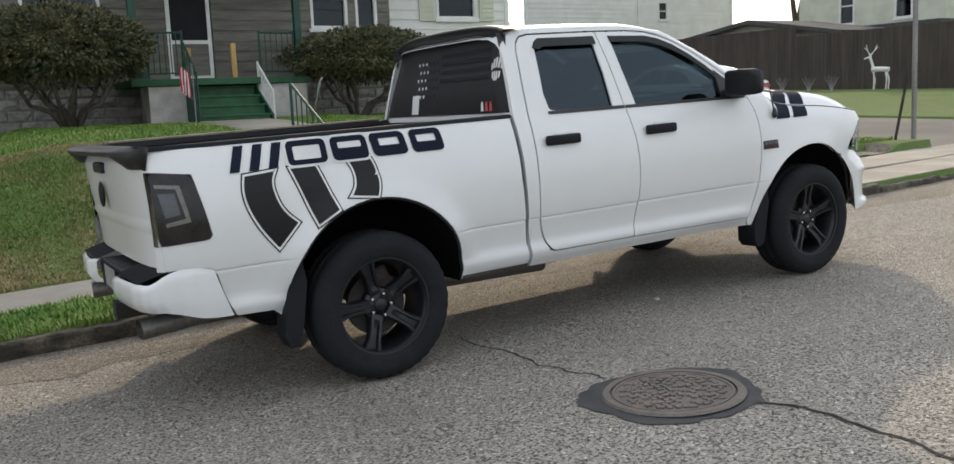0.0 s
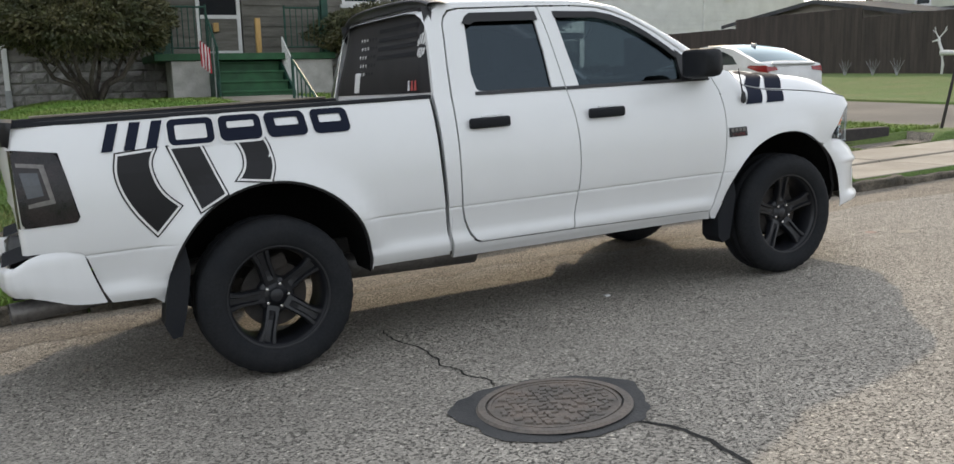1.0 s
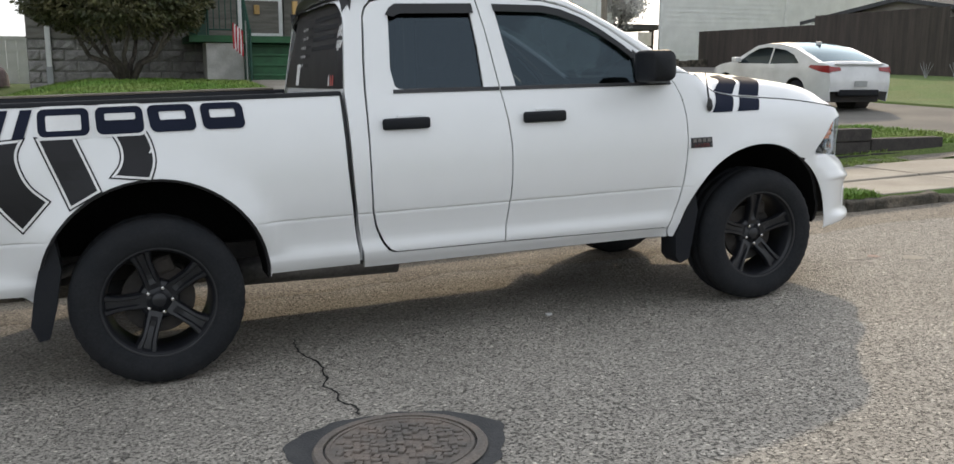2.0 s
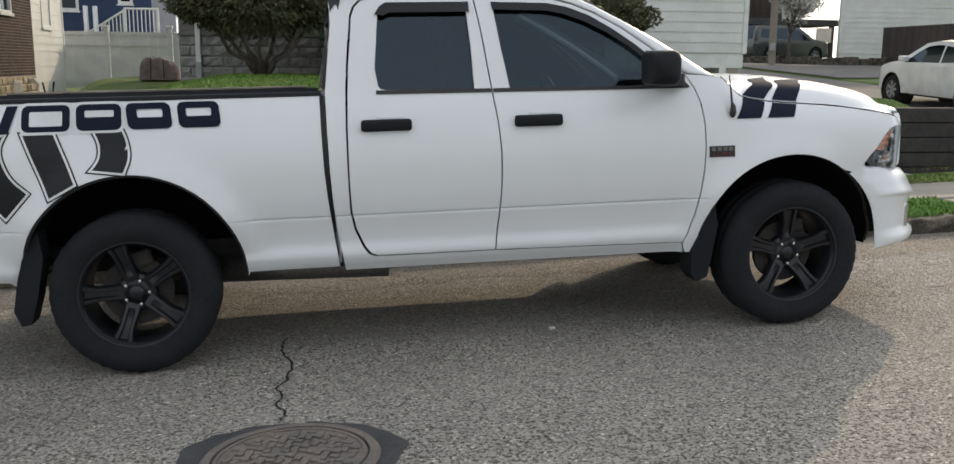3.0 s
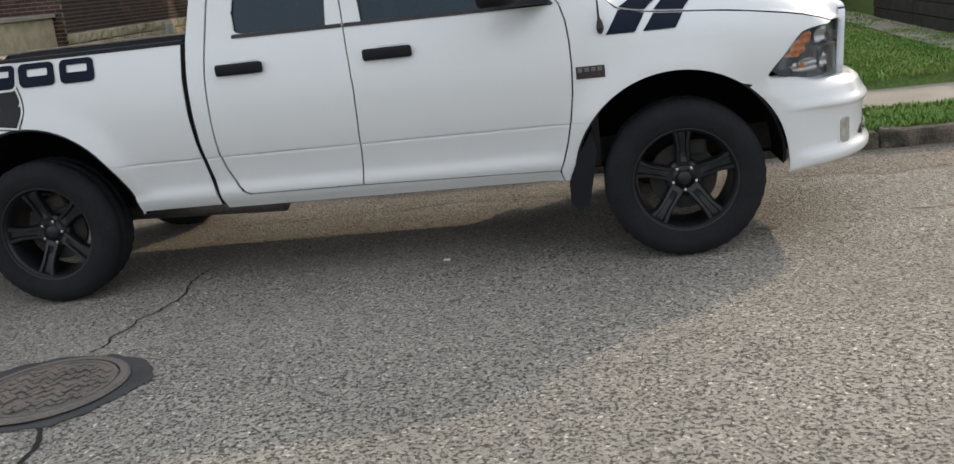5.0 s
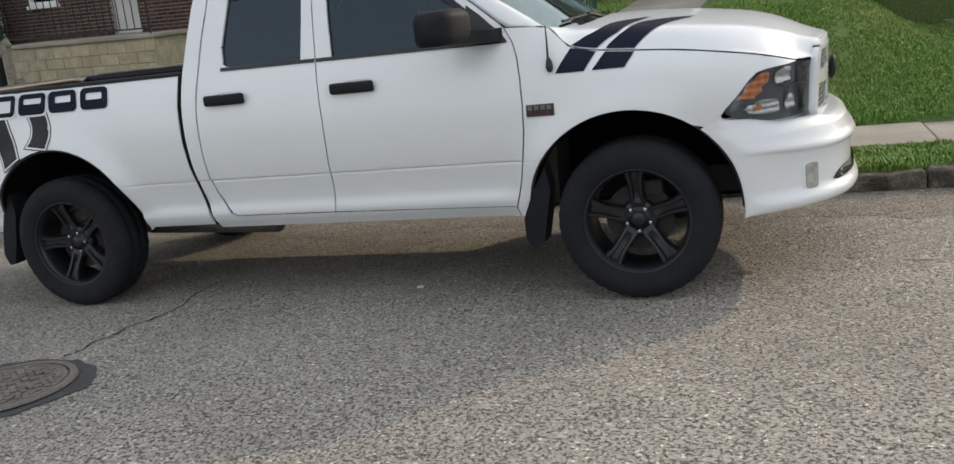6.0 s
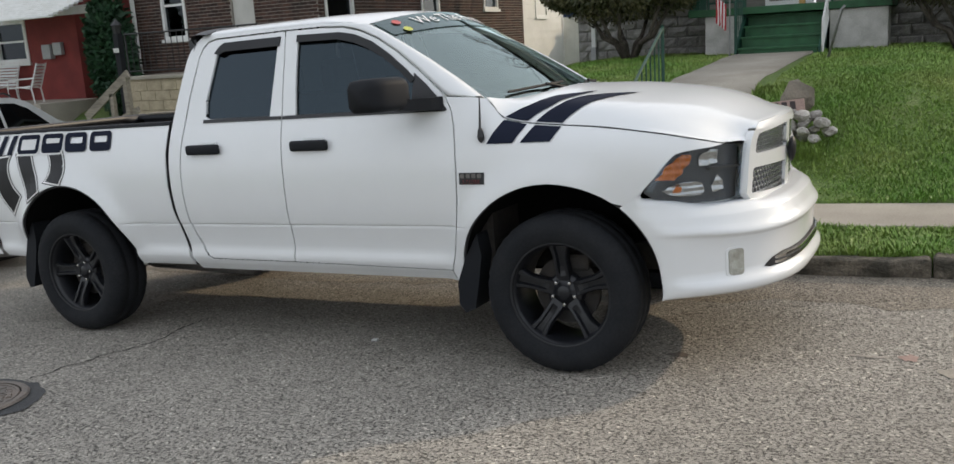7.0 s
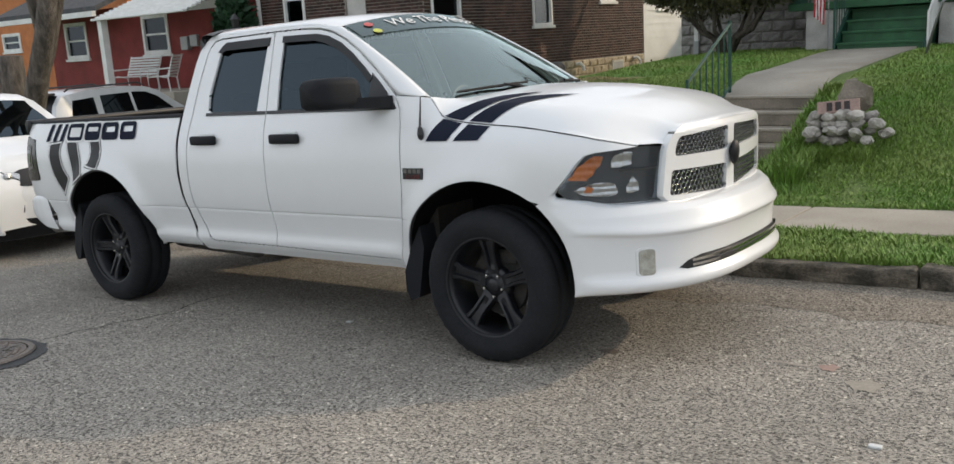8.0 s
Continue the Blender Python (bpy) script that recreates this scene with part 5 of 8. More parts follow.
arch_r = arc(0.01, 0.47, 0.545, 0.55, 183, -1, 30)
arch_f = arc(3.54, 0.45, 0.545, 0.535, 180, 0, 30)
FRONT_SEAM = [(2.94, 1.435), (2.985, 1.36), (3.01, 1.28), (3.022, 1.18), (3.026, 1.05), (3.02, 0.92), (3.00, 0.78), (2.975, 0.66), (2.945, 0.56), (2.925, 0.51)]
MID_SEAM = [(1.80, 1.872), (1.825, 1.70), (1.845, 1.50), (1.86, 1.36), (1.878, 1.20), (1.888, 1.05), (1.886, 0.90), (1.875, 0.72), (1.855, 0.53)]
REAR_SEAM = [(1.135, 1.70), (1.115, 1.55), (1.10, 1.38), (1.09, 1.20), (1.088, 1.05), (1.088, 0.92), (1.094, 0.78), (1.115, 0.68), (1.155, 0.59), (1.185, 0.55), (1.22, 0.535)]
BED_FRONT = [(0.960, 1.385), (0.960, 1.20), (0.965, 1.0), (0.977, 0.85), (0.995, 0.70), (1.008, 0.60), (1.024, 0.48)]
g = 0.004


def shift(pts, dx, dz=0.0):
    return [(x + dx, z + dz) for x, z in pts]


bed_poly = [(-1.14, 1.385)] + BED_FRONT + [(0.56, 0.48)] + arch_r[::-1] + [(-0.60, 0.495), (-0.795, 0.505), (-0.828, 0.57), (-0.852, 0.64), (-0.880, 0.735), (-0.903, 0.774), (-0.95, 0.787), (-1.125, 0.787),
            (-1.131, 0.912), (-0.905, 0.922), (-0.890, 0.945), (-0.920, 1.10), (-0.950, 1.248), (-1.141, 1.274)]
win_r = [(1.262, 1.415), (1.275, 1.398), (1.30, 1.392), (1.765, 1.388), (1.765, 1.60), (1.755, 1.835), (1.31, 1.835), (1.285, 1.80), (1.25, 1.50)]
win_f = [(1.955, 1.385), (2.93, 1.375), (2.80, 1.49), (2.66, 1.605), (2.54, 1.69), (2.42, 1.76), (2.30, 1.805), (2.20, 1.825), (1.90, 1.835), (1.925, 1.60)]


rear_door = [(1.82 - 0.018, 1.872), *[(x - g, z) for x, z in MID_SEAM], *[(x + g, z) for x, z in REAR_SEAM[::-1]], (1.145, 1.77), (1.165, 1.82), (1.20, 1.855), (1.26, 1.868)]
front_door = [(x + g, z) for x, z in MID_SEAM[::-1]] + [(2.05, 1.868), (2.22, 1.855), (2.34, 1.825), (2.46, 1.775), (2.60, 1.695), (2.76, 1.58), (2.90, 1.468)] + [(x - g, z) for x, z in FRONT_SEAM]
fender = [(x + g, z) for x, z in FRONT_SEAM[::-1]] + [(x, knots(x, HOODLINE) - 0.007) for x in (3.10, 3.17, 3.215, 3.26, 3.30, 3.36, 3.45, 3.60, 3.75, 3.90, 4.00, 4.10, 4.18, 4.25, 4.30, 4.345)] + [
    (4.30, 1.121), (4.25, 1.118), (4.20, 1.113), (4.165, 1.104), (4.135, 1.078), (4.07, 1.00), (4.016, 0.945), (3.985, 0.905), (3.952, 0.858)] + [p for p in arch_f[::-1] if not (p[0] > 3.6 and p[1] < 0.85)] + [(2.945, 0.45), (2.93, 0.49)]
cab_corner = [(0.990, 1.385), (0.990, 1.20), (0.994, 1.0), (1.002, 0.85), (1.017, 0.70), (1.032, 0.60), (1.055, 0.455), (2.935, 0.448), (2.918, 0.505), (1.86, 0.524), (1.21, 0.529), (1.175, 0.544), (1.145, 0.586), (1.107, 0.678), (1.087, 0.78), (1.083, 0.92), (1.0825, 1.05), (1.084, 1.20), (1.092, 1.38), (1.107, 1.55), (1.127, 1.70), (1.137, 1.78), (1.158, 1.83), (1.195, 1.866), (1.26, 1.878), (1.80, 1.881), (2.05, 1.877),
              (2.05, 1.895), (1.56, 1.899), (1.20, 1.897), (1.14, 1.890), (1.09, 1.862), (1.05, 1.802), (1.035, 1.742), (1.02, 1.62)]
parts_of = {}
for s in (-1, 1):
    inn = (0, -s, 0)
    bed = part("bed_side", drape(bed_poly, on_side(s), 0.045, 0.03, inn, cuts=CUTS), "paint", truck, smooth=True)
    rd = part("rear_door", drape(rear_door, on_side(s), 0.045, 0.03, inn, [win_r], CUTS), "paint", truck, smooth=True)
    fd = part("front_door", drape(front_door, on_side(s), 0.045, 0.03, inn, [win_f], CUTS), "paint", truck, smooth=True)
    part("fender", drape(fender, on_side(s), 0.045, 0.03, inn, cuts=CUTS), "paint", truck, smooth=True)
    part("cab_side", drape(cab_corner, on_side(s), 0.045, 0.03, inn, cuts=CUTS), "paint", truck, smooth=True)
    parts_of[s] = (bed, rd, fd)
    for d, poly in ((rd, win_r), (fd, win_f)):
        cx = sum(p[0] for p in poly) / len(poly)
        cz = sum(p[1] for p in poly) / len(poly)
        big = [(cx + (x - cx) * 1.012, cz + (z - cz) * 1.02) for x, z in poly]
        pane = part("window_pane", drape(big, on_side(s, -0.018), 0.1), "tint" if d is rd else "tint2", d, "dark tinted side window", smooth=True)
        part("window_seal", drape(big, on_side(s, -0.012), 0.1, holes=[[(cx + (x - cx) * 0.985, cz + (z - cz) * 0.985) for x, z in poly]]), "trim", d, "black rubber window seal", smooth=True)
    belt = [(1.25, 1.372), (1.852, 1.368), (1.852, 1.388), (1.25, 1.392)]
    part("belt_strip", drape(belt, on_side(s, 0.005), 0.1, 0.02, inn), "trim", rd, smooth=True)
    part("belt_strip", drape([(1.864, 1.368), (2.95, 1.362), (2.95, 1.380), (1.864, 1.388)], on_side(s, 0.005), 0.1, 0.02, inn), "trim", fd, smooth=True)
    # rain visors over the windows
    vz = [(1.268, 1.785), (1.295, 1.825), (1.33, 1.846), (1.772, 1.846), (1.772, 1.792), (1.345, 1.792), (1.31, 1.775)]
    part("rain_visor", drape(vz, lambda x, z: Vector((x, s * (side_w(x, z) + 0.006 + 0.12 * max(0, 1.846 - z)), z)), 0.03, 0.012, inn), "visor", rd, "smoked black rain visor", smooth=True)
    vf = [(1.895, 1.843), (2.20, 1.834), (2.31, 1.812), (2.43, 1.765), (2.55, 1.693), (2.67, 1.606), (2.745, 1.543), (2.722, 1.520), (2.64, 1.590), (2.52, 1.671), (2.40, 1.733), (2.29, 1.773), (2.19, 1.794), (1.90, 1.802)]
    part("rain_visor", drape(vf, lambda x, z: Vector((x, s * (side_w(x, z) + 0.009), z)), 0.03, 0.012, inn), "visor", fd, "smoked black rain visor", smooth=True)
    # triangle trim behind the mirror
    part("mirror_base", drape([(2.735, 1.372), (2.96, 1.366), (2.925, 1.41), (2.81, 1.515), (2.735, 1.572)], on_side(s, 0.004), 0.08, 0.02, inn), "trim", fd, smooth=True)
    for d, x0 in ((rd, 1.16), (fd, 1.96)):
        hb = bmesh.new()
        y = s * (side_w(x0 + 0.13, 1.215) + 0.022)
        box(hb, x0, x0 + 0.26, y - 0.016, y + 0.016, 1.187, 1.247, bevel=0.014)
        h = part("handle", hb, "trim_soft", d, "black door handle", smooth=True)
        part("handle_cup", boxed(x0 + 0.085, x0 + 0.225, y - s * 0.024 - 0.006, y - s * 0.024 + 0.006, 1.175, 1.26, bevel=0.004), "paint", h)

# dark inner body that shows in the gaps
ib = bmesh.new()
for x0, x1, w, z0, z1 in ((0.93, 1.12, 0.82, 0.50, 1.32), (1.06, 3.1, 0.83, 0.47, 1.20), (2.90, 3.14, 0.82, 0.50, 1.30)):
    box(ib, x0, x1, -w, w, z0, z1)
part("inner_body", ib, "under", truck)


# roof, pillars and rear wall of the cab
ROOF_EDGE = [(1.035, 1.742), (1.05, 1.802), (1.09, 1.862), (1.14, 1.890), (1.20, 1.897), (1.56, 1.899), (2.05, 1.895), (2.22, 1.886), (2.375, 1.860)]


def roof_z(x, u):
    a = abs(u) ** 10
    edge = knots(x, ROOF_EDGE) * a + max(knots(x, ROOF_EDGE), (1.868 + 0.03 * smooth01((x - 1.03) / 0.12)) * (1 - smooth01((x - 1.25) / 0.2))) * (1 - a)
    k = smooth01((x - 2.0) / 0.375)
    crown = 0.064 * smooth01((x - 1.02) / 0.2) * (1 - k) + 0.070 * k
    return edge + crown * max(0.0, 1 - abs(u) ** (2.6 - 0.6 * k)) ** (0.5 + 0.5 * k)


def roof_pt(x, u):
    w = side_w(x, knots(x, ROOF_EDGE)) - 0.012 * smooth01((x - 2.0) / 0.375)
    return Vector((x + 0.10 * (1 - u * u) * smooth01((x - 2.0) / 0.375), u * w, roof_z(x, u)))


us = [-1, -0.998, -0.99, -0.975, -0.95, -0.9, -0.8, -0.6, -0.4, -0.2, 0, 0.2, 0.4, 0.6, 0.8, 0.9, 0.95, 0.975, 0.99, 0.998, 1]
part("roof", grid(roof_pt, [1.035, 1.05, 1.07, 1.09, 1.115, 1.14, 1.17, 1.2, 1.35, 1.6, 1.85, 2.05, 2.12, 2.19, 2.25, 2.31, 2.375], us), "paint", truck, smooth=True)


def screen_pt(u, v):
    """u across, v from the cowl up to the roof."""
    top = Vector((2.475 - 0.10 * u * u, 0.672 * u, 1.930 - 0.070 * u * u))
    bot = Vector((3.36 - 0.22 * u * u, 0.80 * u, 1.365 + 0.045 * u * u))
    p = bot.lerp(top, v)
    p.z += 0.075 * v * (1 - v)
    p.x += 0.03 * v * (1 - v)
    return p


PILLAR = [(2.05, 1.877), (2.22, 1.864), (2.30, 1.847), (2.36, 1.826), (2.47, 1.779), (2.61, 1.698), (2.77, 1.583), (2.91, 1.470), (2.955, 1.440), (3.04, 1.432), (3.10, 1.425)]
SCREEN_V = (None, None, None, 1.0, 0.87, 0.68, 0.45, 0.24, 0.15, 0.06, 0.0)
for s in (-1, 1):
    pb = bmesh.new()
    rows = []
    for (x, z), v in zip(PILLAR, SCREEN_V):
        a = Vector((x, s * side_w(x, z), z))
        b = roof_pt(x, s) if v is None else screen_pt(s, v) + Vector((0, s * 0.006, 0.006))
        wd = (b - a).length
        out = Vector((0.16, s * 0.55, 0.82)).normalized() * wd
        cross = [a - Vector((0, s * 0.03, 0)), a] + [a.lerp(b, f) + out * 0.5 * f * (1 - f) for f in (0.2, 0.4, 0.6, 0.8)] + [b, b + Vector((-0.02, -s * 0.02, -0.03))]
        rows.append([pb.verts.new(p) for p in cross])
    for a, b in zip(rows, rows[1:]):
        for k in range(7):
            pb.faces.new((a[k], a[k + 1], b[k + 1], b[k]))
    bmesh.ops.recalc_face_normals(pb, faces=pb.faces)
    part("windscreen_pillar", pb, "paint", truck, smooth=True)


ws = part("windscreen", grid(screen_pt, span(-1, 1, 16), span(0, 1, 10)), "screen", truck, "pale green tinted windscreen", smooth=True)
ws.visible_shadow = False
part("sun_strip", grid(lambda u, v: screen_pt(u, v) + Vector((0.004, 0, 0.004)), span(-0.97, 0.97, 16), span(0.80, 0.99, 3)), "strip", ws, "tinted sun strip along the top of the windscreen", smooth=True)


def flat_text(text, size, name, material, parent, m, extrude=0.0008):
    cu = bpy.data.curves.new(name, "FONT")
    cu.body = text
    cu.size = size
    cu.extrude = extrude
    cu.align_x = "CENTER"
    cu.align_y = "CENTER"
    o = bpy.data.objects.new(name, cu)
    scene.collection.objects.link(o)
    dg = bpy.context.evaluated_depsgraph_get()
    me = bpy.data.meshes.new_from_object(o.evaluated_get(dg))
    bpy.data.objects.remove(o)
    me.name = name
    me.materials.clear()
    me.materials.append(M[material])
    ob = new(name, me)
    ob.parent = parent
    ob.matrix_basis = m
    return ob


wtext = flat_text("We The People", 0.135, "lettering", "vinyl_white", ws, Matrix.Identity(4))
for v in wtext.data.vertices:
    uu, vv = v.co.x / 0.70, 0.905 + v.co.y / 1.06
    v.co = screen_pt(uu, vv) + Vector((0.008 + v.co.z, 0, 0.008))
for k, (u, v, mname) in enumerate(((-0.80, 0.93, "sticker_red"), (-0.80, 0.83, "sticker_yellow"))):
    part("round_sticker", drape([(u + 0.040 * math.cos(a), v + 0.029 * math.sin(a)) for a in span(0, 6.1, 16)], lambda a, b: screen_pt(a, b) + Vector((0.009, 0, 0.009)), 0.02), mname, ws)
wp = bmesh.new()
tube(wp, [screen_pt(0.02, 0.015) + Vector((0.02, 0, 0.02)), screen_pt(-0.30, 0.09) + Vector((0.015, 0, 0.02)), screen_pt(-0.35, 0.10) + Vector((0.015, 0, 0.02))], 0.010, 6)
tube(wp, [screen_pt(-0.80, 0.045) + Vector((0.012, 0, 0.012)), screen_pt(-0.35, 0.10) + Vector((0.012, 0, 0.014)), screen_pt(-0.05, 0.12) + Vector((0.012, 0, 0.012))], 0.008, 6)
part("wiper", wp, "trim_soft", truck)
wp = bmesh.new()
tube(wp, [screen_pt(0.85, 0.015) + Vector((0.02, 0, 0.02)), screen_pt(0.5, 0.07) + Vector((0.015, 0, 0.02))], 0.010, 6)
tube(wp, [screen_pt(0.15, 0.045) + Vector((0.012, 0, 0.012)), screen_pt(0.5, 0.075) + Vector((0.012, 0, 0.014)), screen_pt(0.80, 0.06) + Vector((0.012, 0, 0.012))], 0.008, 6)
part("wiper", wp, "trim_soft", truck)


def back_pt(u, z):
    w = (side_w(1.04, z) if z < 1.86 else side_w(1.04, 1.86) - 0.2 * (z - 1.86)) - 0.005
    xr = 0.985 + 0.085 * smooth01((z - 1.35) / 0.55)
    return Vector((xr + 0.05 * max(0, (abs(u) - 0.86) / 0.14) ** 2, u * w, z))


part("cab_back", grid(back_pt, span(-1, 1, 40), [0.5, 0.9, 1.2, 1.36, 1.39, 1.45, 1.55, 1.65, 1.75, 1.82, 1.87]), "paint", truck, smooth=True)
rg = part("rear_glass", grid(lambda u, z: back_pt(u, z) - Vector((0.006, 0, 0)), span(-0.955, 0.955, 24), span(1.405, 1.888, 6)), "vinyl", truck, "dark rear cab window with faded stickers", smooth=True)


def on_back(y, z):
    w = side_w(1.04, z)
    return back_pt(y / w, z) - Vector((0.010, 0, 0))


for r in range(5):
    for c in range(6):
        cy, cz = -0.02 - 0.052 * c - (0.026 if r % 2 else 0) + 0.36, 1.76 - 0.055 * r
        star = [(cy + (0.017 if k % 2 == 0 else 0.007) * math.sin(k * math.pi / 5), cz + (0.017 if k % 2 == 0 else 0.007) * math.cos(k * math.pi / 5)) for k in range(10)]
        part("star_sticker", drape(star, on_back, 0.2), "vinyl_white" if c < 3 else "trim_soft", rg)
for k in range(4):
    part("stripe_sticker", drape([(-0.60, 1.62 + 0.055 * k), (0.02, 1.62 + 0.055 * k), (0.02, 1.645 + 0.055 * k), (-0.60, 1.645 + 0.055 * k)], on_back, 0.2), "trim_soft", rg)
for y0, z0, h in ((-0.722, 1.675, 0.045), (-0.700, 1.680, 0.060), (-0.678, 1.682, 0.062), (-0.656, 1.680, 0.055), (-0.634, 1.672, 0.040), (-0.714, 1.618, 0.040), (-0.692, 1.605, 0.055), (-0.670, 1.605, 0.055), (-0.648, 1.618, 0.040)):
    part("white_sticker", drape([(y0 - 0.008, z0), (y0 + 0.008, z0), (y0 + 0.008, z0 + h), (y0 - 0.008, z0 + h)], on_back, 0.2), "vinyl_white", rg)
for k, mname in enumerate(("vinyl_white", "sticker_red", "sticker_red")):
    part("emblem_sticker", drape([(-0.58 - 0.05 * k, 1.42), (-0.545 - 0.05 * k, 1.42), (-0.545 - 0.05 * k, 1.475), (-0.565 - 0.05 * k, 1.48)], on_back, 0.2), mname, rg)
part("paper_sticker", drape([(0.30, 1.42), (0.40, 1.42), (0.40, 1.55), (0.30, 1.55)], on_back, 0.2), "white_paint", rg)
# spoiler on the back of the roof
SPOIL = [(0.0, 1.17, 0.004), (0.25, 1.11, 0.012), (0.5, 1.06, 0.010), (0.68, 1.035, -0.002), (0.8, 1.04, -0.018), (1.0, 1.065, -0.05)]
part("roof_spoiler", grid(lambda u, v: Vector((knots(v, [(q[0], q[1]) for q in SPOIL]) + 0.03 * u * u, 0.715 * u, roof_z(1.17, u * 0.96) + knots(v, [(q[0], q[2]) for q in SPOIL]) - 0.015 * u ** 6)), span(-1, 1, 20), span(0, 1, 14)), "trim", truck, "black spoiler on the rear edge of the roof", smooth=True)
for u0 in (-1, 1):
    sp = bmesh.new()
    sp.faces.new([sp.verts.new(p) for p in ((1.10, 0.70 * u0, 1.885), (1.03, 0.70 * u0, 1.885), (1.04, 0.71 * u0, 1.80), (1.07, 0.735 * u0, 1.76))])
    part("spoiler_end", sp, "trim", truck)


# hood
def lamp_x(y, z):
    """Plan curve of the headlamp band."""
    return 4.005 + 0.515 * max(0.0, 1 - min(1, abs(y) / 0.975) ** 2.4) ** 0.55 + 0.07 * (z - 0.92)


def nose_x(y):
    k = smooth01((abs(y) - 0.5) / 0.15)
    return (4.520 - 0.2 * y * y) * (1 - k) + (lamp_x(y, 1.13) + 0.003) * k


def hood_span(u):
    """Where the hood starts at the cowl and ends at its front lip."""
    return 3.36 - 0.20 * u * u, nose_x(0.765 * abs(u))


def hood_pt(u, v):
    """u across -1..1, v from the cowl to the front lip."""
    au = abs(u)
    x0, x1 = hood_span(u)
    x = x0 + (x1 - x0) * v
    xe = max(3.16, min(x, 4.35))
    ze = knots(xe, HOODLINE)
    y = u * (side_w(xe, ze - 0.006) - 0.004)
    ztop = knots(x, [(3.15, 1.420), (3.36, 1.434), (3.7, 1.421), (4.0, 1.385), (4.25, 1.338), (4.42, 1.280), (4.54, 1.214)])
    ridge = 0.80 - 0.18 * smooth01((x - 3.7) / 0.7)
    f = 0.17 * (au / 0.5) ** 1.6 + 0.485 * max(0.0, (au - ridge) / (1 - ridge)) ** 2.2
    z = ztop - (ztop - ze) * f
    lip = 1.216 - 0.010 * smooth01(au / 0.66) - 0.074 * smooth01((au - 0.66) / 0.18)
    k = max(0.0, (v - 0.55) / 0.45) ** 3.2 * (1 - smooth01((au - 0.97) / 0.03))
    z = z * (1 - k) + lip * k
    z -= 0.012 * smooth01((v - 0.98) / 0.02) * (1 - smooth01((au - 0.8) / 0.1))
    return Vector((x, y, z))


hu = sorted(set([-1, -0.99, -0.975, -0.96, 0.96, 0.975, 0.99, 1] + span(-0.945, 0.945, 54)))


hood = part("hood", grid(hood_pt, hu, [0, 0.01] + span(0.03, 0.94, 26) + [0.96, 0.975, 0.985, 0.993, 1]), "paint", truck, smooth=True)
part("cowl", grid(lambda u, v: screen_pt(u, -0.06 + 0.10 * v) + Vector((0.03 * (1 - v), 0, -0.02 - 0.01 * (1 - v))), span(-1, 1, 12), (0, 0.5, 1)), "trim", truck, "black cowl panel under the windscreen", smooth=True)
part("hood_underside", grid(lambda u, v: hood_pt(u, v) - Vector((0.012, 0, 0.012)), span(-0.99, 0.99, 16), span(0, 0.92, 12)), "under", truck)


# front end
def bumper_plan(t):
    """t -1..1 along the plan curve of the bumper."""
    a = abs(t)
    ang = a ** 1.0 * math.pi / 2
    y = 0.992 * math.sin(ang) ** (2 / 3.0) if a > 0 else 0
    x = 4.02 + 0.618 * max(0.0, math.cos(ang)) ** 1.3
    return x, math.copysign(y, t) if a > 0 else 0.0


BPROF = [(0.405, -0.09), (0.415, -0.03), (0.43, 0.004), (0.455, 0.016), (0.472, 0.014), (0.484, 0.007), (0.496, -0.012), (0.507, -0.020), (0.60, -0.020), (0.672, -0.012), (0.690, -0.006), (0.700, 0.006), (0.708, 0.007), (0.75, -0.016), (0.80, -0.038), (0.85, -0.062), (0.885, -0.084), (0.90, -0.20)]


def bumper_pt(t, z):
    x, y = bumper_plan(t)
    z0 = z
    if z > 0.80:
        z = 0.80 + (z - 0.80) * (0.35 + 0.13 * smooth01((abs(t) - 0.27) / 0.08) + 0.10 * smooth01((abs(t) - 0.36) / 0.25) + 0.37 * smooth01((abs(t) - 0.58) / 0.22) + 0.50 * smooth01((abs(t) - 0.86) / 0.12))
    corner = smooth01((abs(t) - 0.35) / 0.4)
    off = knots(z0 - 0.02 * corner * smooth01((z0 - 0.55) / 0.1) * (1 - smooth01((z0 - 0.78) / 0.1)), BPROF)
    k = smooth01((1 - abs(t)) / 0.45)
    n = Vector((x - 3.2, y * 0.9, 0)).normalized()
    p = Vector((x, y, z)) + n * off * (0.25 + 0.75 * k)
    if abs(t) > 0.55:
        arch = 3.54 + 0.548 * math.sqrt(max(0.0, 1 - ((z - 0.45) / 0.535) ** 2)) if z < 0.86 else 3.93 + (z - 0.86) * 0.9
        q = smooth01((abs(t) - 0.55) / 0.45)
        p.x = p.x * (1 - q ** 3) + (arch + 0.004) * q ** 3
        wy = 0.946 + 0.022 * smooth01((z - 0.5) / 0.35)
        p.y = math.copysign(abs(p.y) * (1 - q) + min(abs(p.y), wy) * q, p.y)
    return p


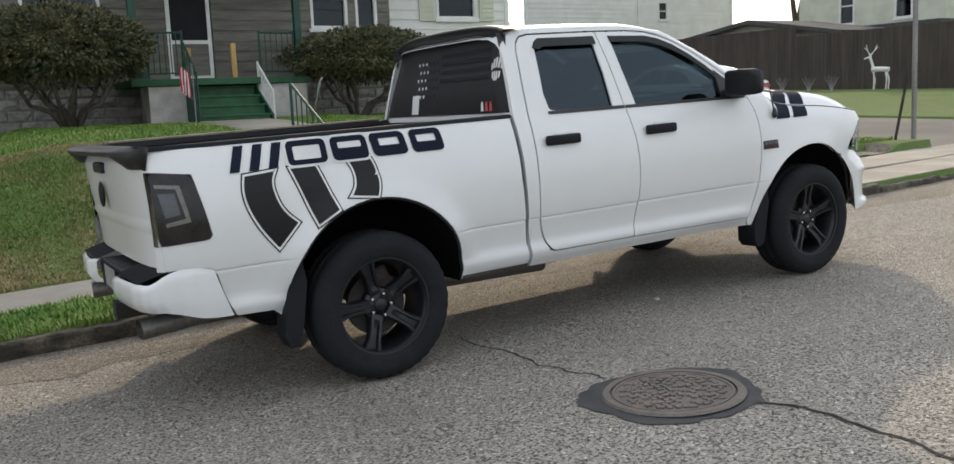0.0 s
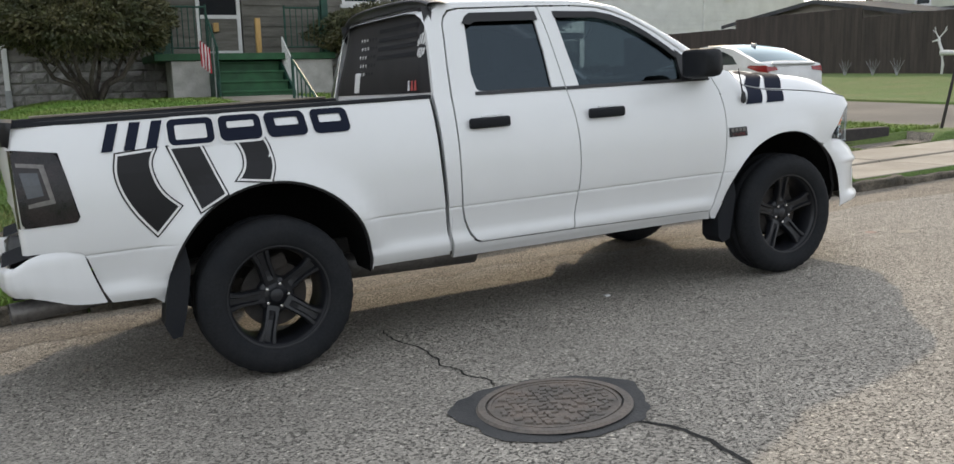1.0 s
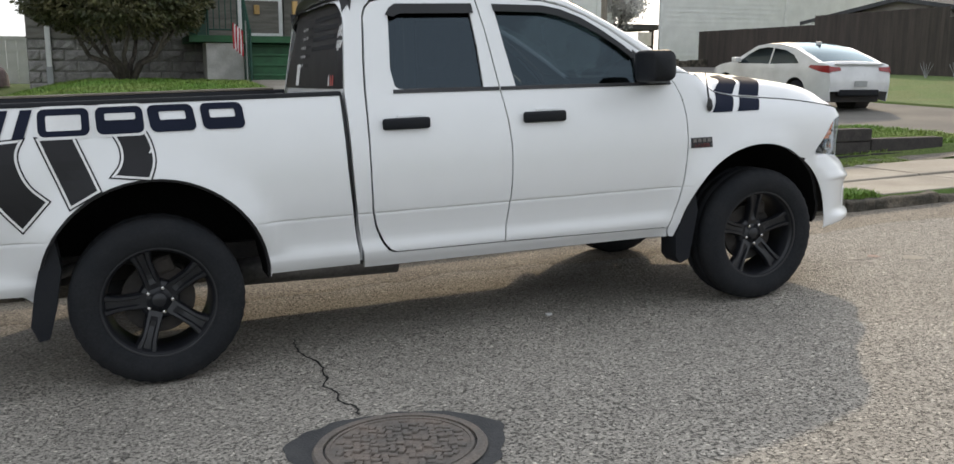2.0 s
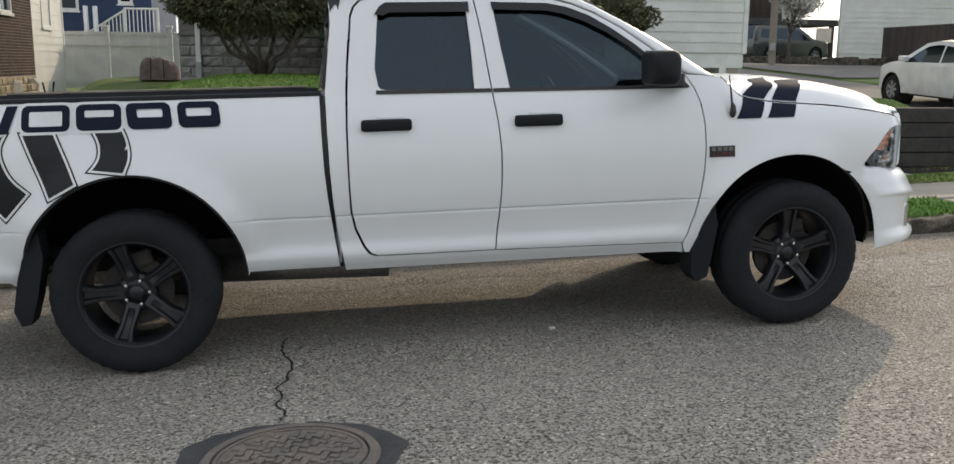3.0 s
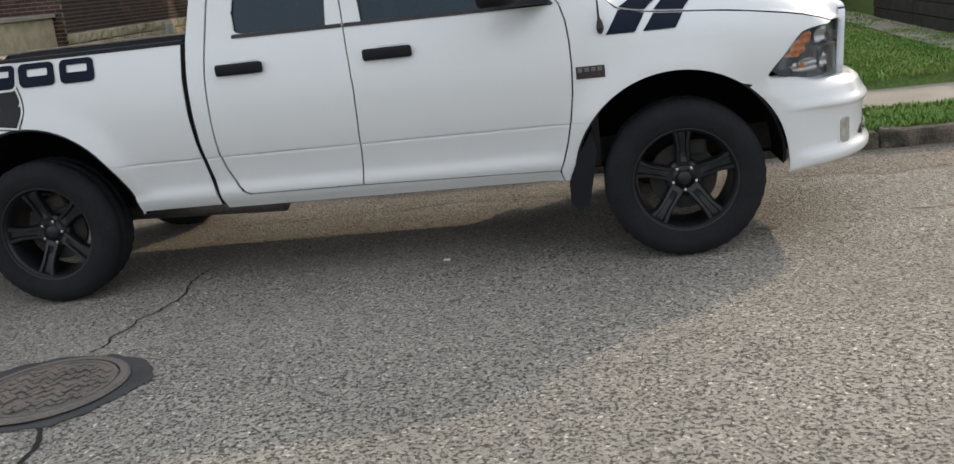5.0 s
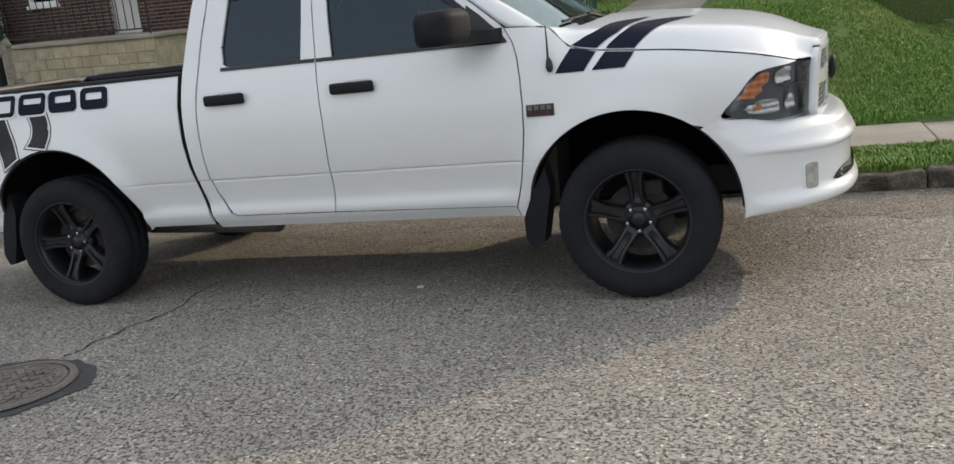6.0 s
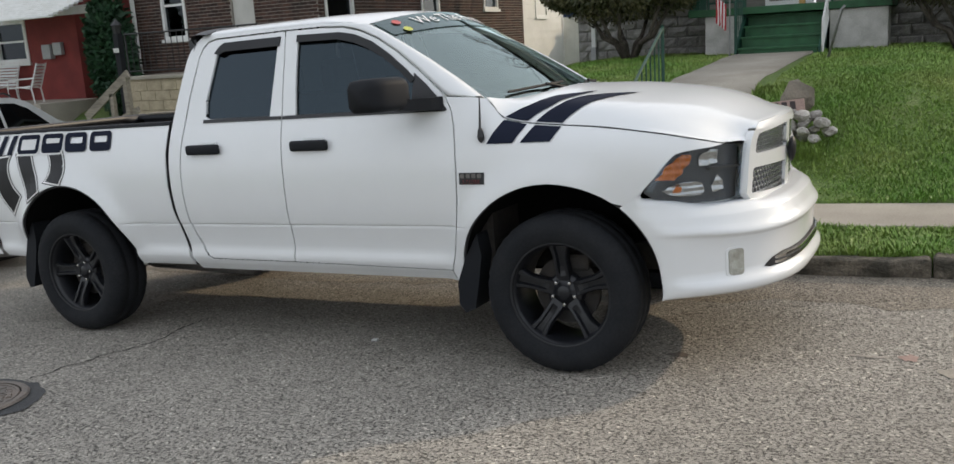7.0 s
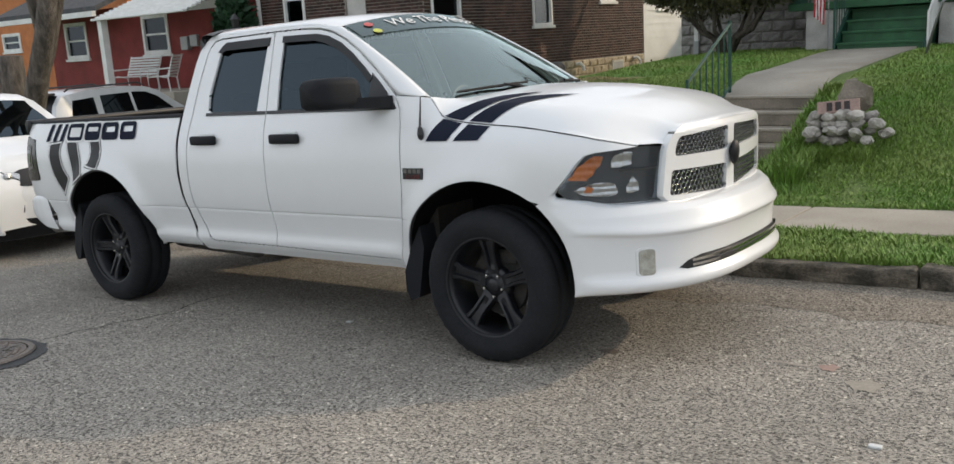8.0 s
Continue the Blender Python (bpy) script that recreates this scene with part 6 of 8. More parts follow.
ts = sorted(set(span(-1, -0.6, 14) + span(-0.6, -0.12, 16) + span(-0.12, 0.12, 10) + span(0.12, 0.6, 16) + span(0.6, 1, 14)))
bp_z = sorted(set([0.405, 0.412, 0.42, 0.43, 0.445, 0.46, 0.475, 0.49, 0.51] + span(0.535, 0.885, 16) + [0.685, 0.696, 0.706, 0.714, 0.724, 0.74, 0.752, 0.760, 0.768, 0.784, 0.790, 0.796, 0.90]))
part("front_bumper", grid(bumper_pt, ts, bp_z), "paint", truck, "white painted front bumper", smooth=True)


def bumper_t(y):
    s = math.copysign(1, y)
    return s * math.asin(min(1, (abs(y) / 0.992) ** 1.5)) / (math.pi / 2)


def on_bumper(out):
    return lambda y, z: bumper_pt(bumper_t(y), z) + Vector((out, 0, 0))


slot = [(-0.655, 0.520), (-0.61, 0.507), (0.61, 0.507), (0.655, 0.520), (0.60, 0.552), (0.52, 0.568), (-0.52, 0.568), (-0.60, 0.552)]
part("lower_intake", drape(slot, on_bumper(0.004), 0.05), "trim", truck, "black slot in the bumper with chrome bars")
for z0 in (0.518, 0.542):
    part("chrome_bar", drape([(-0.58, z0), (0.58, z0), (0.58, z0 + 0.013), (-0.58, z0 + 0.013)], on_bumper(0.016), 0.05, 0.01, (-1, 0, 0)), "chrome", truck)
for s in (-1, 1):
    def rrect(cx, cz, w, h, r):
        return [p for (qx, qz, a0) in ((cx + w - r, cz + h - r, 0), (cx - w + r, cz + h - r, 90), (cx - w + r, cz - h + r, 180), (cx + w - r, cz - h + r, 270)) for p in arc(qx, qz, r, r, a0, a0 + 90, 5)]
    fl_ = part("fog_lamp", drape(rrect(s * 0.792, 0.568, 0.028, 0.064, 0.016), on_bumper(0.012), 0.02, 0.02, (-1, 0, 0)), "fog", truck, "clouded fog lamp", smooth=True)
    part("fog_bezel", drape(rrect(s * 0.792, 0.568, 0.035, 0.073, 0.020), on_bumper(0.006), 0.02, 0.02, (-1, 0, 0)), "paint", fl_, smooth=True)

# fascia between the lamps and under the grille
part("grille_backing", grid(lambda y, z: Vector((lamp_x(y, z) - 0.09, y, z)), span(-0.90, 0.90, 30), span(0.82, 1.09, 6)), "lampdark", truck)


def grille_x(y, z):
    return 4.495 + 0.045 * (z - 0.96) - 0.2 * y * y - 9.0 * max(0.0, z - 1.163) ** 2


def on_grille(out):
    return lambda y, z: Vector((grille_x(y, z) + out, y, z))


def gr_rect(y0, y1, z0, z1, r, skew=0.0):
    pts = []
    for (qx, qz, a0) in ((y1 - r, z1 - r, 0), (y0 + r, z1 - r, 90), (y0 + r, z0 + r, 180), (y1 - r, z0 + r, 270)):
        pts += arc(qx, qz, r, r, a0, a0 + 90, 4)
    return [(y + skew * (z - z0) * (1 if y > 0 else -1), z) for y, z in pts]


def softened(poly, r):
    """Round the corners of an outline."""
    out = []
    n = len(poly)
    for i in range(n):
        p, a, b = Vector(poly[i]), Vector(poly[i - 1]), Vector(poly[(i + 1) % n])
        q0, q1 = p + (a - p).normalized() * r, p + (b - p).normalized() * r
        for t in (0, 0.3, 0.7, 1):
            c = q0.lerp(p, t).lerp(p.lerp(q1, t), t)
            out.append((c.x, c.y))
    return out


g_half = [(0.30, 0.802), (0.60, 0.838), (0.644, 0.872), (0.632, 1.0), (0.620, 1.09), (0.604, 1.130), (0.576, 1.164), (0.535, 1.188), (0.48, 1.202), (0.25, 1.209)]
g_outer = [(0.0, 0.792)] + g_half + [(0.0, 1.211)] + [(-y, z) for y, z in g_half[::-1]]
h_up, h_low = [(0.040, 1.040), (0.556, 1.056), (0.553, 1.103), (0.524, 1.150), (0.040, 1.165)], [(0.055, 0.830), (0.594, 0.866), (0.580, 0.990), (0.045, 0.966)]
holes4 = [softened(h_low, 0.022), softened(h_up, 0.021), softened([(-y, z) for y, z in h_low], 0.022), softened([(-y, z) for y, z in h_up], 0.021)]
gr = part("grille", drape(g_outer, on_grille(0.022), 0.03, 0.035, (-1, 0, 0), holes4), "paint", truck, "white crosshair grille surround", smooth=True)
for h_ in holes4:
    ins = part("mesh_backing", drape(h_, on_grille(-0.02), 0.06), "trim", gr)
    y0, y1 = min(p[0] for p in h_), max(p[0] for p in h_)
    z0, z1 = min(p[1] for p in h_), max(p[1] for p in h_)
    mb = bmesh.new()
    ny, nz = 14, 6
    dy, dz = (y1 - y0) / ny, (z1 - z0) / nz
    for j in range(nz + 1):
        for i in range(ny):
            a = (y0 + dy * (i + (0.5 if j % 2 else 0)), z0 + dz * j)
            if a[0] + dy * 0.7 > y1 + 0.01:
                continue
            q = [Vector((grille_x(yy, zz) + 0.004, yy, zz)) for yy, zz in (a, (a[0] + dy * 0.62, a[1]), (a[0] + dy * 0.5 + dy * 0.5, a[1] + dz * 0.5))]
            tube(mb, q[:2], 0.0042, 5)
            if j < nz:
                tube(mb, [q[1], Vector((grille_x(a[0] + dy, a[1] + dz) + 0.004, a[0] + dy * 0.98, a[1] + dz))], 0.0036, 5)
                tube(mb, [q[0], Vector((grille_x(a[0], a[1] + dz) + 0.004, a[0] - dy * 0.36, a[1] + dz))], 0.0036, 5)
    part("mesh", mb, "mesh_metal", ins, "honeycomb grille mesh")
    # small chrome slips added over the mesh as its glints
    glints = bmesh.new()
    for j in range(nz):
        for i in range(ny):
            yy, zz = y0 + dy * (i + (0.75 if j % 2 else 0.28)), z0 + dz * (j + 0.08)
            if y0 + 0.01 < yy < y1 - 0.01:
                box(glints, grille_x(yy, zz) + 0.002, grille_x(yy, zz) + 0.010, yy - dy * 0.28, yy + dy * 0.28, zz - 0.0035, zz + 0.0035)
    part("mesh_glint", glints, "chrome", ins, "chrome slips standing for glints on the grille mesh")
em = bmesh.new()
bmesh.ops.create_icosphere(em, subdivisions=3, radius=1)
for v in em.verts:
    v.co = Vector((v.co.x * 0.022, v.co.y * 0.048 * (1 - 0.35 * max(0, -v.co.z)), v.co.z * 0.068))
part("grille_badge", em, "vinyl", gr, "black shield badge", smooth=True).matrix_basis = pose(4.542, 0, 1.015, 0, 4, 0)

# headlamps
for s in (-1, 1):
    hp = [(0.968, 0.925), (0.955, 0.893), (0.93, 0.878), (0.85, 0.858), (0.74, 0.850), (0.648, 0.848), (0.626, 0.99), (0.612, 1.112), (0.68, 1.121), (0.76, 1.123), (0.85, 1.121), (0.905, 1.116), (0.931, 1.100), (0.947, 1.055), (0.966, 0.955)]

    def lamp_pt(y, z, out=0.0):
        return Vector((lamp_x(y, z) + out, s * (y + out * 0.6), z))
    hl = part("headlamp", drape(hp, lambda y, z: lamp_pt(y, z, -0.05), 0.03), "lampdark", truck, "headlamp with dark bezel and amber corner", smooth=True)
    part("lamp_lens", drape(hp, lambda y, z: lamp_pt(y, z, 0.0), 0.03, 0.03, (-1, 0, 0)), "clear", hl, smooth=True).visible_shadow = False
    def ribbed(depth, rib, pitch):
        return lambda y, z: lamp_pt(y, z, depth + rib * math.sin(y * pitch) + 0.4 * rib * math.sin(z * pitch * 0.7))
    part("amber_reflector", drape([(0.957, 0.985), (0.915, 0.978), (0.878, 1.05), (0.868, 1.092), (0.900, 1.095), (0.938, 1.045)], ribbed(-0.032, 0.006, 260), 0.006), "amber", hl, "ribbed amber corner reflector", smooth=True)
    part("amber_bulb", drape([(0.925, 0.922), (0.905, 0.918), (0.900, 0.942), (0.917, 0.950)], lambda y, z: lamp_pt(y, z, -0.022), 0.008), "amber", hl)
    part("low_reflector", drape(rounded([(0.945, 0.932), (0.918, 0.905), (0.86, 0.895), (0.815, 0.900), (0.812, 0.930), (0.835, 0.958), (0.90, 0.962)], (0,)), ribbed(-0.036, 0.006, 330), 0.006), "reflector", hl, "fluted silver low beam reflector", smooth=True)
    part("low_reflector", drape(rounded([(0.775, 0.905), (0.745, 0.900), (0.722, 0.915), (0.730, 0.955), (0.752, 0.985), (0.766, 0.950)], ()), ribbed(-0.036, 0.006, 210), 0.006), "reflector", hl, smooth=True)
    part("high_reflector", drape(rounded([(0.842, 1.030), (0.790, 1.035), (0.752, 1.050), (0.748, 1.100), (0.79, 1.104), (0.828, 1.085)], (0, 3)), ribbed(-0.036, 0.007, 150), 0.006), "reflector", hl, "silver high beam reflector", smooth=True)
    part("lamp_shelf", drape([(0.80, 1.010), (0.63, 1.004), (0.63, 1.013), (0.80, 1.022)], lambda y, z: lamp_pt(y, z, -0.024), 0.02, 0.02, (-1, 0, 0)), "trim", hl)

# mirrors
for s in (-1, 1):
    mr = bmesh.new()
    rows = []
    for yy, x0, x1, z0, z1 in ((1.00, 2.66, 2.80, 1.41, 1.53), (1.02, 2.635, 2.815, 1.392, 1.552), (1.06, 2.625, 2.815, 1.386, 1.560), (1.18, 2.61, 2.79, 1.386, 1.560), (1.25, 2.605, 2.755, 1.392, 1.552), (1.275, 2.61, 2.72, 1.41, 1.53)):
        sec = [p for (qx, qz, a0) in ((x1 - 0.045, z1 - 0.045, 0), (x0 + 0.02, z1 - 0.02, 90), (x0 + 0.02, z0 + 0.02, 180), (x1 - 0.045, z0 + 0.045, 270)) for p in arc(qx, qz, 0.045 if qx > 2.7 else 0.02, 0.045 if qx > 2.7 else 0.02, a0, a0 + 90, 5)]
        rows.append([mr.verts.new((x, s * yy, z)) for x, z in sec])
    for a, b in zip(rows, rows[1:]):
        n = len(a)
        for k in range(n):
            mr.faces.new((a[k], a[(k + 1) % n], b[(k + 1) % n], b[k]))
    mr.faces.new(rows[0])
    mr.faces.new(rows[-1])
    bmesh.ops.recalc_face_normals(mr, faces=mr.faces)
    mo = part("side_mirror", mr, "trim_soft", truck, "black door mirror", smooth=True)
    ab = bmesh.new()
    rows = [[ab.verts.new((x + dx, s * y, z + dz)) for dx, dz in ((-w, -h), (w, -h), (w, h), (-w, h))] for x, y, z, w, h in ((2.86, 0.885, 1.405, 0.075, 0.035), (2.83, 0.95, 1.405, 0.07, 0.032), (2.78, 1.01, 1.41, 0.06, 0.03), (2.73, 1.08, 1.415, 0.06, 0.03))]
    for a, b in zip(rows, rows[1:]):
        for k in range(4):
            ab.faces.new((a[k], a[(k + 1) % 4], b[(k + 1) % 4], b[k]))
    bmesh.ops.recalc_face_normals(ab, faces=ab.faces)
    part("mirror_arm", ab, "trim_soft", mo)

# antenna
an = bmesh.new()
tube(an, [(3.178, -0.962, 1.26), (3.176, -0.945, 1.35), (3.172, -0.93, 1.425)], 0.007, 6, 0.003)
lathe(an, [(0.004, 1.275), (0.013, 1.262), (0.019, 1.225), (0.014, 1.205), (0.002, 1.195)], 12, "z", (3.182, -0.965, 0))
part("antenna", an, "trim", truck)

# tailgate, tail lamps, rear bumper
tg = part("tailgate", grid(lambda y, z: Vector((-1.165 - 0.045 * smooth01((z - 0.80) / 0.5) + 0.05 * (y / 0.86) ** 4 + (0.03 * smooth01((z - 1.28) / 0.1)) - 0.012 * math.exp(-((z - 1.0) / 0.012) ** 2), y, z)), span(-0.862, 0.862, 30), span(0.79, 1.36, 24)), "paint", truck, "white tailgate", smooth=True)
lip = bmesh.new()
rows = []
for y in span(-0.885, 0.885, 40):
    c = 0.05 * (y / 0.9) ** 2 + 0.07 * smooth01((abs(y) - 0.74) / 0.15)
    drop = 0.055 * smooth01((abs(y) - 0.62) / 0.12)
    rows.append([lip.verts.new((x, y, z)) for x, z in ((-1.12, 1.397), (-1.19, 1.405), (-1.27 + c, 1.398), (-1.302 + c, 1.388), (-1.310 + c, 1.378), (-1.298 + c, 1.366 - 0.3 * drop), (-1.225 + 0.5 * c, 1.348 - drop), (-1.15, 1.338 - drop))])
for p, q in zip(rows, rows[1:]):
    for k in range(8):
        lip.faces.new((p[k], p[(k + 1) % 8], q[(k + 1) % 8], q[k]))
lip.faces.new(rows[0])
lip.faces.new(rows[-1])
bmesh.ops.recalc_face_normals(lip, faces=lip.faces)
part("tailgate_spoiler", lip, "trim", tg, "black spoiler lip on the tailgate", smooth=True)
part("tailgate_handle", boxed(-1.235, -1.20, -0.11, 0.11, 1.255, 1.315, bevel=0.01), "trim", tg)
eb = bmesh.new()
bmesh.ops.create_icosphere(eb, subdivisions=2, radius=1)
for v in eb.verts:
    v.co = Vector((v.co.x * 0.015, v.co.y * 0.055, v.co.z * 0.075))
part("tailgate_badge", eb, "vinyl", tg, smooth=True).matrix_basis = pose(-1.222, 0, 1.135)
for s in (-1, 1):
    lo = softened([(-0.958, 1.250), (-0.922, 1.10), (-0.893, 0.922), (-1.138, 0.914), (-1.146, 1.272)], 0.032)
    tl = part("tail_lamp", drape(lo, on_side(s, 0.006), 0.03, 0.03, (0, -s, 0)), "smoke", truck, "smoked tail lamp with grey light bar", smooth=True)
    rear_face = grid(lambda v, z: Vector((-1.145 - 0.012 * math.sin(v * 1.4), s * (side_w(-1.14, z) - 0.05 * v + 0.004), z)), span(0, 1, 6), span(0.914, 1.272, 8))
    part("lamp_back", rear_face, "smoke", tl, smooth=True)
    for bar in ([(-1.13, 1.215), (-1.015, 1.20), (-1.018, 1.182), (-1.13, 1.197)], [(-1.015, 1.20), (-0.985, 1.02), (-1.006, 1.03), (-1.036, 1.185)], [(-0.985, 1.02), (-1.10, 1.005), (-1.10, 1.024), (-1.006, 1.04)]):
        part("light_bar", drape(bar, on_side(s, 0.009), 0.05), "steel", tl)
    part("lamp_cell", drape([(-1.12, 1.17), (-1.045, 1.165), (-1.03, 1.06), (-1.10, 1.05)], on_side(s, 0.008), 0.03), "lampdark", tl)
    part("corner_post", grid(lambda v, z: Vector((-1.138 - 0.03 * math.sin(v * 1.5), s * (side_w(-1.13, z) - 0.05 * v), z)), span(0, 1, 6), span(1.274, 1.385, 4)), "paint", truck, smooth=True)
    part("corner_post", grid(lambda v, z: Vector((-1.125 - 0.03 * math.sin(v * 1.5), s * (side_w(-1.13, z) - 0.05 * v), z)), span(0, 1, 6), span(0.785, 0.914, 4)), "paint", truck, smooth=True)


def rb_pt(t, z):
    """Rear bumper corner section, t from the wheel side round to the centre cut-out."""
    pts = [(-0.898, 0.945), (-0.97, 0.958), (-1.06, 0.956), (-1.15, 0.945), (-1.205, 0.915), (-1.24, 0.87), (-1.268, 0.78), (-1.285, 0.60), (-1.295, 0.42), (-1.25, 0.36)]
    k = t * (len(pts) - 1)
    i = min(len(pts) - 2, int(k))
    f = k - i
    x = pts[i][0] + (pts[i + 1][0] - pts[i][0]) * f
    y = pts[i][1] + (pts[i + 1][1] - pts[i][1]) * f
    inn_ = 0.035 * smooth01((0.60 - z) / 0.13) + 0.02 * smooth01((z - 0.74) / 0.04)
    x += max(0.0, 1 - t / 0.12) * 0.078 * max(0.0, (0.775 - z) / 0.27) ** 1.3
    lo, hi = 0.515 + 0.07 * smooth01(t / 0.4), 0.790 - 0.062 * smooth01((t - 0.22) / 0.3)
    z = lo + (z - 0.50) / 0.275 * (hi - lo)
    return Vector((x + inn_ * smooth01(t * 2), y - inn_ * 0.6, z))


for s in (-1, 1):
    b = grid(rb_pt, span(0, 1, 36), [0.50, 0.505, 0.52, 0.56, 0.60, 0.66, 0.70, 0.735, 0.755, 0.768, 0.775])
    for v in b.verts:
        v.co.y *= s
    bmesh.ops.recalc_face_normals(b, faces=b.faces)
    rbp = part("rear_bumper", b, "paint", truck, "white painted rear bumper corner", smooth=True)
    pad = grid(lambda u, v: Vector((-0.98 - 0.26 * v - 0.01, s * (0.36 + 0.50 * u - 0.06 * v * u), 0.801 + 0.010 * (1 if int(u * 24 + 0.5) % 2 else 0) - 0.072 * v)), span(0, 1, 24), span(0, 1, 8))
    part("step_pad", pad, "trim_soft", rbp, "ribbed black bumper step pad")
part("bumper_middle", boxed(-1.225, -0.95, -0.375, 0.375, 0.57, 0.732, bevel=0.02), "trim_soft", truck, "black centre of the rear bumper")
part("plate_bars", boxed(-1.24, -1.236, -0.15, 0.15, 0.60, 0.72), "grey_metal", truck, "plain plate in the bumper")
part("tow_hitch", boxed(-1.24, -0.90, -0.05, 0.05, 0.42, 0.52, bevel=0.008), "under", truck, "black tow hitch")
for s in (-1, 1):
    ex = bmesh.new()
    tube(ex, [(-0.60, s * 0.62, 0.52), (-0.95, s * 0.68, 0.50), (-1.245, s * 0.72, 0.485)], 0.054, 14)
    bmesh.ops.delete(ex, geom=[f for f in ex.faces if len(f.verts) > 4 and f.calc_center_median().x < -1.0], context="FACES")
    tip = part("exhaust_tip", ex, "steel", truck, "steel exhaust tip", smooth=True)

# bed
part("bed_floor", boxed(-1.10, 0.95, -0.48, 0.48, 0.78, 0.81), "under", truck)
for s in (-1, 1):
    part("bed_floor", boxed(-1.10, -0.60, min(s * 0.485, s * 0.80), max(s * 0.485, s * 0.80), 0.78, 0.81), "under", truck)
    part("bed_floor", boxed(0.60, 0.95, min(s * 0.485, s * 0.80), max(s * 0.485, s * 0.80), 0.78, 0.81), "under", truck)
    part("wheel_housing", boxed(-0.595, 0.595, min(s * 0.485, s * 0.80), max(s * 0.485, s * 0.80), 1.03, 1.08, bevel=0.02), "under", truck)
# bed front in black rather than body white, so the gap stays dark
part("bed_front", boxed(0.90, 0.948, -0.83, 0.83, 0.50, 1.37), "trim", truck)
# black sheets set inside the bed gap as its shade
for s in (-1, 1):
    part("gap_seal", drape([(0.935, 1.375), (0.985, 1.375), (0.990, 1.0), (1.012, 0.70), (1.05, 0.47), (0.98, 0.47), (0.935, 0.9)], on_side(s, -0.035), 0.05), "trim", truck)
for s in (-1, 1):
    for x0, x1, z0 in ((-1.10, -0.605, 0.81), (-0.60, 0.60, 1.082), (0.605, 0.90, 0.81)):
        part("bed_inner_wall", boxed(x0, x1, min(s * 0.80, s * 0.825), max(s * 0.80, s * 0.825), z0, 1.375), "trim_soft", truck)
    rc = bmesh.new()
    ys_ = [s * 0.765, s * 0.77, s * 0.79, s * 0.868, s * 0.892, s * 0.895]
    zs_ = [1.36, 1.388, 1.394, 1.395, 1.390, 1.372]
    rr_ = [[rc.verts.new((x, y if abs(y) < 0.889 else y * (1 - 0.03 * max(0, (-0.85 - x) / 0.3)), z)) for y, z in zip(ys_, zs_)] for x in span(-1.15, 0.97, 14)]
    for a, b in zip(rr_, rr_[1:]):
        for k in range(5):
            rc.faces.new((a[k], a[k + 1], b[k + 1], b[k]))
    bmesh.ops.recalc_face_normals(rc, faces=rc.faces)
    part("rail_cap", rc, "trim_soft", truck, "black plastic bed rail cap", smooth=True)

# black strip over the bed's white front rim, painting the gap's shade
for s in (-1, 1):
    gb = bmesh.new()
    rr_ = [(gb.verts.new((x + 0.003, s * (side_w(x, z) - 0.001), z)), gb.verts.new((x + 0.003, s * (side_w(x, z) - 0.07), z))) for x, z in BED_FRONT]
    for a, b in zip(rr_, rr_[1:]):
        gb.faces.new((a[0], a[1], b[1], b[0]))
    part("gap_seal", gb, "trim", truck, "black sheet painting shade between bed and cab")

part("rail_board", boxed(-1.02, 0.90, 0.78, 0.875, 1.394, 1.410, bevel=0.005), "wood", truck, "weathered grey plank on the bed rail")

# underside
un = bmesh.new()
for s in (-1, 1):
    box(un, -1.1, 4.35, s * 0.50 - 0.045, s * 0.50 + 0.045, 0.46, 0.60)
for x in (-0.7, 1.0, 1.9, 2.9, 4.2):
    box(un, x, x + 0.12, -0.46, 0.46, 0.50, 0.58)
box(un, 0.9, 2.2, -0.05, 0.40, 0.36, 0.56, bevel=0.03)
box(un, 2.5, 3.2, -0.22, 0.22, 0.36, 0.60, bevel=0.03)
part("chassis_frame", un, "under", truck)
ax = bmesh.new()
tube(ax, [(0, -0.75, 0.42), (0, 0.75, 0.42)], 0.05, 10)
bmesh.ops.create_icosphere(ax, subdivisions=2, radius=0.16, matrix=Matrix.Translation((0, 0.05, 0.41)))
tube(ax, [(3.569, -0.75, 0.42), (3.569, 0.75, 0.42)], 0.035, 10)
tube(ax, [(0.1, 0.05, 0.42), (2.4, 0.0, 0.50)], 0.045, 10)
part("axle", ax, "under", truck, smooth=True)
mf = bmesh.new()
tube(mf, [(0.30, -0.55, 0.44), (1.3, -0.62, 0.43)], 0.075, 12)
tube(mf, [(1.3, -0.62, 0.43), (2.6, -0.45, 0.46)], 0.032, 8)
tube(mf, [(0.30, -0.55, 0.44), (-0.2, -0.58, 0.60), (-0.6, -0.62, 0.50)], 0.032, 8)
part("exhaust_pipe", mf, "steel", truck, "rusty exhaust pipe", smooth=True)
part("bumper_core", boxed(4.13, 4.34, -0.72, 0.72, 0.47, 0.84), "under", truck)
part("engine_bay", boxed(3.10, 4.30, -0.47, 0.47, 0.55, 1.10), "under", truck)
part("bed_skin", boxed(-1.05, 0.95, -0.48, 0.48, 0.62, 0.77), "under", truck)

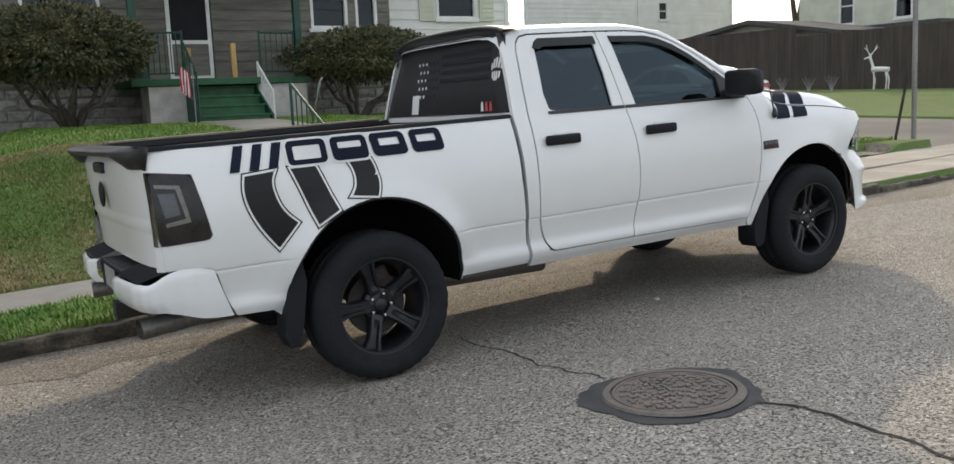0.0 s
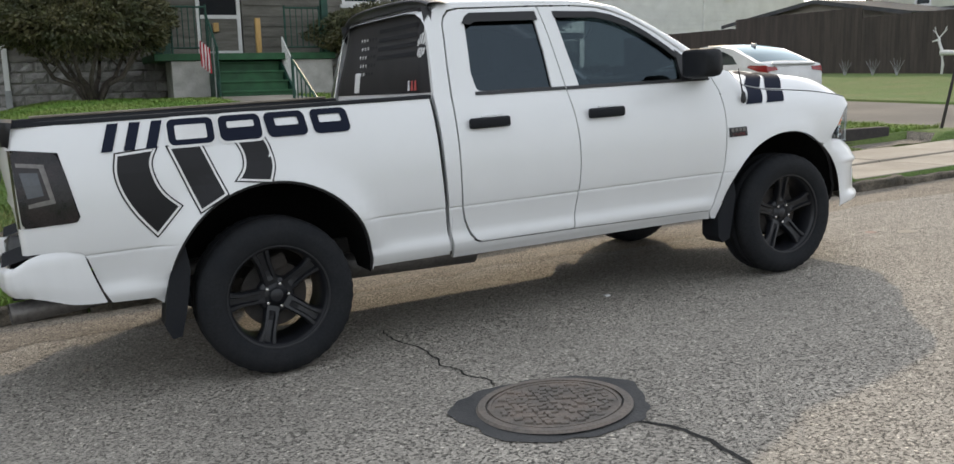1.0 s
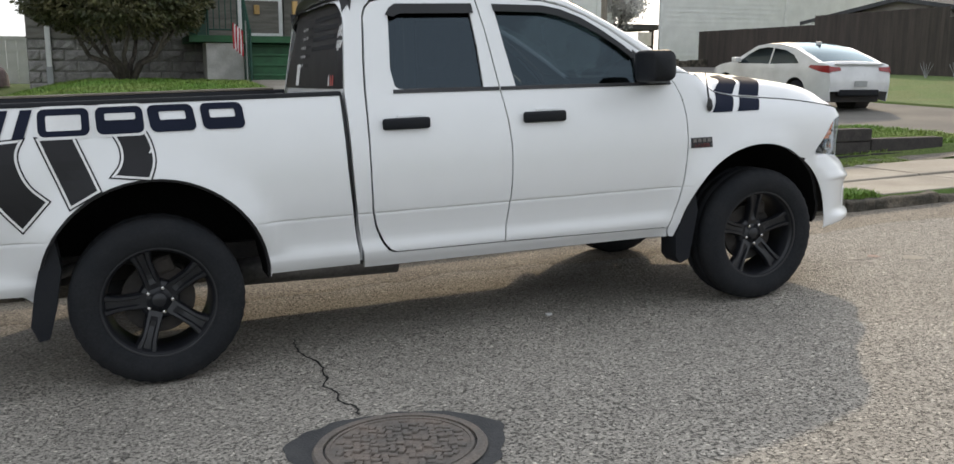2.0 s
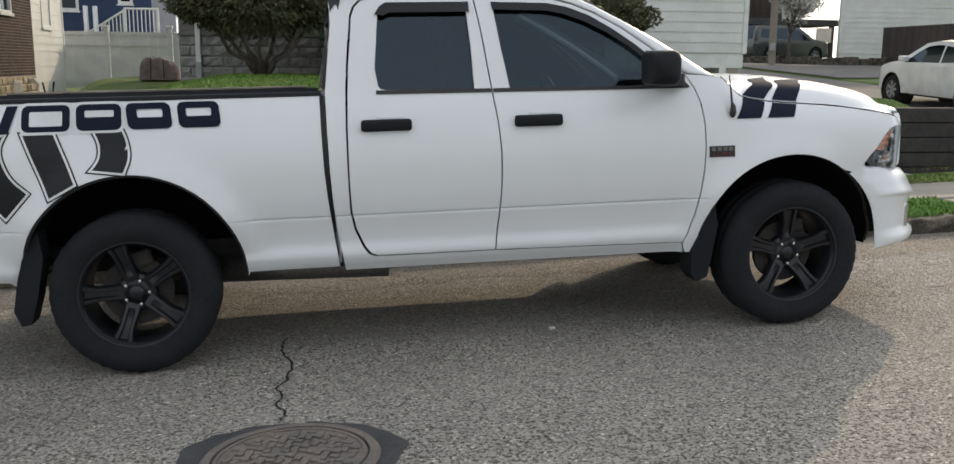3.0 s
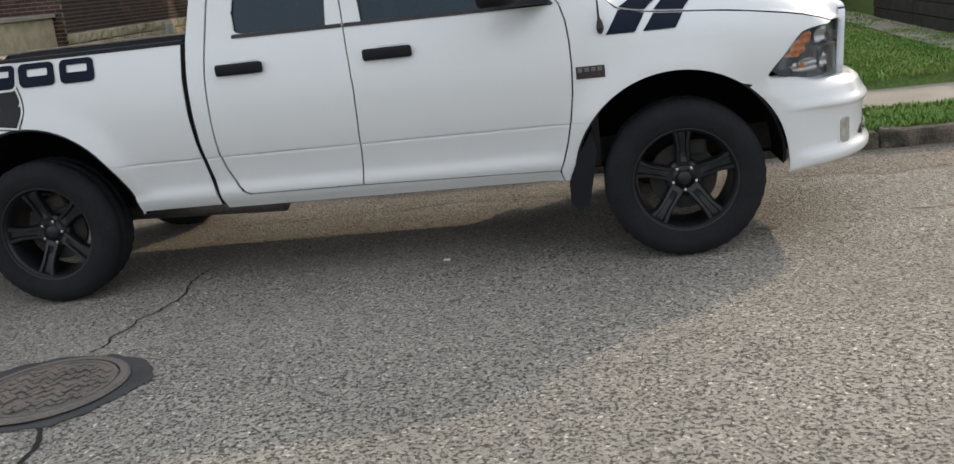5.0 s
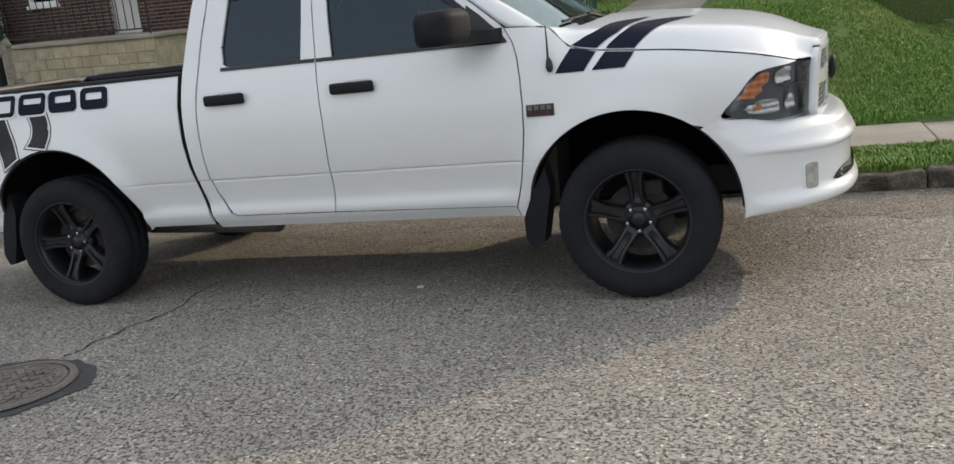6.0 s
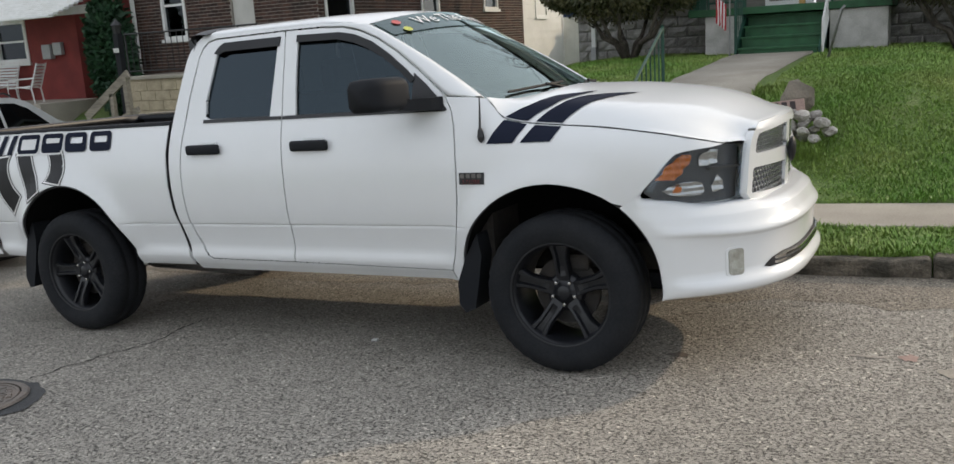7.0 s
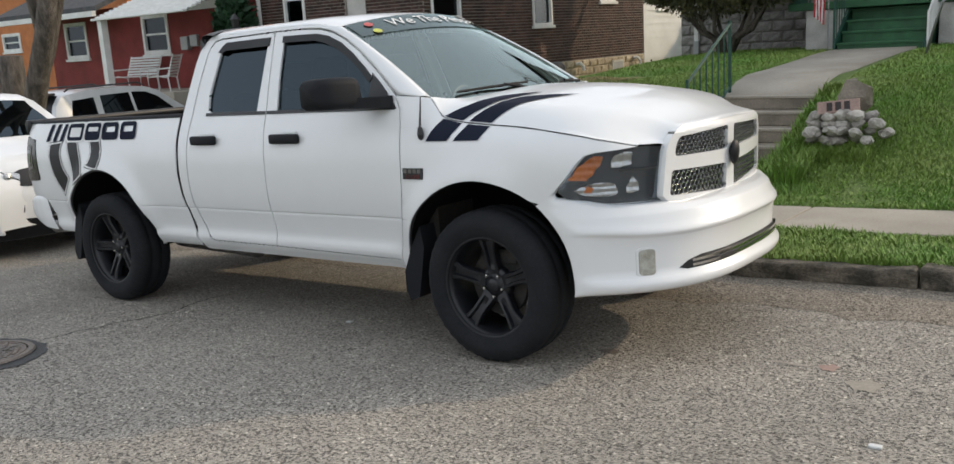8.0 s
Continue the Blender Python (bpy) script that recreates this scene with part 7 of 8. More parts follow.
# wheel wells and mud flaps
for cx, cz in ((0.01, 0.47), (3.54, 0.45)):
    for s in (-1, 1):
        wl = bmesh.new()
        a_ = arc(cx, cz, 0.535, 0.54, 182, -2, 24)
        r0 = [wl.verts.new((x, s * (side_w(x, z) - 0.014), z)) for x, z in a_]
        r1 = [wl.verts.new((x, s * 0.50, z)) for x, z in a_]
        for k in range(24):
            wl.faces.new((r0[k], r0[k + 1], r1[k + 1], r1[k]))
        wl.faces.new(r1)
        part("wheel_well", wl, "well", truck, "black wheel arch liner", smooth=True)
        lip = bmesh.new()
        tube(lip, [(x, s * (side_w(x, z) - 0.012), z) for x, z in arc(cx, cz, 0.538, 0.543, 180, 0, 30)], 0.008, 6)
        part("arch_lip", lip, "trim", truck)
for s in (-1, 1):
    fr_ = [(-0.435, 0.75), (-0.50, 0.68), (-0.545, 0.52), (-0.575, 0.36), (-0.545, 0.285), (-0.50, 0.29), (-0.46, 0.42), (-0.42, 0.62)]
    part("mud_flap", drape(fr_, lambda x, z: Vector((x, s * (0.945 + 0.01 * math.sin(6 * z)), z)), 0.05, 0.14, (0, -s, 0)), "trim_soft", truck, "black rubber mud flap", smooth=True)
    ff_ = [(3.10, 0.72), (3.02, 0.58), (2.965, 0.45), (2.965, 0.33), (3.00, 0.285), (3.06, 0.31), (3.09, 0.45), (3.12, 0.60)]
    part("mud_flap", drape(ff_, lambda x, z: Vector((x, s * 0.945, z)), 0.05, 0.16, (0, -s, 0)), "trim_soft", truck, "black rubber mud flap", smooth=True)


# wheels
def tyre_mesh(R=0.414, w=0.285, rim=0.272):
    b = bmesh.new()
    seg = 160
    h = w / 2
    prof = [(rim - 0.012, -h + 0.03), (rim, -h + 0.012), (rim + 0.02, -h + 0.002), (R - 0.085, -h - 0.006), (R - 0.055, -h - 0.004), (R - 0.03, -h + 0.012), (R - 0.012, -h + 0.026), (R - 0.003, -h + 0.05), (R, -h + 0.09), (R - 0.008, -h + 0.095), (R - 0.008, -h + 0.105), (R, -h + 0.11), (R, 0)]
    prof = prof + [(r, -y) for r, y in prof[-2::-1]]
    rings = []
    for i, (r, y) in enumerate(prof):
        ring = []
        for k in range(seg):
            a = 2 * math.pi * k / seg
            rr = r
            if r > R - 0.045:
                blk = (k // 2) % 2 == 0
                if abs(y) > h - 0.08 and not blk:
                    rr -= 0.0035
                elif abs(y) < h - 0.1 and ((k + (3 if y > 0 else 0)) // 3) % 2 == 0:
                    rr -= 0.004
            ring.append(b.verts.new((rr * math.cos(a), y, rr * math.sin(a))))
        rings.append(ring)
    for q0, q1 in zip(rings, rings[1:]):
        for k in range(seg):
            b.faces.new((q0[k], q0[(k + 1) % seg], q1[(k + 1) % seg], q1[k]))
    return b


def wheel(s, cx, spin):
    """A black five-spoke wheel; its outer face looks to -y before it is turned."""
    e = part("wheel", tyre_mesh(), "rubber", truck, "black all-terrain tyre on satin black five-spoke rim", smooth=True)
    e.matrix_basis = pose(cx, s * 0.852, 0.414, 0, 0, 0 if s < 0 else 180) @ pose(0, 0, 0, 0, spin, 0)
    part("rim_barrel", lathe(bmesh.new(), [(0.262, -0.125), (0.276, -0.132), (0.278, -0.124), (0.262, -0.112), (0.248, -0.09), (0.240, 0.0), (0.245, 0.12)], 72, "y"), "rim", e, smooth=True)
    hubm = lathe(bmesh.new(), [(0.001, -0.072), (0.030, -0.072), (0.038, -0.066), (0.040, -0.052), (0.085, -0.050), (0.098, -0.040), (0.100, 0.0)], 40, "y")
    part("hub", hubm, "rim", e, smooth=True)
    for k in range(5):
        a = radians(90 + 72 * k)
        b = bmesh.new()
        secs = []
        for t in span(0, 1, 8):
            r = 0.060 + (0.262 - 0.060) * t
            hw = 0.040 - 0.004 * math.sin(t * 3.1) + 0.014 * smooth01((t - 0.6) / 0.4)
            y = -0.052 - 0.048 * math.sin(t * 1.30)
            gd_ = 0.018 * smooth01((t - 0.10) / 0.25)
            row = []
            for q, yy in ((-hw - 0.004, y + 0.040), (-hw, y + 0.008), (-hw * 0.86, y), (-hw * 0.50, y), (-hw * 0.34, y + gd_), (hw * 0.34, y + gd_), (hw * 0.50, y), (hw * 0.86, y), (hw, y + 0.008), (hw + 0.004, y + 0.040)):
                row.append(b.verts.new((r * math.cos(a) - q * math.sin(a), yy, r * math.sin(a) + q * math.cos(a))))
            secs.append(row)
        for q0, q1 in zip(secs, secs[1:]):
            for i in range(10):
                b.faces.new((q0[i], q0[(i + 1) % 10], q1[(i + 1) % 10], q1[i]))
        b.faces.new(secs[0])
        b.faces.new(secs[-1][::-1])
        bmesh.ops.recalc_face_normals(b, faces=b.faces)
        part("spoke", b, "rim", e)
        la = radians(90 + 36 + 72 * k)
        lug = lathe(bmesh.new(), [(0.001, -0.074), (0.008, -0.073), (0.0105, -0.066), (0.0105, -0.045)], 8, "y", (0.062 * math.cos(la), 0, 0.062 * math.sin(la)))
        part("lug_nut", lug, "chrome", e, "bright lug nut")
    part("brake_disc", lathe(bmesh.new(), [(0.09, -0.005), (0.175, -0.005), (0.175, 0.02), (0.09, 0.02)], 48, "y"), "under", e)
    part("caliper", boxed(-0.02, 0.13, -0.02, 0.05, 0.10, 0.19, bevel=0.02), "under", e)
    return e


for s in (-1, 1):
    wheel(s, 0.0, -17 if s < 0 else 30)
    wheel(s, 3.56, -1 if s < 0 else 12)

# ---- graphics on the paint
rbed, rfd = parts_of[-1][0], parts_of[-1][2]


def decal(poly, material, parent, name, out=0.0025, s=-1, cell=0.045, holes=()):
    return part(name, drape(poly, on_side(s, out), cell, holes=holes), material, parent)


def slanted(pts, slant, z0):
    return [(x + slant * (z - z0), z) for x, z in pts]


LZ0, LZ1 = 1.232, 1.362
for s in (-1, 1):
    bp_ = parts_of[s][0]
    wbands = [[(-0.71, 1.225), (-0.725, 1.13), (-0.705, 1.03), (-0.65, 0.92), (-0.56, 0.80), (-0.425, 0.945), (-0.50, 1.02), (-0.535, 1.10), (-0.54, 1.17), (-0.505, 1.24)],
              [(-0.475, 1.24), (-0.355, 0.895), (-0.205, 0.975), (-0.30, 1.24)],
              [(-0.155, 1.25), (-0.120, 1.17), (-0.125, 1.10), (-0.175, 1.035), (0.015, 1.010), (0.045, 1.10), (0.035, 1.19), (0.005, 1.265)]]
    wbands = [rounded(wbands[0], (0, 4, 5, 9)), wbands[1], rounded(wbands[2], (0, 3, 4, 7))]
    for bi, outer in enumerate(wbands):
        cx = sum(p[0] for p in outer) / len(outer)
        cz = sum(p[1] for p in outer) / len(outer)

        def inset(poly, d):
            n = len(poly)
            sg = 1 if area2(poly) > 0 else -1
            res = []
            for i in range(n):
                a, b, c = Vector(poly[i - 1]), Vector(poly[i]), Vector(poly[(i + 1) % n])
                n1 = Vector((-(b - a).y, (b - a).x)).normalized() * sg
                n2 = Vector((-(c - b).y, (c - b).x)).normalized() * sg
                m_ = (n1 + n2)
                m_ = m_ / max(0.5, m_.dot(n1))
                q = b + m_ * d
                res.append((q.x, q.y))
            return res
        gp = decal(outer, "vinyl", bp_, "graphic_outline", 0.0020, s)
        decal(inset(outer, 0.007), "vinyl_white", bp_, "graphic_keyline", 0.0030, s)
        decal(inset(outer, 0.018), "vinyl", bp_, "graphic_band", 0.0040, s)
    blocks = [(-0.765, -0.485, 0.30, None), (-0.455, -0.235, 0.02, (-0.42, -0.27, 1.262, 1.332)), (-0.205, 0.005, -0.02, (-0.165, -0.03, 1.30, 1.332)), (0.035, 0.245, -0.12, (0.085, 0.205, 1.292, 1.332)), (0.275, 0.475, -0.10, (0.315, 0.435, 1.292, 1.332))]
    for i, (x0, x1, sl, hole) in enumerate(blocks):
        if i == 0:
            shapes = [slanted([(xa, LZ0), (xa + 0.05, LZ0), (xa + 0.05, LZ1), (xa, LZ1)], 0.35, LZ0) for xa in (-0.765, -0.665, -0.565)]
        else:
            shapes = [slanted(gr_rect(x0, x1, LZ0 + 0.004, LZ1, 0.03), sl, LZ0)]
        for sh_ in shapes:
            if 0 < i < 3:
                decal([(x + sl * (z - LZ0), z) for x, z in gr_rect(x0 - 0.012, x1 + 0.012, LZ0 - 0.008, LZ1 + 0.012, 0.035)], "vinyl_white", bp_, "graphic_keyline", 0.0050, s)
            decal(sh_, "vinyl_blue", bp_, "graphic_block", 0.0062, s, holes=[slanted(gr_rect(*hole, 0.008), sl, LZ0)] if hole else ())
    # fender badge
    fb = part("fender_badge", drape([(3.045, 0.985), (3.19, 0.985), (3.19, 1.045), (3.045, 1.045)], on_side(s, 0.006), 0.05, 0.006, (0, -s, 0)), "trim", truck, "black engine badge on the fender")
    for k in range(4):
        part("badge_bar", drape([(3.055 + 0.033 * k, 1.018), (3.078 + 0.033 * k, 1.018), (3.078 + 0.033 * k, 1.040), (3.055 + 0.033 * k, 1.040)], on_side(s, 0.010), 0.05), "steel", fb)
    bt = flat_text("5.7 LITER", 0.030, "badge_text", "dark_red", fb, Matrix.Identity(4))
    for v in bt.data.vertices:
        xx, zz = 3.1175 - s * v.co.x * 0.88, 0.998 + v.co.y
        v.co = Vector((xx, s * (side_w(xx, zz) + 0.0085 + v.co.z), zz))
    # stripes over fender and hood
    for b0, b1, t0, t1, left, right in (
            (3.207, 3.351, 3.278, 3.408, [(0.0, 3.280, 0.997), (0.3, 3.340, 0.93), (0.5, 3.398, 0.86), (0.75, 3.450, 0.66), (1.0, 3.615, 0.50)], [(0.0, 3.410, 0.997), (0.3, 3.470, 0.93), (0.5, 3.515, 0.875), (0.75, 3.558, 0.69), (1.0, 3.630, 0.49)]),
            (3.392, 3.552, 3.452, 3.596, [(0.0, 3.454, 0.997), (0.3, 3.505, 0.93), (0.5, 3.548, 0.865), (0.75, 3.605, 0.68), (1.0, 3.850, 0.50)], [(0.0, 3.598, 0.997), (0.3, 3.655, 0.92), (0.5, 3.697, 0.85), (0.75, 3.758, 0.69), (1.0, 3.865, 0.49)])):
        decal([(b0, 1.188), (b1, 1.188), (t1, knots(t1, HOODLINE) - 0.009), (t0, knots(t0, HOODLINE) - 0.009)], "vinyl_blue", truck, "fender_stripe", 0.004, s, cell=0.02)

        def stripe_pt(a, b):
            xx = (1 - a) * knots(b, [(q[0], q[1]) for q in left]) + a * knots(b, [(q[0], q[1]) for q in right])
            uu = (1 - a) * knots(b, [(q[0], q[2]) for q in left]) + a * knots(b, [(q[0], q[2]) for q in right])
            c0, c1 = hood_span(uu)
            return hood_pt(s * uu, (xx - c0) / (c1 - c0)) + Vector((0, s * 0.002, 0.004))
        part("hood_stripe", grid(stripe_pt, span(0, 1, 6), span(0, 1, 30)), "vinyl_blue", hood, "navy stripe sweeping over the hood", smooth=True)

# cab inside
for x, w in ((2.15, 0.50), (1.45, 1.25)):
    for y in ((-0.36, 0.36) if w < 1 else (0,)):
        sb = bmesh.new()
        box(sb, x - 0.25, x + 0.27, y - w / 2, y + w / 2, 0.85, 1.02, bevel=0.05)
        box(sb, x - 0.30, x - 0.14, y - w / 2, y + w / 2, 0.95, 1.50, bevel=0.06)
        box(sb, x - 0.30, x - 0.18, y - 0.13, y + 0.13, 1.50, 1.70, bevel=0.04)
        part("seat", sb, "seat", truck, "dark cloth seat")
db = bmesh.new()
box(db, 2.62, 3.20, -0.74, 0.74, 1.05, 1.30, bevel=0.06)
part("dashboard", db, "seat", truck, "dark grey dashboard")
part("cab_floor", boxed(1.1, 3.1, -0.82, 0.82, 0.55, 0.60), "seat", truck)
part("headliner", grid(lambda x, u: roof_pt(x, u * 0.93) - Vector((0, 0, 0.05)), span(1.1, 2.3, 6), span(-1, 1, 8)), "pvc", truck)
stw = bmesh.new()
tube(stw, [(2.52 - 0.06 * math.sin(a), 0.36 + 0.19 * math.cos(a), 1.27 + 0.17 * math.sin(a)) for a in span(0, 2 * math.pi, 24)], 0.014, 6)
part("steering_wheel", stw, "trim", truck)


# ---------------------------------------------------------------- other parked cars
def car(name, label, at, paint, L, W, H, prof, glass_top, side_glass, wheels, r=0.33, sill=0.24, nose=0.25, tail=0.2, details="sedan"):
    """A parked car. prof: roof line (x, z) from tail to nose; glass_top: stretches of it that are glass; side_glass: side window outlines."""
    e = thing(name, label, "car", at)
    belt = 0.92

    def half(x, z):
        w = W / 2 * (1 - 0.05 * max(0, (0.55 - z) / 0.35) ** 2)
        if z > belt:
            w -= (z - belt) * 0.30
        for lim, sg, k in ((L / 2 - 0.75, 1, nose), (-L / 2 + 0.6, -1, tail)):
            d = (x - lim) * sg
            if d > 0:
                w -= k * (d / 0.75) ** 2.2
        return max(0.1, w)
    bottom = [(prof[-1][0], sill)]
    for cx in sorted(wheels, reverse=True):
        bottom += arc(cx, r, r + 0.06, r + 0.06, -8 if sill < r else 0, 188, 16)
    bottom += [(prof[0][0], sill)]
    poly = list(prof) + bottom
    for s in (-1, 1):
        part("side_panel", drape(poly, lambda x, z: Vector((x, s * half(x, z), z)), 0.08, 0.03, (0, -s, 0)), paint, e, smooth=True)
        for sg in side_glass:
            part("side_window", drape(sg, lambda x, z: Vector((x, s * (half(x, z) + 0.004), z)), 0.1, 0.02, (0, -s, 0)), "tint", e, "dark side window", smooth=True)
        for cx in wheels:
            w = part("wheel", lathe(bmesh.new(), [(r * 0.62, -0.10), (r * 0.68, -0.105), (r * 0.92, -0.10), (r, -0.06), (r, 0.08), (r * 0.6, 0.10)], 36, "y"), "rubber", e, "black tyre on alloy wheel", smooth=True)
            w.matrix_basis = pose(cx, s * (W / 2 - 0.13), r, 0, 0, 0 if s < 0 else 180)
            rim_ = lathe(bmesh.new(), [(0.001, -0.07), (r * 0.15, -0.072), (r * 0.18, -0.055), (r * 0.2, -0.03)], 20, "y")
            part("hub", rim_, "grey_metal", w, smooth=True)
            for k in range(7):
                a = 2 * math.pi * k / 7
                b = boxed(r * 0.12, r * 0.66, -0.085, -0.06, -0.022, 0.022, m=pose(0, 0, 0, 0, math.degrees(a), 0), bevel=0.006)
                part("spoke", b, "grey_metal", w)
            part("rim_ring", lathe(bmesh.new(), [(r * 0.58, -0.085), (r * 0.66, -0.10), (r * 0.64, -0.05), (r * 0.6, 0.05)], 36, "y"), "grey_metal", w, smooth=True)
            well = lathe(bmesh.new(), [(r + 0.055, -0.12), (r + 0.055, 0.25), (0.02, 0.25)], 30, "y")
            wo = part("wheel_well", well, "under", e)
            wo.matrix_basis = pose(cx, s * (W / 2 - 0.13), r, 0, 0, 0 if s < 0 else 180)

    def skin(pts, lift, inset):
        b = bmesh.new()
        rows = []
        for x, z in pts:
            h_ = half(x, z) * inset
            rows.append([b.verts.new((x, h_ * u, z + lift + 0.035 * (1 - u * u) * (1 if z > belt else 0.4))) for u in span(-1, 1, 10)])
        for p, q in zip(rows, rows[1:]):
            for k in range(10):
                b.faces.new((p[k], p[k + 1], q[k + 1], q[k]))
        return b
    part("top_panel", skin(prof, 0, 1.0), paint, e, smooth=True)
    for i0, i1, mname in glass_top:
        part("screen", skin(prof[i0:i1 + 1], 0.006, 0.90), mname, e, "sloping car window", smooth=True)
    part("floor_pan", boxed(-L / 2 + 0.15, L / 2 - 0.15, -W / 2 + 0.25, W / 2 - 0.25, sill - 0.02, sill + 0.25), "under", e)
    return e, half


sed_prof = [(-2.30, 0.45), (-2.33, 0.62), (-2.27, 0.90), (-2.22, 1.02), (-1.95, 1.06), (-1.55, 1.20), (-1.05, 1.36), (-0.55, 1.43), (-0.05, 1.435), (0.35, 1.38), (0.80, 1.16), (1.12, 0.99), (1.5, 0.94), (1.95, 0.83), (2.20, 0.72), (2.30, 0.58), (2.30, 0.40)]
sed_gl = [[(-1.35, 1.02), (-0.35, 0.98), (-0.35, 1.335), (-0.75, 1.30), (-1.10, 1.20)], [(-0.29, 0.98), (0.95, 0.96), (0.55, 1.19), (0.25, 1.315), (-0.05, 1.345), (-0.29, 1.345)]]
sedan, half = car("sedan", "white compact sedan parked across the street", pose(14.9, 12.15, street_z(14.9, 12.15) + 0.012, 0, 0, 86.6) @ pose(0, 0, 0, 0, -1.9, 0), "paint2", 4.62, 1.80, 1.44, sed_prof, [(4, 7, "tint"), (9, 11, "tint")], sed_gl, (-1.30, 1.40))
for s in (-1, 1):
    part("tail_light", drape([(-2.30, 0.84), (-2.10, 0.86), (-1.72, 0.95), (-1.78, 1.00), (-2.26, 0.995)], lambda x, z: Vector((x, s * (half(x, z) + 0.006), z)), 0.06, 0.02, (0, -s, 0)), "red", sedan, "dark red wraparound tail light", smooth=True)
    part("tail_light", grid(lambda u, v: Vector((knots(0.86 + 0.12 * v, [(0.62, -2.33), (0.90, -2.27), (1.02, -2.22)]) - 0.012, s * (0.50 + 0.30 * u), 0.86 + 0.035 * (1 - u) + (0.12 - 0.05 * (1 - u)) * v)), span(0, 1, 6), (0, 0.5, 1)), "red", sedan, "dark red tail light on the boot lid", smooth=True)
    part("door_handle", boxed(-0.55, -0.35, s * 0.905 - 0.012, s * 0.905 + 0.012, 0.87, 0.90, bevel=0.005), "paint2", sedan)
    part("mirror", boxed(0.75, 0.95, min(s * 0.90, s * 1.07), max(s * 0.90, s * 1.07), 0.98, 1.10, bevel=0.03), "paint2", sedan)
part("rear_diffuser", boxed(-2.325, -2.20, -0.52, 0.52, 0.36, 0.50, bevel=0.03), "trim_soft", sedan, "black lower rear bumper")
part("boot_lip", boxed(-2.29, -2.20, -0.62, 0.62, 1.02, 1.05, bevel=0.01), "paint2", sedan)
part("plate", boxed(-2.352, -2.344, -0.16, 0.16, 0.56, 0.68), "grey_metal", sedan, "plain rear plate")
part("roof_fin", boxed(-0.95, -0.78, -0.015, 0.015, 1.42, 1.50, bevel=0.01), "paint2", sedan)

suv_prof = [(-2.25, 0.42), (-2.30, 0.75), (-2.24, 1.05), (-2.10, 1.45), (-1.95, 1.62), (-1.4, 1.69), (-0.4, 1.71), (0.25, 1.66), (0.55, 1.57), (1.18, 1.16), (1.40, 1.08), (1.85, 1.02), (2.12, 0.93), (2.24, 0.78), (2.27, 0.55), (2.25, 0.32)]
suv_gl = [[(-1.90, 1.15), (-1.25, 1.10), (-1.22, 1.55), (-1.75, 1.52)], [(-1.10, 1.09), (-0.28, 1.06), (-0.28, 1.58), (-1.05, 1.57)], [(-0.20, 1.06), (1.02, 1.03), (0.50, 1.44), (0.20, 1.56), (-0.20, 1.585)]]
ws_, half = car("parked_suv", "white compact SUV parked behind the pickup", SLOPE @ pose(-4.98, 0.15, 0), "paint", 4.5, 1.86, 1.7, suv_prof, [(8, 9, "tint"), (2, 4, "tint")], suv_gl, (-1.32, 1.36), r=0.36, sill=0.28)


def fascia(u, z, out=0.0):
    """Front of the parked SUV: u across, z up."""
    x = 2.275 - 0.42 * abs(u) ** 3.2 + out + knots(z, [(0.22, -0.10), (0.34, -0.01), (0.45, 0.015), (0.62, 0.02), (0.72, 0.0), (0.90, -0.05), (1.0, -0.16)])
    return Vector((x, 0.915 * u, z))


part("bumper_cover", grid(fascia, span(-1, 1, 28), span(0.39, 0.98, 14)), "paint", ws_, "white bumper and nose", smooth=True)
part("chin", grid(lambda u, z: fascia(u, z + 0.10 * abs(u) ** 3 * (z - 0.20) / 0.20, 0.004), span(-1, 1, 24), span(0.20, 0.40, 4)), "trim_soft", ws_, "black lower valance", smooth=True)
part("front_grille", drape(rounded([(-0.44, 0.74), (0.44, 0.74), (0.40, 0.90), (-0.40, 0.90)], ()), lambda u, z: fascia(u, z, 0.008), 0.05, 0.01, (-1, 0, 0)), "trim", ws_, "black grille band between the headlights", smooth=True)
for s in (-1, 1):
    part("air_intake", drape(rounded([(s * 0.44, 0.50), (s * 0.52, 0.455), (s * 0.86, 0.49), (s * 0.90, 0.56), (s * 0.84, 0.63), (s * 0.50, 0.615)], ()), lambda u, z: fascia(u, z, 0.006), 0.04, 0.01, (-1, 0, 0)), "trim", ws_, "black oval air intake", smooth=True)
    hd = part("headlight", drape([(s * 0.40, 0.775), (s * 0.60, 0.765), (s * 0.98, 0.80), (s * 0.99, 0.90), (s * 0.86, 0.945), (s * 0.58, 0.895)], lambda u, z: fascia(u, z, 0.010), 0.05, 0.01, (-1, 0, 0)), "lampdark", ws_, "dark headlight with bright lens", smooth=True)
    for u, r_ in ((0.54, 0.048), (0.70, 0.050)):
        lens = lathe(bmesh.new(), [(0.001, 0.030), (r_ * 0.45, 0.026), (r_ * 0.62, 0.012), (r_ * 0.8, 0.020), (r_, 0.0)], 20, "x", fascia(s * u, 0.835, 0.012))
        part("lens", lens, "reflector", hd, smooth=True)
    part("chrome_wing", drape([(s * 0.43, 0.800), (s * 0.57, 0.875), (s * 0.50, 0.885), (s * 0.42, 0.86)], lambda u, z: fascia(u, z, 0.013), 0.04), "reflector", hd)
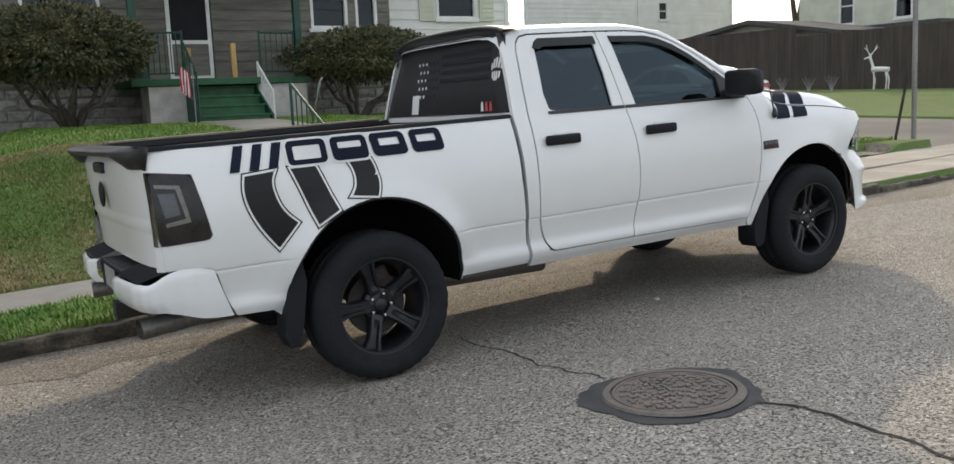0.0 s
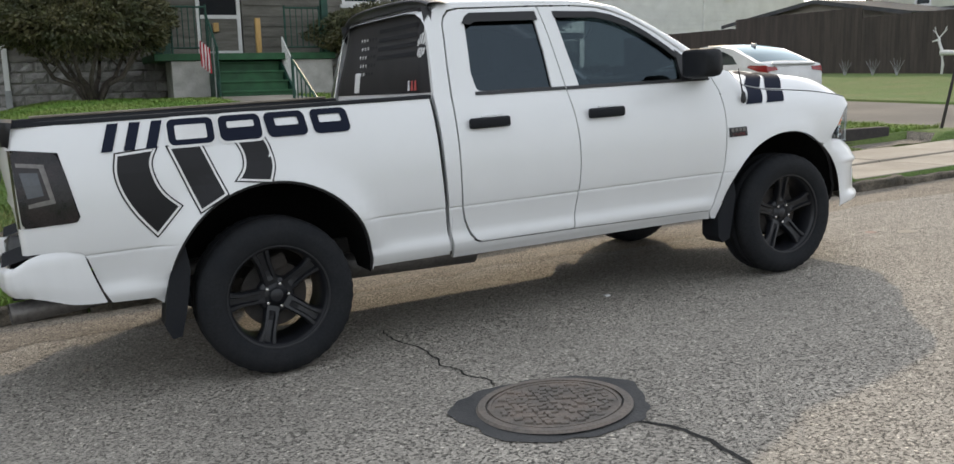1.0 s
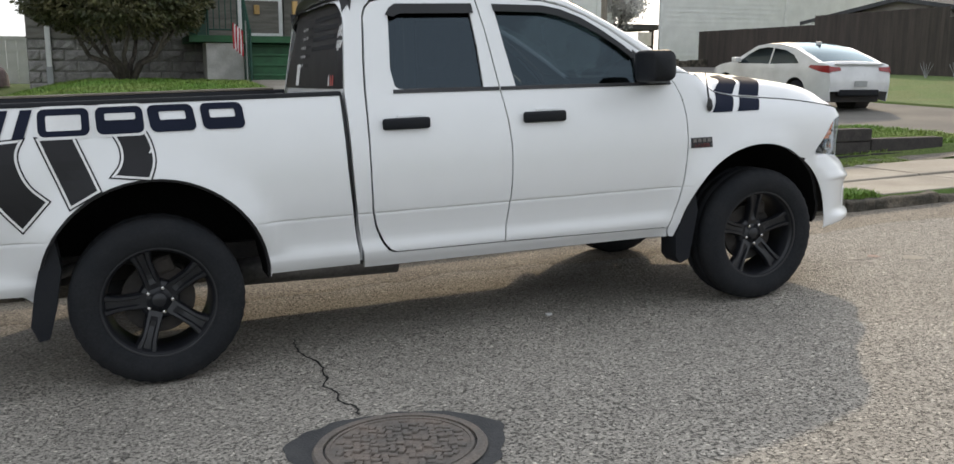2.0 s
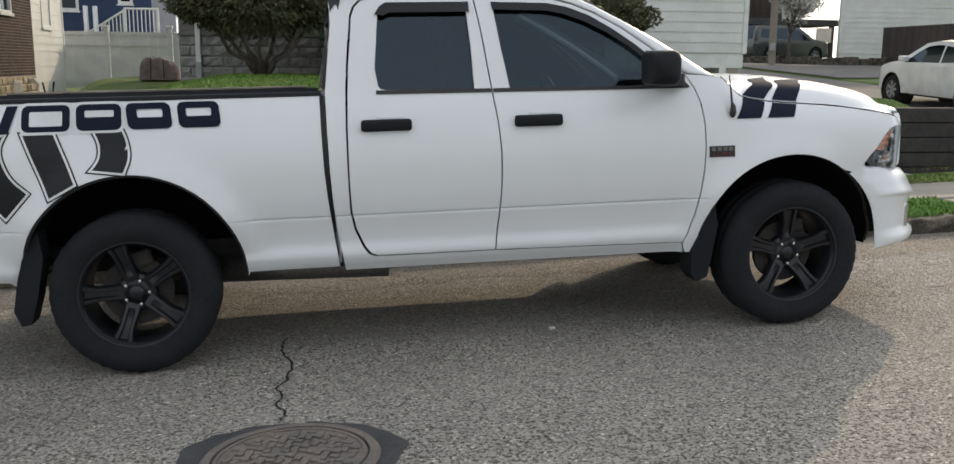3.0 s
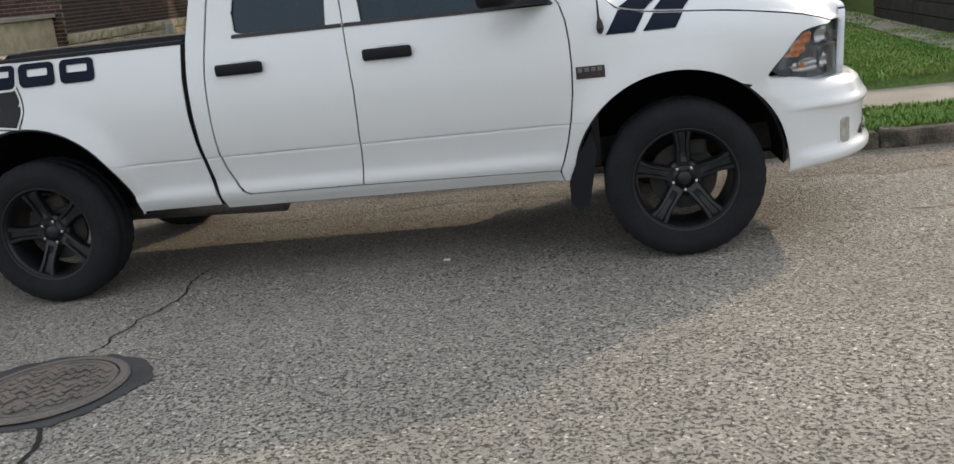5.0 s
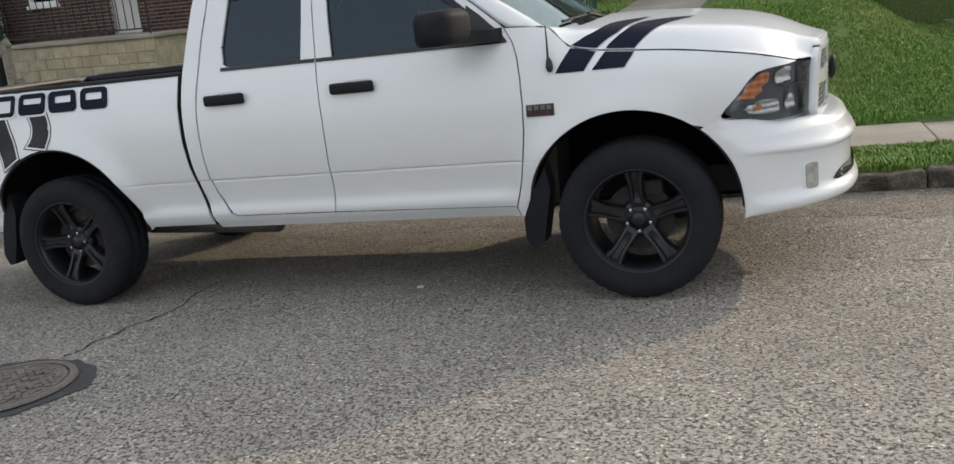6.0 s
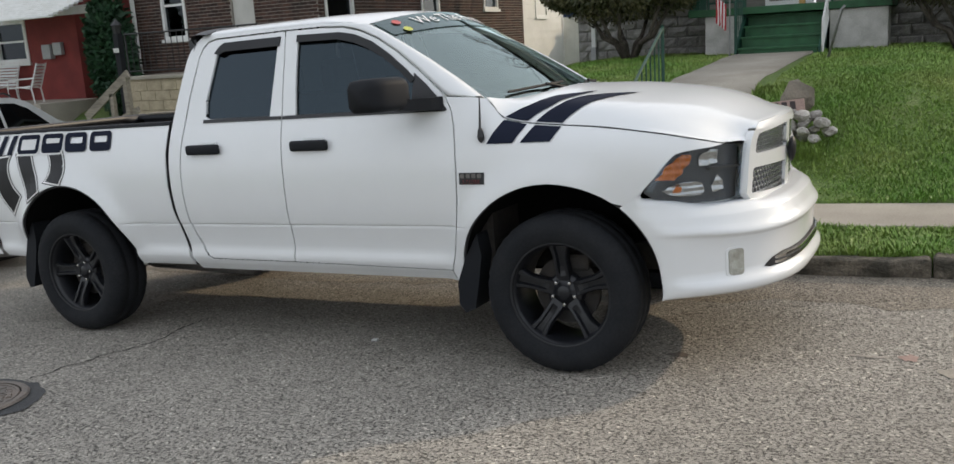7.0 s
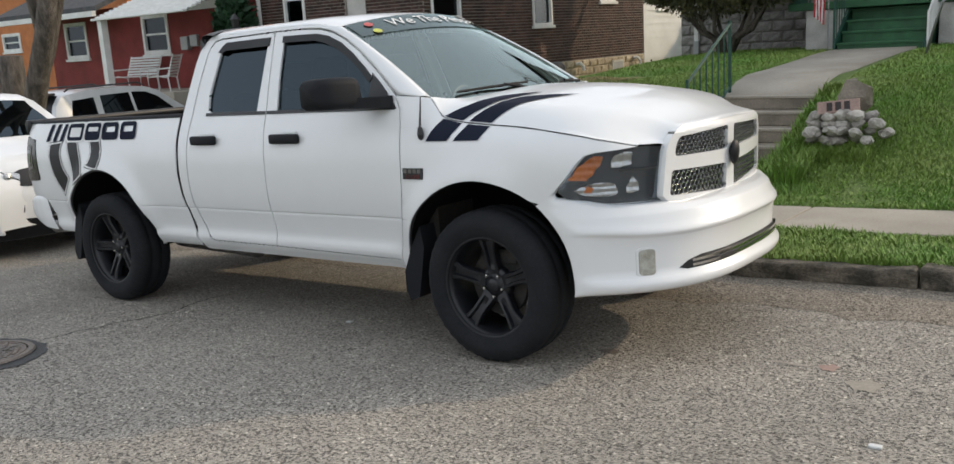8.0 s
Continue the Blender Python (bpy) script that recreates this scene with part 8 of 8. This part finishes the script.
ss, half = car("parked_suv", "silver SUV parked beside the red house", pose(-11.6, 6.3, rz(-11.6, 3.36) + 0.02, 0, 0, 103), "paint3", 4.5, 1.84, 1.68, suv_prof, [(8, 9, "tint"), (2, 4, "vinyl")], suv_gl, (-1.32, 1.36), r=0.35, sill=0.28)
for s in (-1, 1):
    part("roof_rail", tube(bmesh.new(), [(-1.8, s * 0.62, 1.70), (-1.7, s * 0.62, 1.75), (0.1, s * 0.62, 1.76), (0.25, s * 0.63, 1.70)], 0.018, 6), "trim", ss)
part("rear_spoiler", boxed(-2.22, -1.95, -0.55, 0.55, 1.64, 1.69, bevel=0.02), "trim", ss)
car("parked_suv", "dark grey-green SUV parked up the cross street", pose(22.6, 34.6, ground_z(22.6, 34.6), 0, 0, 14), "paint4", 4.8, 1.88, 1.78, suv_prof, [(8, 9, "tint"), (2, 4, "tint")], suv_gl, (-1.32, 1.36), r=0.37, sill=0.3)

# ---------------------------------------------------------------- across the side street
bf = thing("board_fence", "tall dark brown board fence along the yard", "fence")
for i in range(150):
    y = 8.5 + 0.155 * i
    part("board", boxed(26.0, 26.03, y, y + 0.148, 1.0, 3.31 + 0.004 * ((i * 7) % 5) + (0.35 if 58 < i < 100 else 0)), "fence_brown", bf)
for i in range(11):
    part("post", boxed(26.03, 26.13, 8.5 + 2.3 * i, 8.62 + 2.3 * i, 1.0, 3.2), "fence_brown", bf)
shd = thing("shed", "low brown shed with a shallow gable roof", "shed")
part("shed_wall", boxed(26.6, 30, 16.5, 24.5, 1.0, 3.42), "beige", shd)
gb_ = bmesh.new()
gb_.faces.new([gb_.verts.new(p) for p in ((26.6, 16.3, 3.42), (26.6, 24.9, 3.42), (26.6, 20.2, 4.06))])
for g_ in bmesh.ops.extrude_face_region(gb_, geom=gb_.faces[:])["geom"]:
    if isinstance(g_, bmesh.types.BMVert):
        g_.co.x += 0.1
part("gable", gb_, "beige", shd, "pale beige gable under the shallow roof")
sb_ = bmesh.new()
v = [sb_.verts.new(p) for p in ((26.3, 15.9, 3.42), (26.3, 20.2, 4.15), (26.3, 25.2, 3.5), (30.2, 15.9, 3.42), (30.2, 20.2, 4.15), (30.2, 25.2, 3.5), (26.3, 15.9, 3.27), (26.3, 20.2, 4.0), (26.3, 25.2, 3.35))]
for f in ((0, 1, 4, 3), (1, 2, 5, 4), (6, 7, 1, 0), (7, 8, 2, 1)):
    sb_.faces.new([v[i] for i in f])
part("shed_roof", sb_, "shingle", shd)


def house_facing_street(x0, y0, y1, z0, z1, holes, material, label, depth=8.0, pitch=0.2):
    """A clapboard house whose front looks down the street, to -x."""
    e = thing("house", label, "house")
    bm = bmesh.new()
    ca = sorted({y0, y1, *[h[0] for h in holes], *[h[1] for h in holes]})
    cz = sorted({z0, z1, *[h[2] for h in holes], *[h[3] for h in holes]})
    for p, q in zip(ca, ca[1:]):
        for r, t in zip(cz, cz[1:]):
            if not any(h[0] < (p + q) / 2 < h[1] and h[2] < (r + t) / 2 < h[3] for h in holes):
                box(bm, x0, x0 + 0.2, p, q, r, t)
    part("wall", bm, material, e)
    part("wall", boxed(x0 + 0.2, x0 + depth, y0, y0 + 0.2, z0, z1), material, e)
    part("wall", boxed(x0 + 0.2, x0 + depth, y1 - 0.2, y1, z0, z1), material, e)
    pl = lambda a, d, z: Vector((x0 - d, a, z))
    clad("siding_board", y0, y1, max(z0, 2.6), z1, pitch, pl, material, e, holes, 0.02)
    for h in holes:
        window(e, *h, pl, w=0.09)
    part("roof", boxed(x0 - 0.4, x0 + depth + 0.4, y0 - 0.4, y1 + 0.4, z1, z1 + 0.25), "shingle", e)
    return e


ch = house_facing_street(36.0, 18.0, 25.6, 1.0, 9.0, [(22.45, 23.3, 4.25, 6.0), (19.5, 20.4, 4.3, 6.0)], "cream_siding", "cream clapboard house behind the brown fence")
part("porch_roof", boxed(34.0, 35.97, 17.0, 25.8, 3.75, 4.0), "shingle", ch)
fh = thing("house", "white clapboard house behind the brown fence", "house")
f_win = [(34.4, 35.05, 5.5, 6.5)]
wall_box("wall", 25.3, 40.3, 34.0, 0, 1.0, 9.5, f_win, "y", "white_siding", fh)
wall_box("wall", 40.3, 0, 34.2, 42.0, 1.0, 9.5, [], "x", "white_siding", fh)
clad("siding_board", 25.3, 40.3, 2.2, 9.5, 0.24, front(34.0), "white_siding", fh, f_win, 0.022)
window(fh, *f_win[0], front(34.0))
for x in (25.3, 32.9, 40.2):
    part("corner_board", boxed(x - 0.06, x + 0.08, 33.94, 34.0, 2.2, 9.5), "white_paint", fh)
part("roof", boxed(24.8, 40.8, 33.4, 42.5, 9.5, 9.8), "shingle", fh)

dk = thing("house", "dark grey house with a low porch up the side street", "house")
wall_box("wall", 19.0, 25.0, 39.0, 0, 1.2, 7.0, [(20.2, 21.2, 3.9, 5.2)], "y", "fence_brown", dk)
clad("siding_board", 19.0, 25.0, 3.5, 7.0, 0.25, front(39.0), "fence_brown", dk, [(20.2, 21.2, 3.9, 5.2)], 0.02)
window(dk, 20.2, 21.2, 3.9, 5.2, front(39.0))
part("base_panel", boxed(19.0, 22.4, 38.9, 38.98, 1.2, 3.45), "white_paint", dk, "pale rendered ground floor")
part("roof", boxed(18.6, 25.2, 38.5, 45.0, 7.0, 7.25), "shingle", dk)
part("porch_roof", boxed(21.6, 26.6, 36.2, 38.95, 3.55, 3.85, bevel=0.03), "shingle", dk, "low dark porch roof")
part("porch_wall", boxed(22.5, 25.2, 38.7, 38.88, 1.2, 3.54), "fence_brown", dk)
for x in (21.9, 24.2, 26.3):
    part("porch_post", boxed(x - 0.1, x + 0.1, 36.3, 36.5, 1.2, 3.55), "fence_brown", dk)
part("notice_panel", boxed(25.4, 26.2, 36.22, 36.27, 2.75, 3.45), "white_paint", dk, "white panel hung at the porch")
ph = thing("house", "pale sided house at the top of the side street", "house")
wall_box("wall", 18.0, 32.0, 50.0, 0, 1.5, 8.5, [(26.2, 27.4, 4.4, 5.9)], "y", "white_siding", ph)
window(ph, 26.2, 27.4, 4.4, 5.9, front(50.0), w=0.12)
part("roof", boxed(17.5, 32.5, 49.5, 58.0, 8.5, 8.8), "shingle", ph)
lw_ = thing("garden_wall", "low dark stone garden wall up the side street", "wall")
for i in range(12):
    part("wall_stone", boxed(18.9 + 0.62 * i, 19.5 + 0.62 * i, 31.0, 31.3, 1.2, 1.95 + 0.04 * (i % 3), bevel=0.03), "kerb", lw_)

dg_ = thing("lawn_deer", "white wire deer ornament on the yard", "lawn ornament")
db_ = bmesh.new()
D0 = Vector((23.5, 12.6, 1.30))
for dx, dy in ((0.0, 0.0), (0.08, 0.02), (0.02, -0.42), (0.1, -0.45)):
    tube(db_, [D0 + Vector((dx, dy, 0)), D0 + Vector((dx, dy - 0.03, 0.30)), D0 + Vector((0.04, dy + 0.02, 0.55))], 0.018, 6, 0.03)
tube(db_, [D0 + Vector((0.04, 0.06, 0.62)), D0 + Vector((0.04, -0.2, 0.62)), D0 + Vector((0.04, -0.5, 0.60))], 0.085, 8, 0.07)
tube(db_, [D0 + Vector((0.04, 0.02, 0.66)), D0 + Vector((0.04, 0.14, 0.95)), D0 + Vector((0.04, 0.18, 1.02))], 0.045, 8, 0.03)
tube(db_, [D0 + Vector((0.04, 0.12, 1.02)), D0 + Vector((0.04, 0.36, 0.96))], 0.04, 8, 0.02)
for s in (-1, 1):
    tube(db_, [D0 + Vector((0.04, 0.15, 1.05)), D0 + Vector((0.04 + s * 0.05, 0.12 - s * 0.1, 1.22)), D0 + Vector((0.04 + s * 0.1, 0.1 - s * 0.12, 1.38))], 0.02, 5, 0.01)
    tube(db_, [D0 + Vector((0.04 + s * 0.05, 0.12 - s * 0.1, 1.22)), D0 + Vector((0.04, 0.12 - s * 0.24, 1.30))], 0.016, 5, 0.008)
part("figure", db_, "plastic_white", dg_)
for y in (14.2, 15.1, 16.2):
    o = thing("garden_stake", "small pale branched yard light stake", "lawn ornament")
    b = bmesh.new()
    for k in range(5):
        tube(b, [(23.6, y, 1.25), (23.6, y + 0.05 * (k - 2), 1.5), (23.6, y + 0.13 * (k - 2), 1.75 + 0.06 * (k % 2))], 0.011, 5, 0.005)
    part("twig", b, "grey_metal", o)

sg = thing("sign_pole", "grey metal sign pole at the corner", "pole")
part("pole", tube(bmesh.new(), [(12.27, 3.9, 0.3), (12.20, 3.9, 4.0)], 0.042, 10), "galv", sg)
sp_ = thing("stake", "leaning dark steel stake at the corner", "stake")
part("bar", tube(bmesh.new(), [(11.70, 3.9, 0.35), (12.05, 3.9, 1.62)], 0.026, 6), "under", sp_)
pl_ = thing("sleeper_edging", "dark stepped retaining wall of old timber sleepers beside the drive", "garden wall")
for x0, x1, top in ((7.46, 8.42, 1.14), (8.43, 9.22, 0.80), (9.23, 10.52, 0.66)):
    n = int(round((top - 0.28) / 0.17))
    for r in range(n):
        dz = (top - 0.28) / n
        part("sleeper", boxed(x0 + 0.01 * (r % 2), x1, 3.84 + 0.012 * (r % 2), 4.03, 0.28 + dz * r, 0.272 + dz * (r + 1), bevel=0.012), "planter", pl_)
dirt = finish(drape([(x, 3.37) for x in (7.35, 10.9)] + [(x, 3.82 + 0.03 * math.sin(7 * x)) for x in span(10.9, 7.35, 30)], lambda x, y: Vector((x, y, ground_z(x, min(y, 3.83)) + 0.012)), 0.12), "dirt_strip", "grit")
tagged(dirt, "bare gravelly dirt at the foot of the timber wall", "gravel", kind="structure")
for r in range(5):
    for i in range(3):
        part("sleeper", boxed(7.46 + 0.01 * (r % 2), 7.64, 4.04 + 1.7 * i, 5.73 + 1.7 * i, 0.28 + 0.172 * r, 0.446 + 0.172 * r, bevel=0.012), "planter", pl_)
dw = finish(grid(lambda u, y: Vector((6.93 + 0.52 * u, y, max(0.40 + 0.012 * (y - 3.4), ground_z(6.93 + 0.52 * u, y)) + 0.02)), (0, 0.5, 1), span(3.4, 12.3, 12)), "drive_strip", "concrete")
tagged(dw, "pale concrete strip along the timber retaining wall", "path", kind="structure")
up = thing("utility_pole", "brown wooden utility pole on the cross street", "utility pole")
part("pole", tube(bmesh.new(), [(19.3, 29.0, 0.9), (19.2, 29.0, 10.0)], 0.15, 10, 0.12), "wood", up)
part("meter_box", boxed(19.1, 19.3, 28.78, 28.86, 2.2, 2.5, bevel=0.01), "grey_metal", up)

# overhead line and houses on the near side, behind the walk
pole = thing("utility_pole", "wooden utility pole with wires across the street", "utility pole")
part("pole", tube(bmesh.new(), [(3.0, -11.5, 0), (3.0, -11.5, 9.5)], 0.15, 10, 0.11), "wood", pole)
part("crossarm", boxed(1.9, 4.1, -11.58, -11.44, 8.6, 8.72), "wood", pole)
for y, z in ((-11.2, 8.8), (-11.8, 8.8), (-11.5, 7.4), (-11.4, 7.0)):
    part("wire", tube(bmesh.new(), [(3 + 42 * t, y, z - 1.1 * (1 - (2 * abs(t) - 1) ** 2)) for t in span(-1, 1, 24)], 0.012, 5), "trim", pole)

# the 300 bricks round the near windows as pieces, the rest as one mesh


def brick_runs(a0, a1, z0, z1, holes):
    j = 0
    z = z0
    while z < z1:
        a = a0 - (0.108 if j % 2 else 0)
        while a < a1:
            runs = [(max(a, a0), min(a + 0.203, a1))]
            for h in holes:
                if h[2] - 0.07 < z + 0.056 and h[3] + 0.02 > z:
                    runs = [r for p, q in runs for r in ((p, min(q, h[0] - 0.02)), (max(p, h[1] + 0.02), q)) if r[1] - r[0] > 0.03]
            for p, q in runs:
                if q - p > 0.03:
                    yield p, q, z
            a += 0.216
        z += 0.0705
        j += 1


def brick_wall(parent, a0, a1, z0, z1, holes, place, near):
    vs, fs = [], []
    shared = None
    count = 0
    for p, q, z in brick_runs(a0, a1, z0, z1, holes):
        if near(p, z) and q - p > 0.2 and count < 300:
            if shared is None:
                b = boxed(0, 0.203, 0, 0.008, 0, 0.056, bevel=0.003)
                shared = bpy.data.meshes.new("brick")
                b.to_mesh(shared)
                b.free()
                shared.materials.append(M["brick"])
            o = new("brick", shared)
            o.parent = parent
            c0, c1 = place(p, 0, z), place(p + 0.1, 0, z)
            ang = math.degrees(math.atan2(c1.y - c0.y, c1.x - c0.x))
            d = place(p, 1, z) - c0
            o.matrix_basis = pose(*c0, 0, 0, ang) if (d.dot(pose(0, 0, 0, 0, 0, ang).to_3x3() @ Vector((0, 1, 0))) > 0) else pose(*place(q, 0, z), 0, 0, ang + 180)
            count += 1
            continue
        k = len(vs)
        d = 0.005 + 0.004 * random.random()
        for dd in (0.0, d):
            for a, zz in ((p, z), (q, z), (q, z + 0.056), (p, z + 0.056)):
                vs.append(tuple(place(a, dd, zz)))
        fs += [(k + 4, k + 5, k + 6, k + 7), (k, k + 1, k + 5, k + 4), (k + 1, k + 2, k + 6, k + 5), (k + 2, k + 3, k + 7, k + 6), (k + 3, k, k + 4, k + 7)]
    me = bpy.data.meshes.new("brickwork")
    me.from_pydata(vs, [], fs)
    me.materials.append(M["brick"])
    o = new("brickwork", me)
    o.parent = parent
    o["kind"] = "stuff"


brick_wall(bh, by, 20.1, 1.17, 5.5, b_holes, side(bx), lambda a, z: 12.2 < a < 15.6 and 1.4 < z < 2.9)
brick_wall(bh, -11.3, bx, 0.9, 5.5, f_holes, front(by), lambda a, z: False)

blades("verge_grass", (-9.0, 6.9, 1.33, 2.35), 110000, 0.062, "bright green grass verge hanging over the kerb")
blades("bank_grass", (0.4, 9.5, 3.33, 7.2), 190000, 0.045, "lush green grass on the bank beside the steps", w=0.007, keep=off_path)
blades("bank_grass", (-4.5, 0.4, 3.33, 7.2), 90000, 0.042, "green grass on the bank with straw-brown patches", w=0.007, material="grass_dry")
blades("upper_grass", (-6.0, 9.0, 7.2, 12.4), 100000, 0.05, "green lawn before the houses", w=0.010, keep=off_path)
blades("corner_grass", (7.7, 11.8, 3.95, 6.8), 26000, 0.07, "tufty green grass on the corner above the timber wall", w=0.010)
blades("marker_weeds", (3.42, 4.12, 4.40, 4.62), 1800, 0.13, "tall weeds at the foot of the stone marker", w=0.008)
blades("step_weeds", (3.17, 3.62, 3.9, 6.1), 5000, 0.15, "taller weeds along the edge of the garden steps", w=0.009)
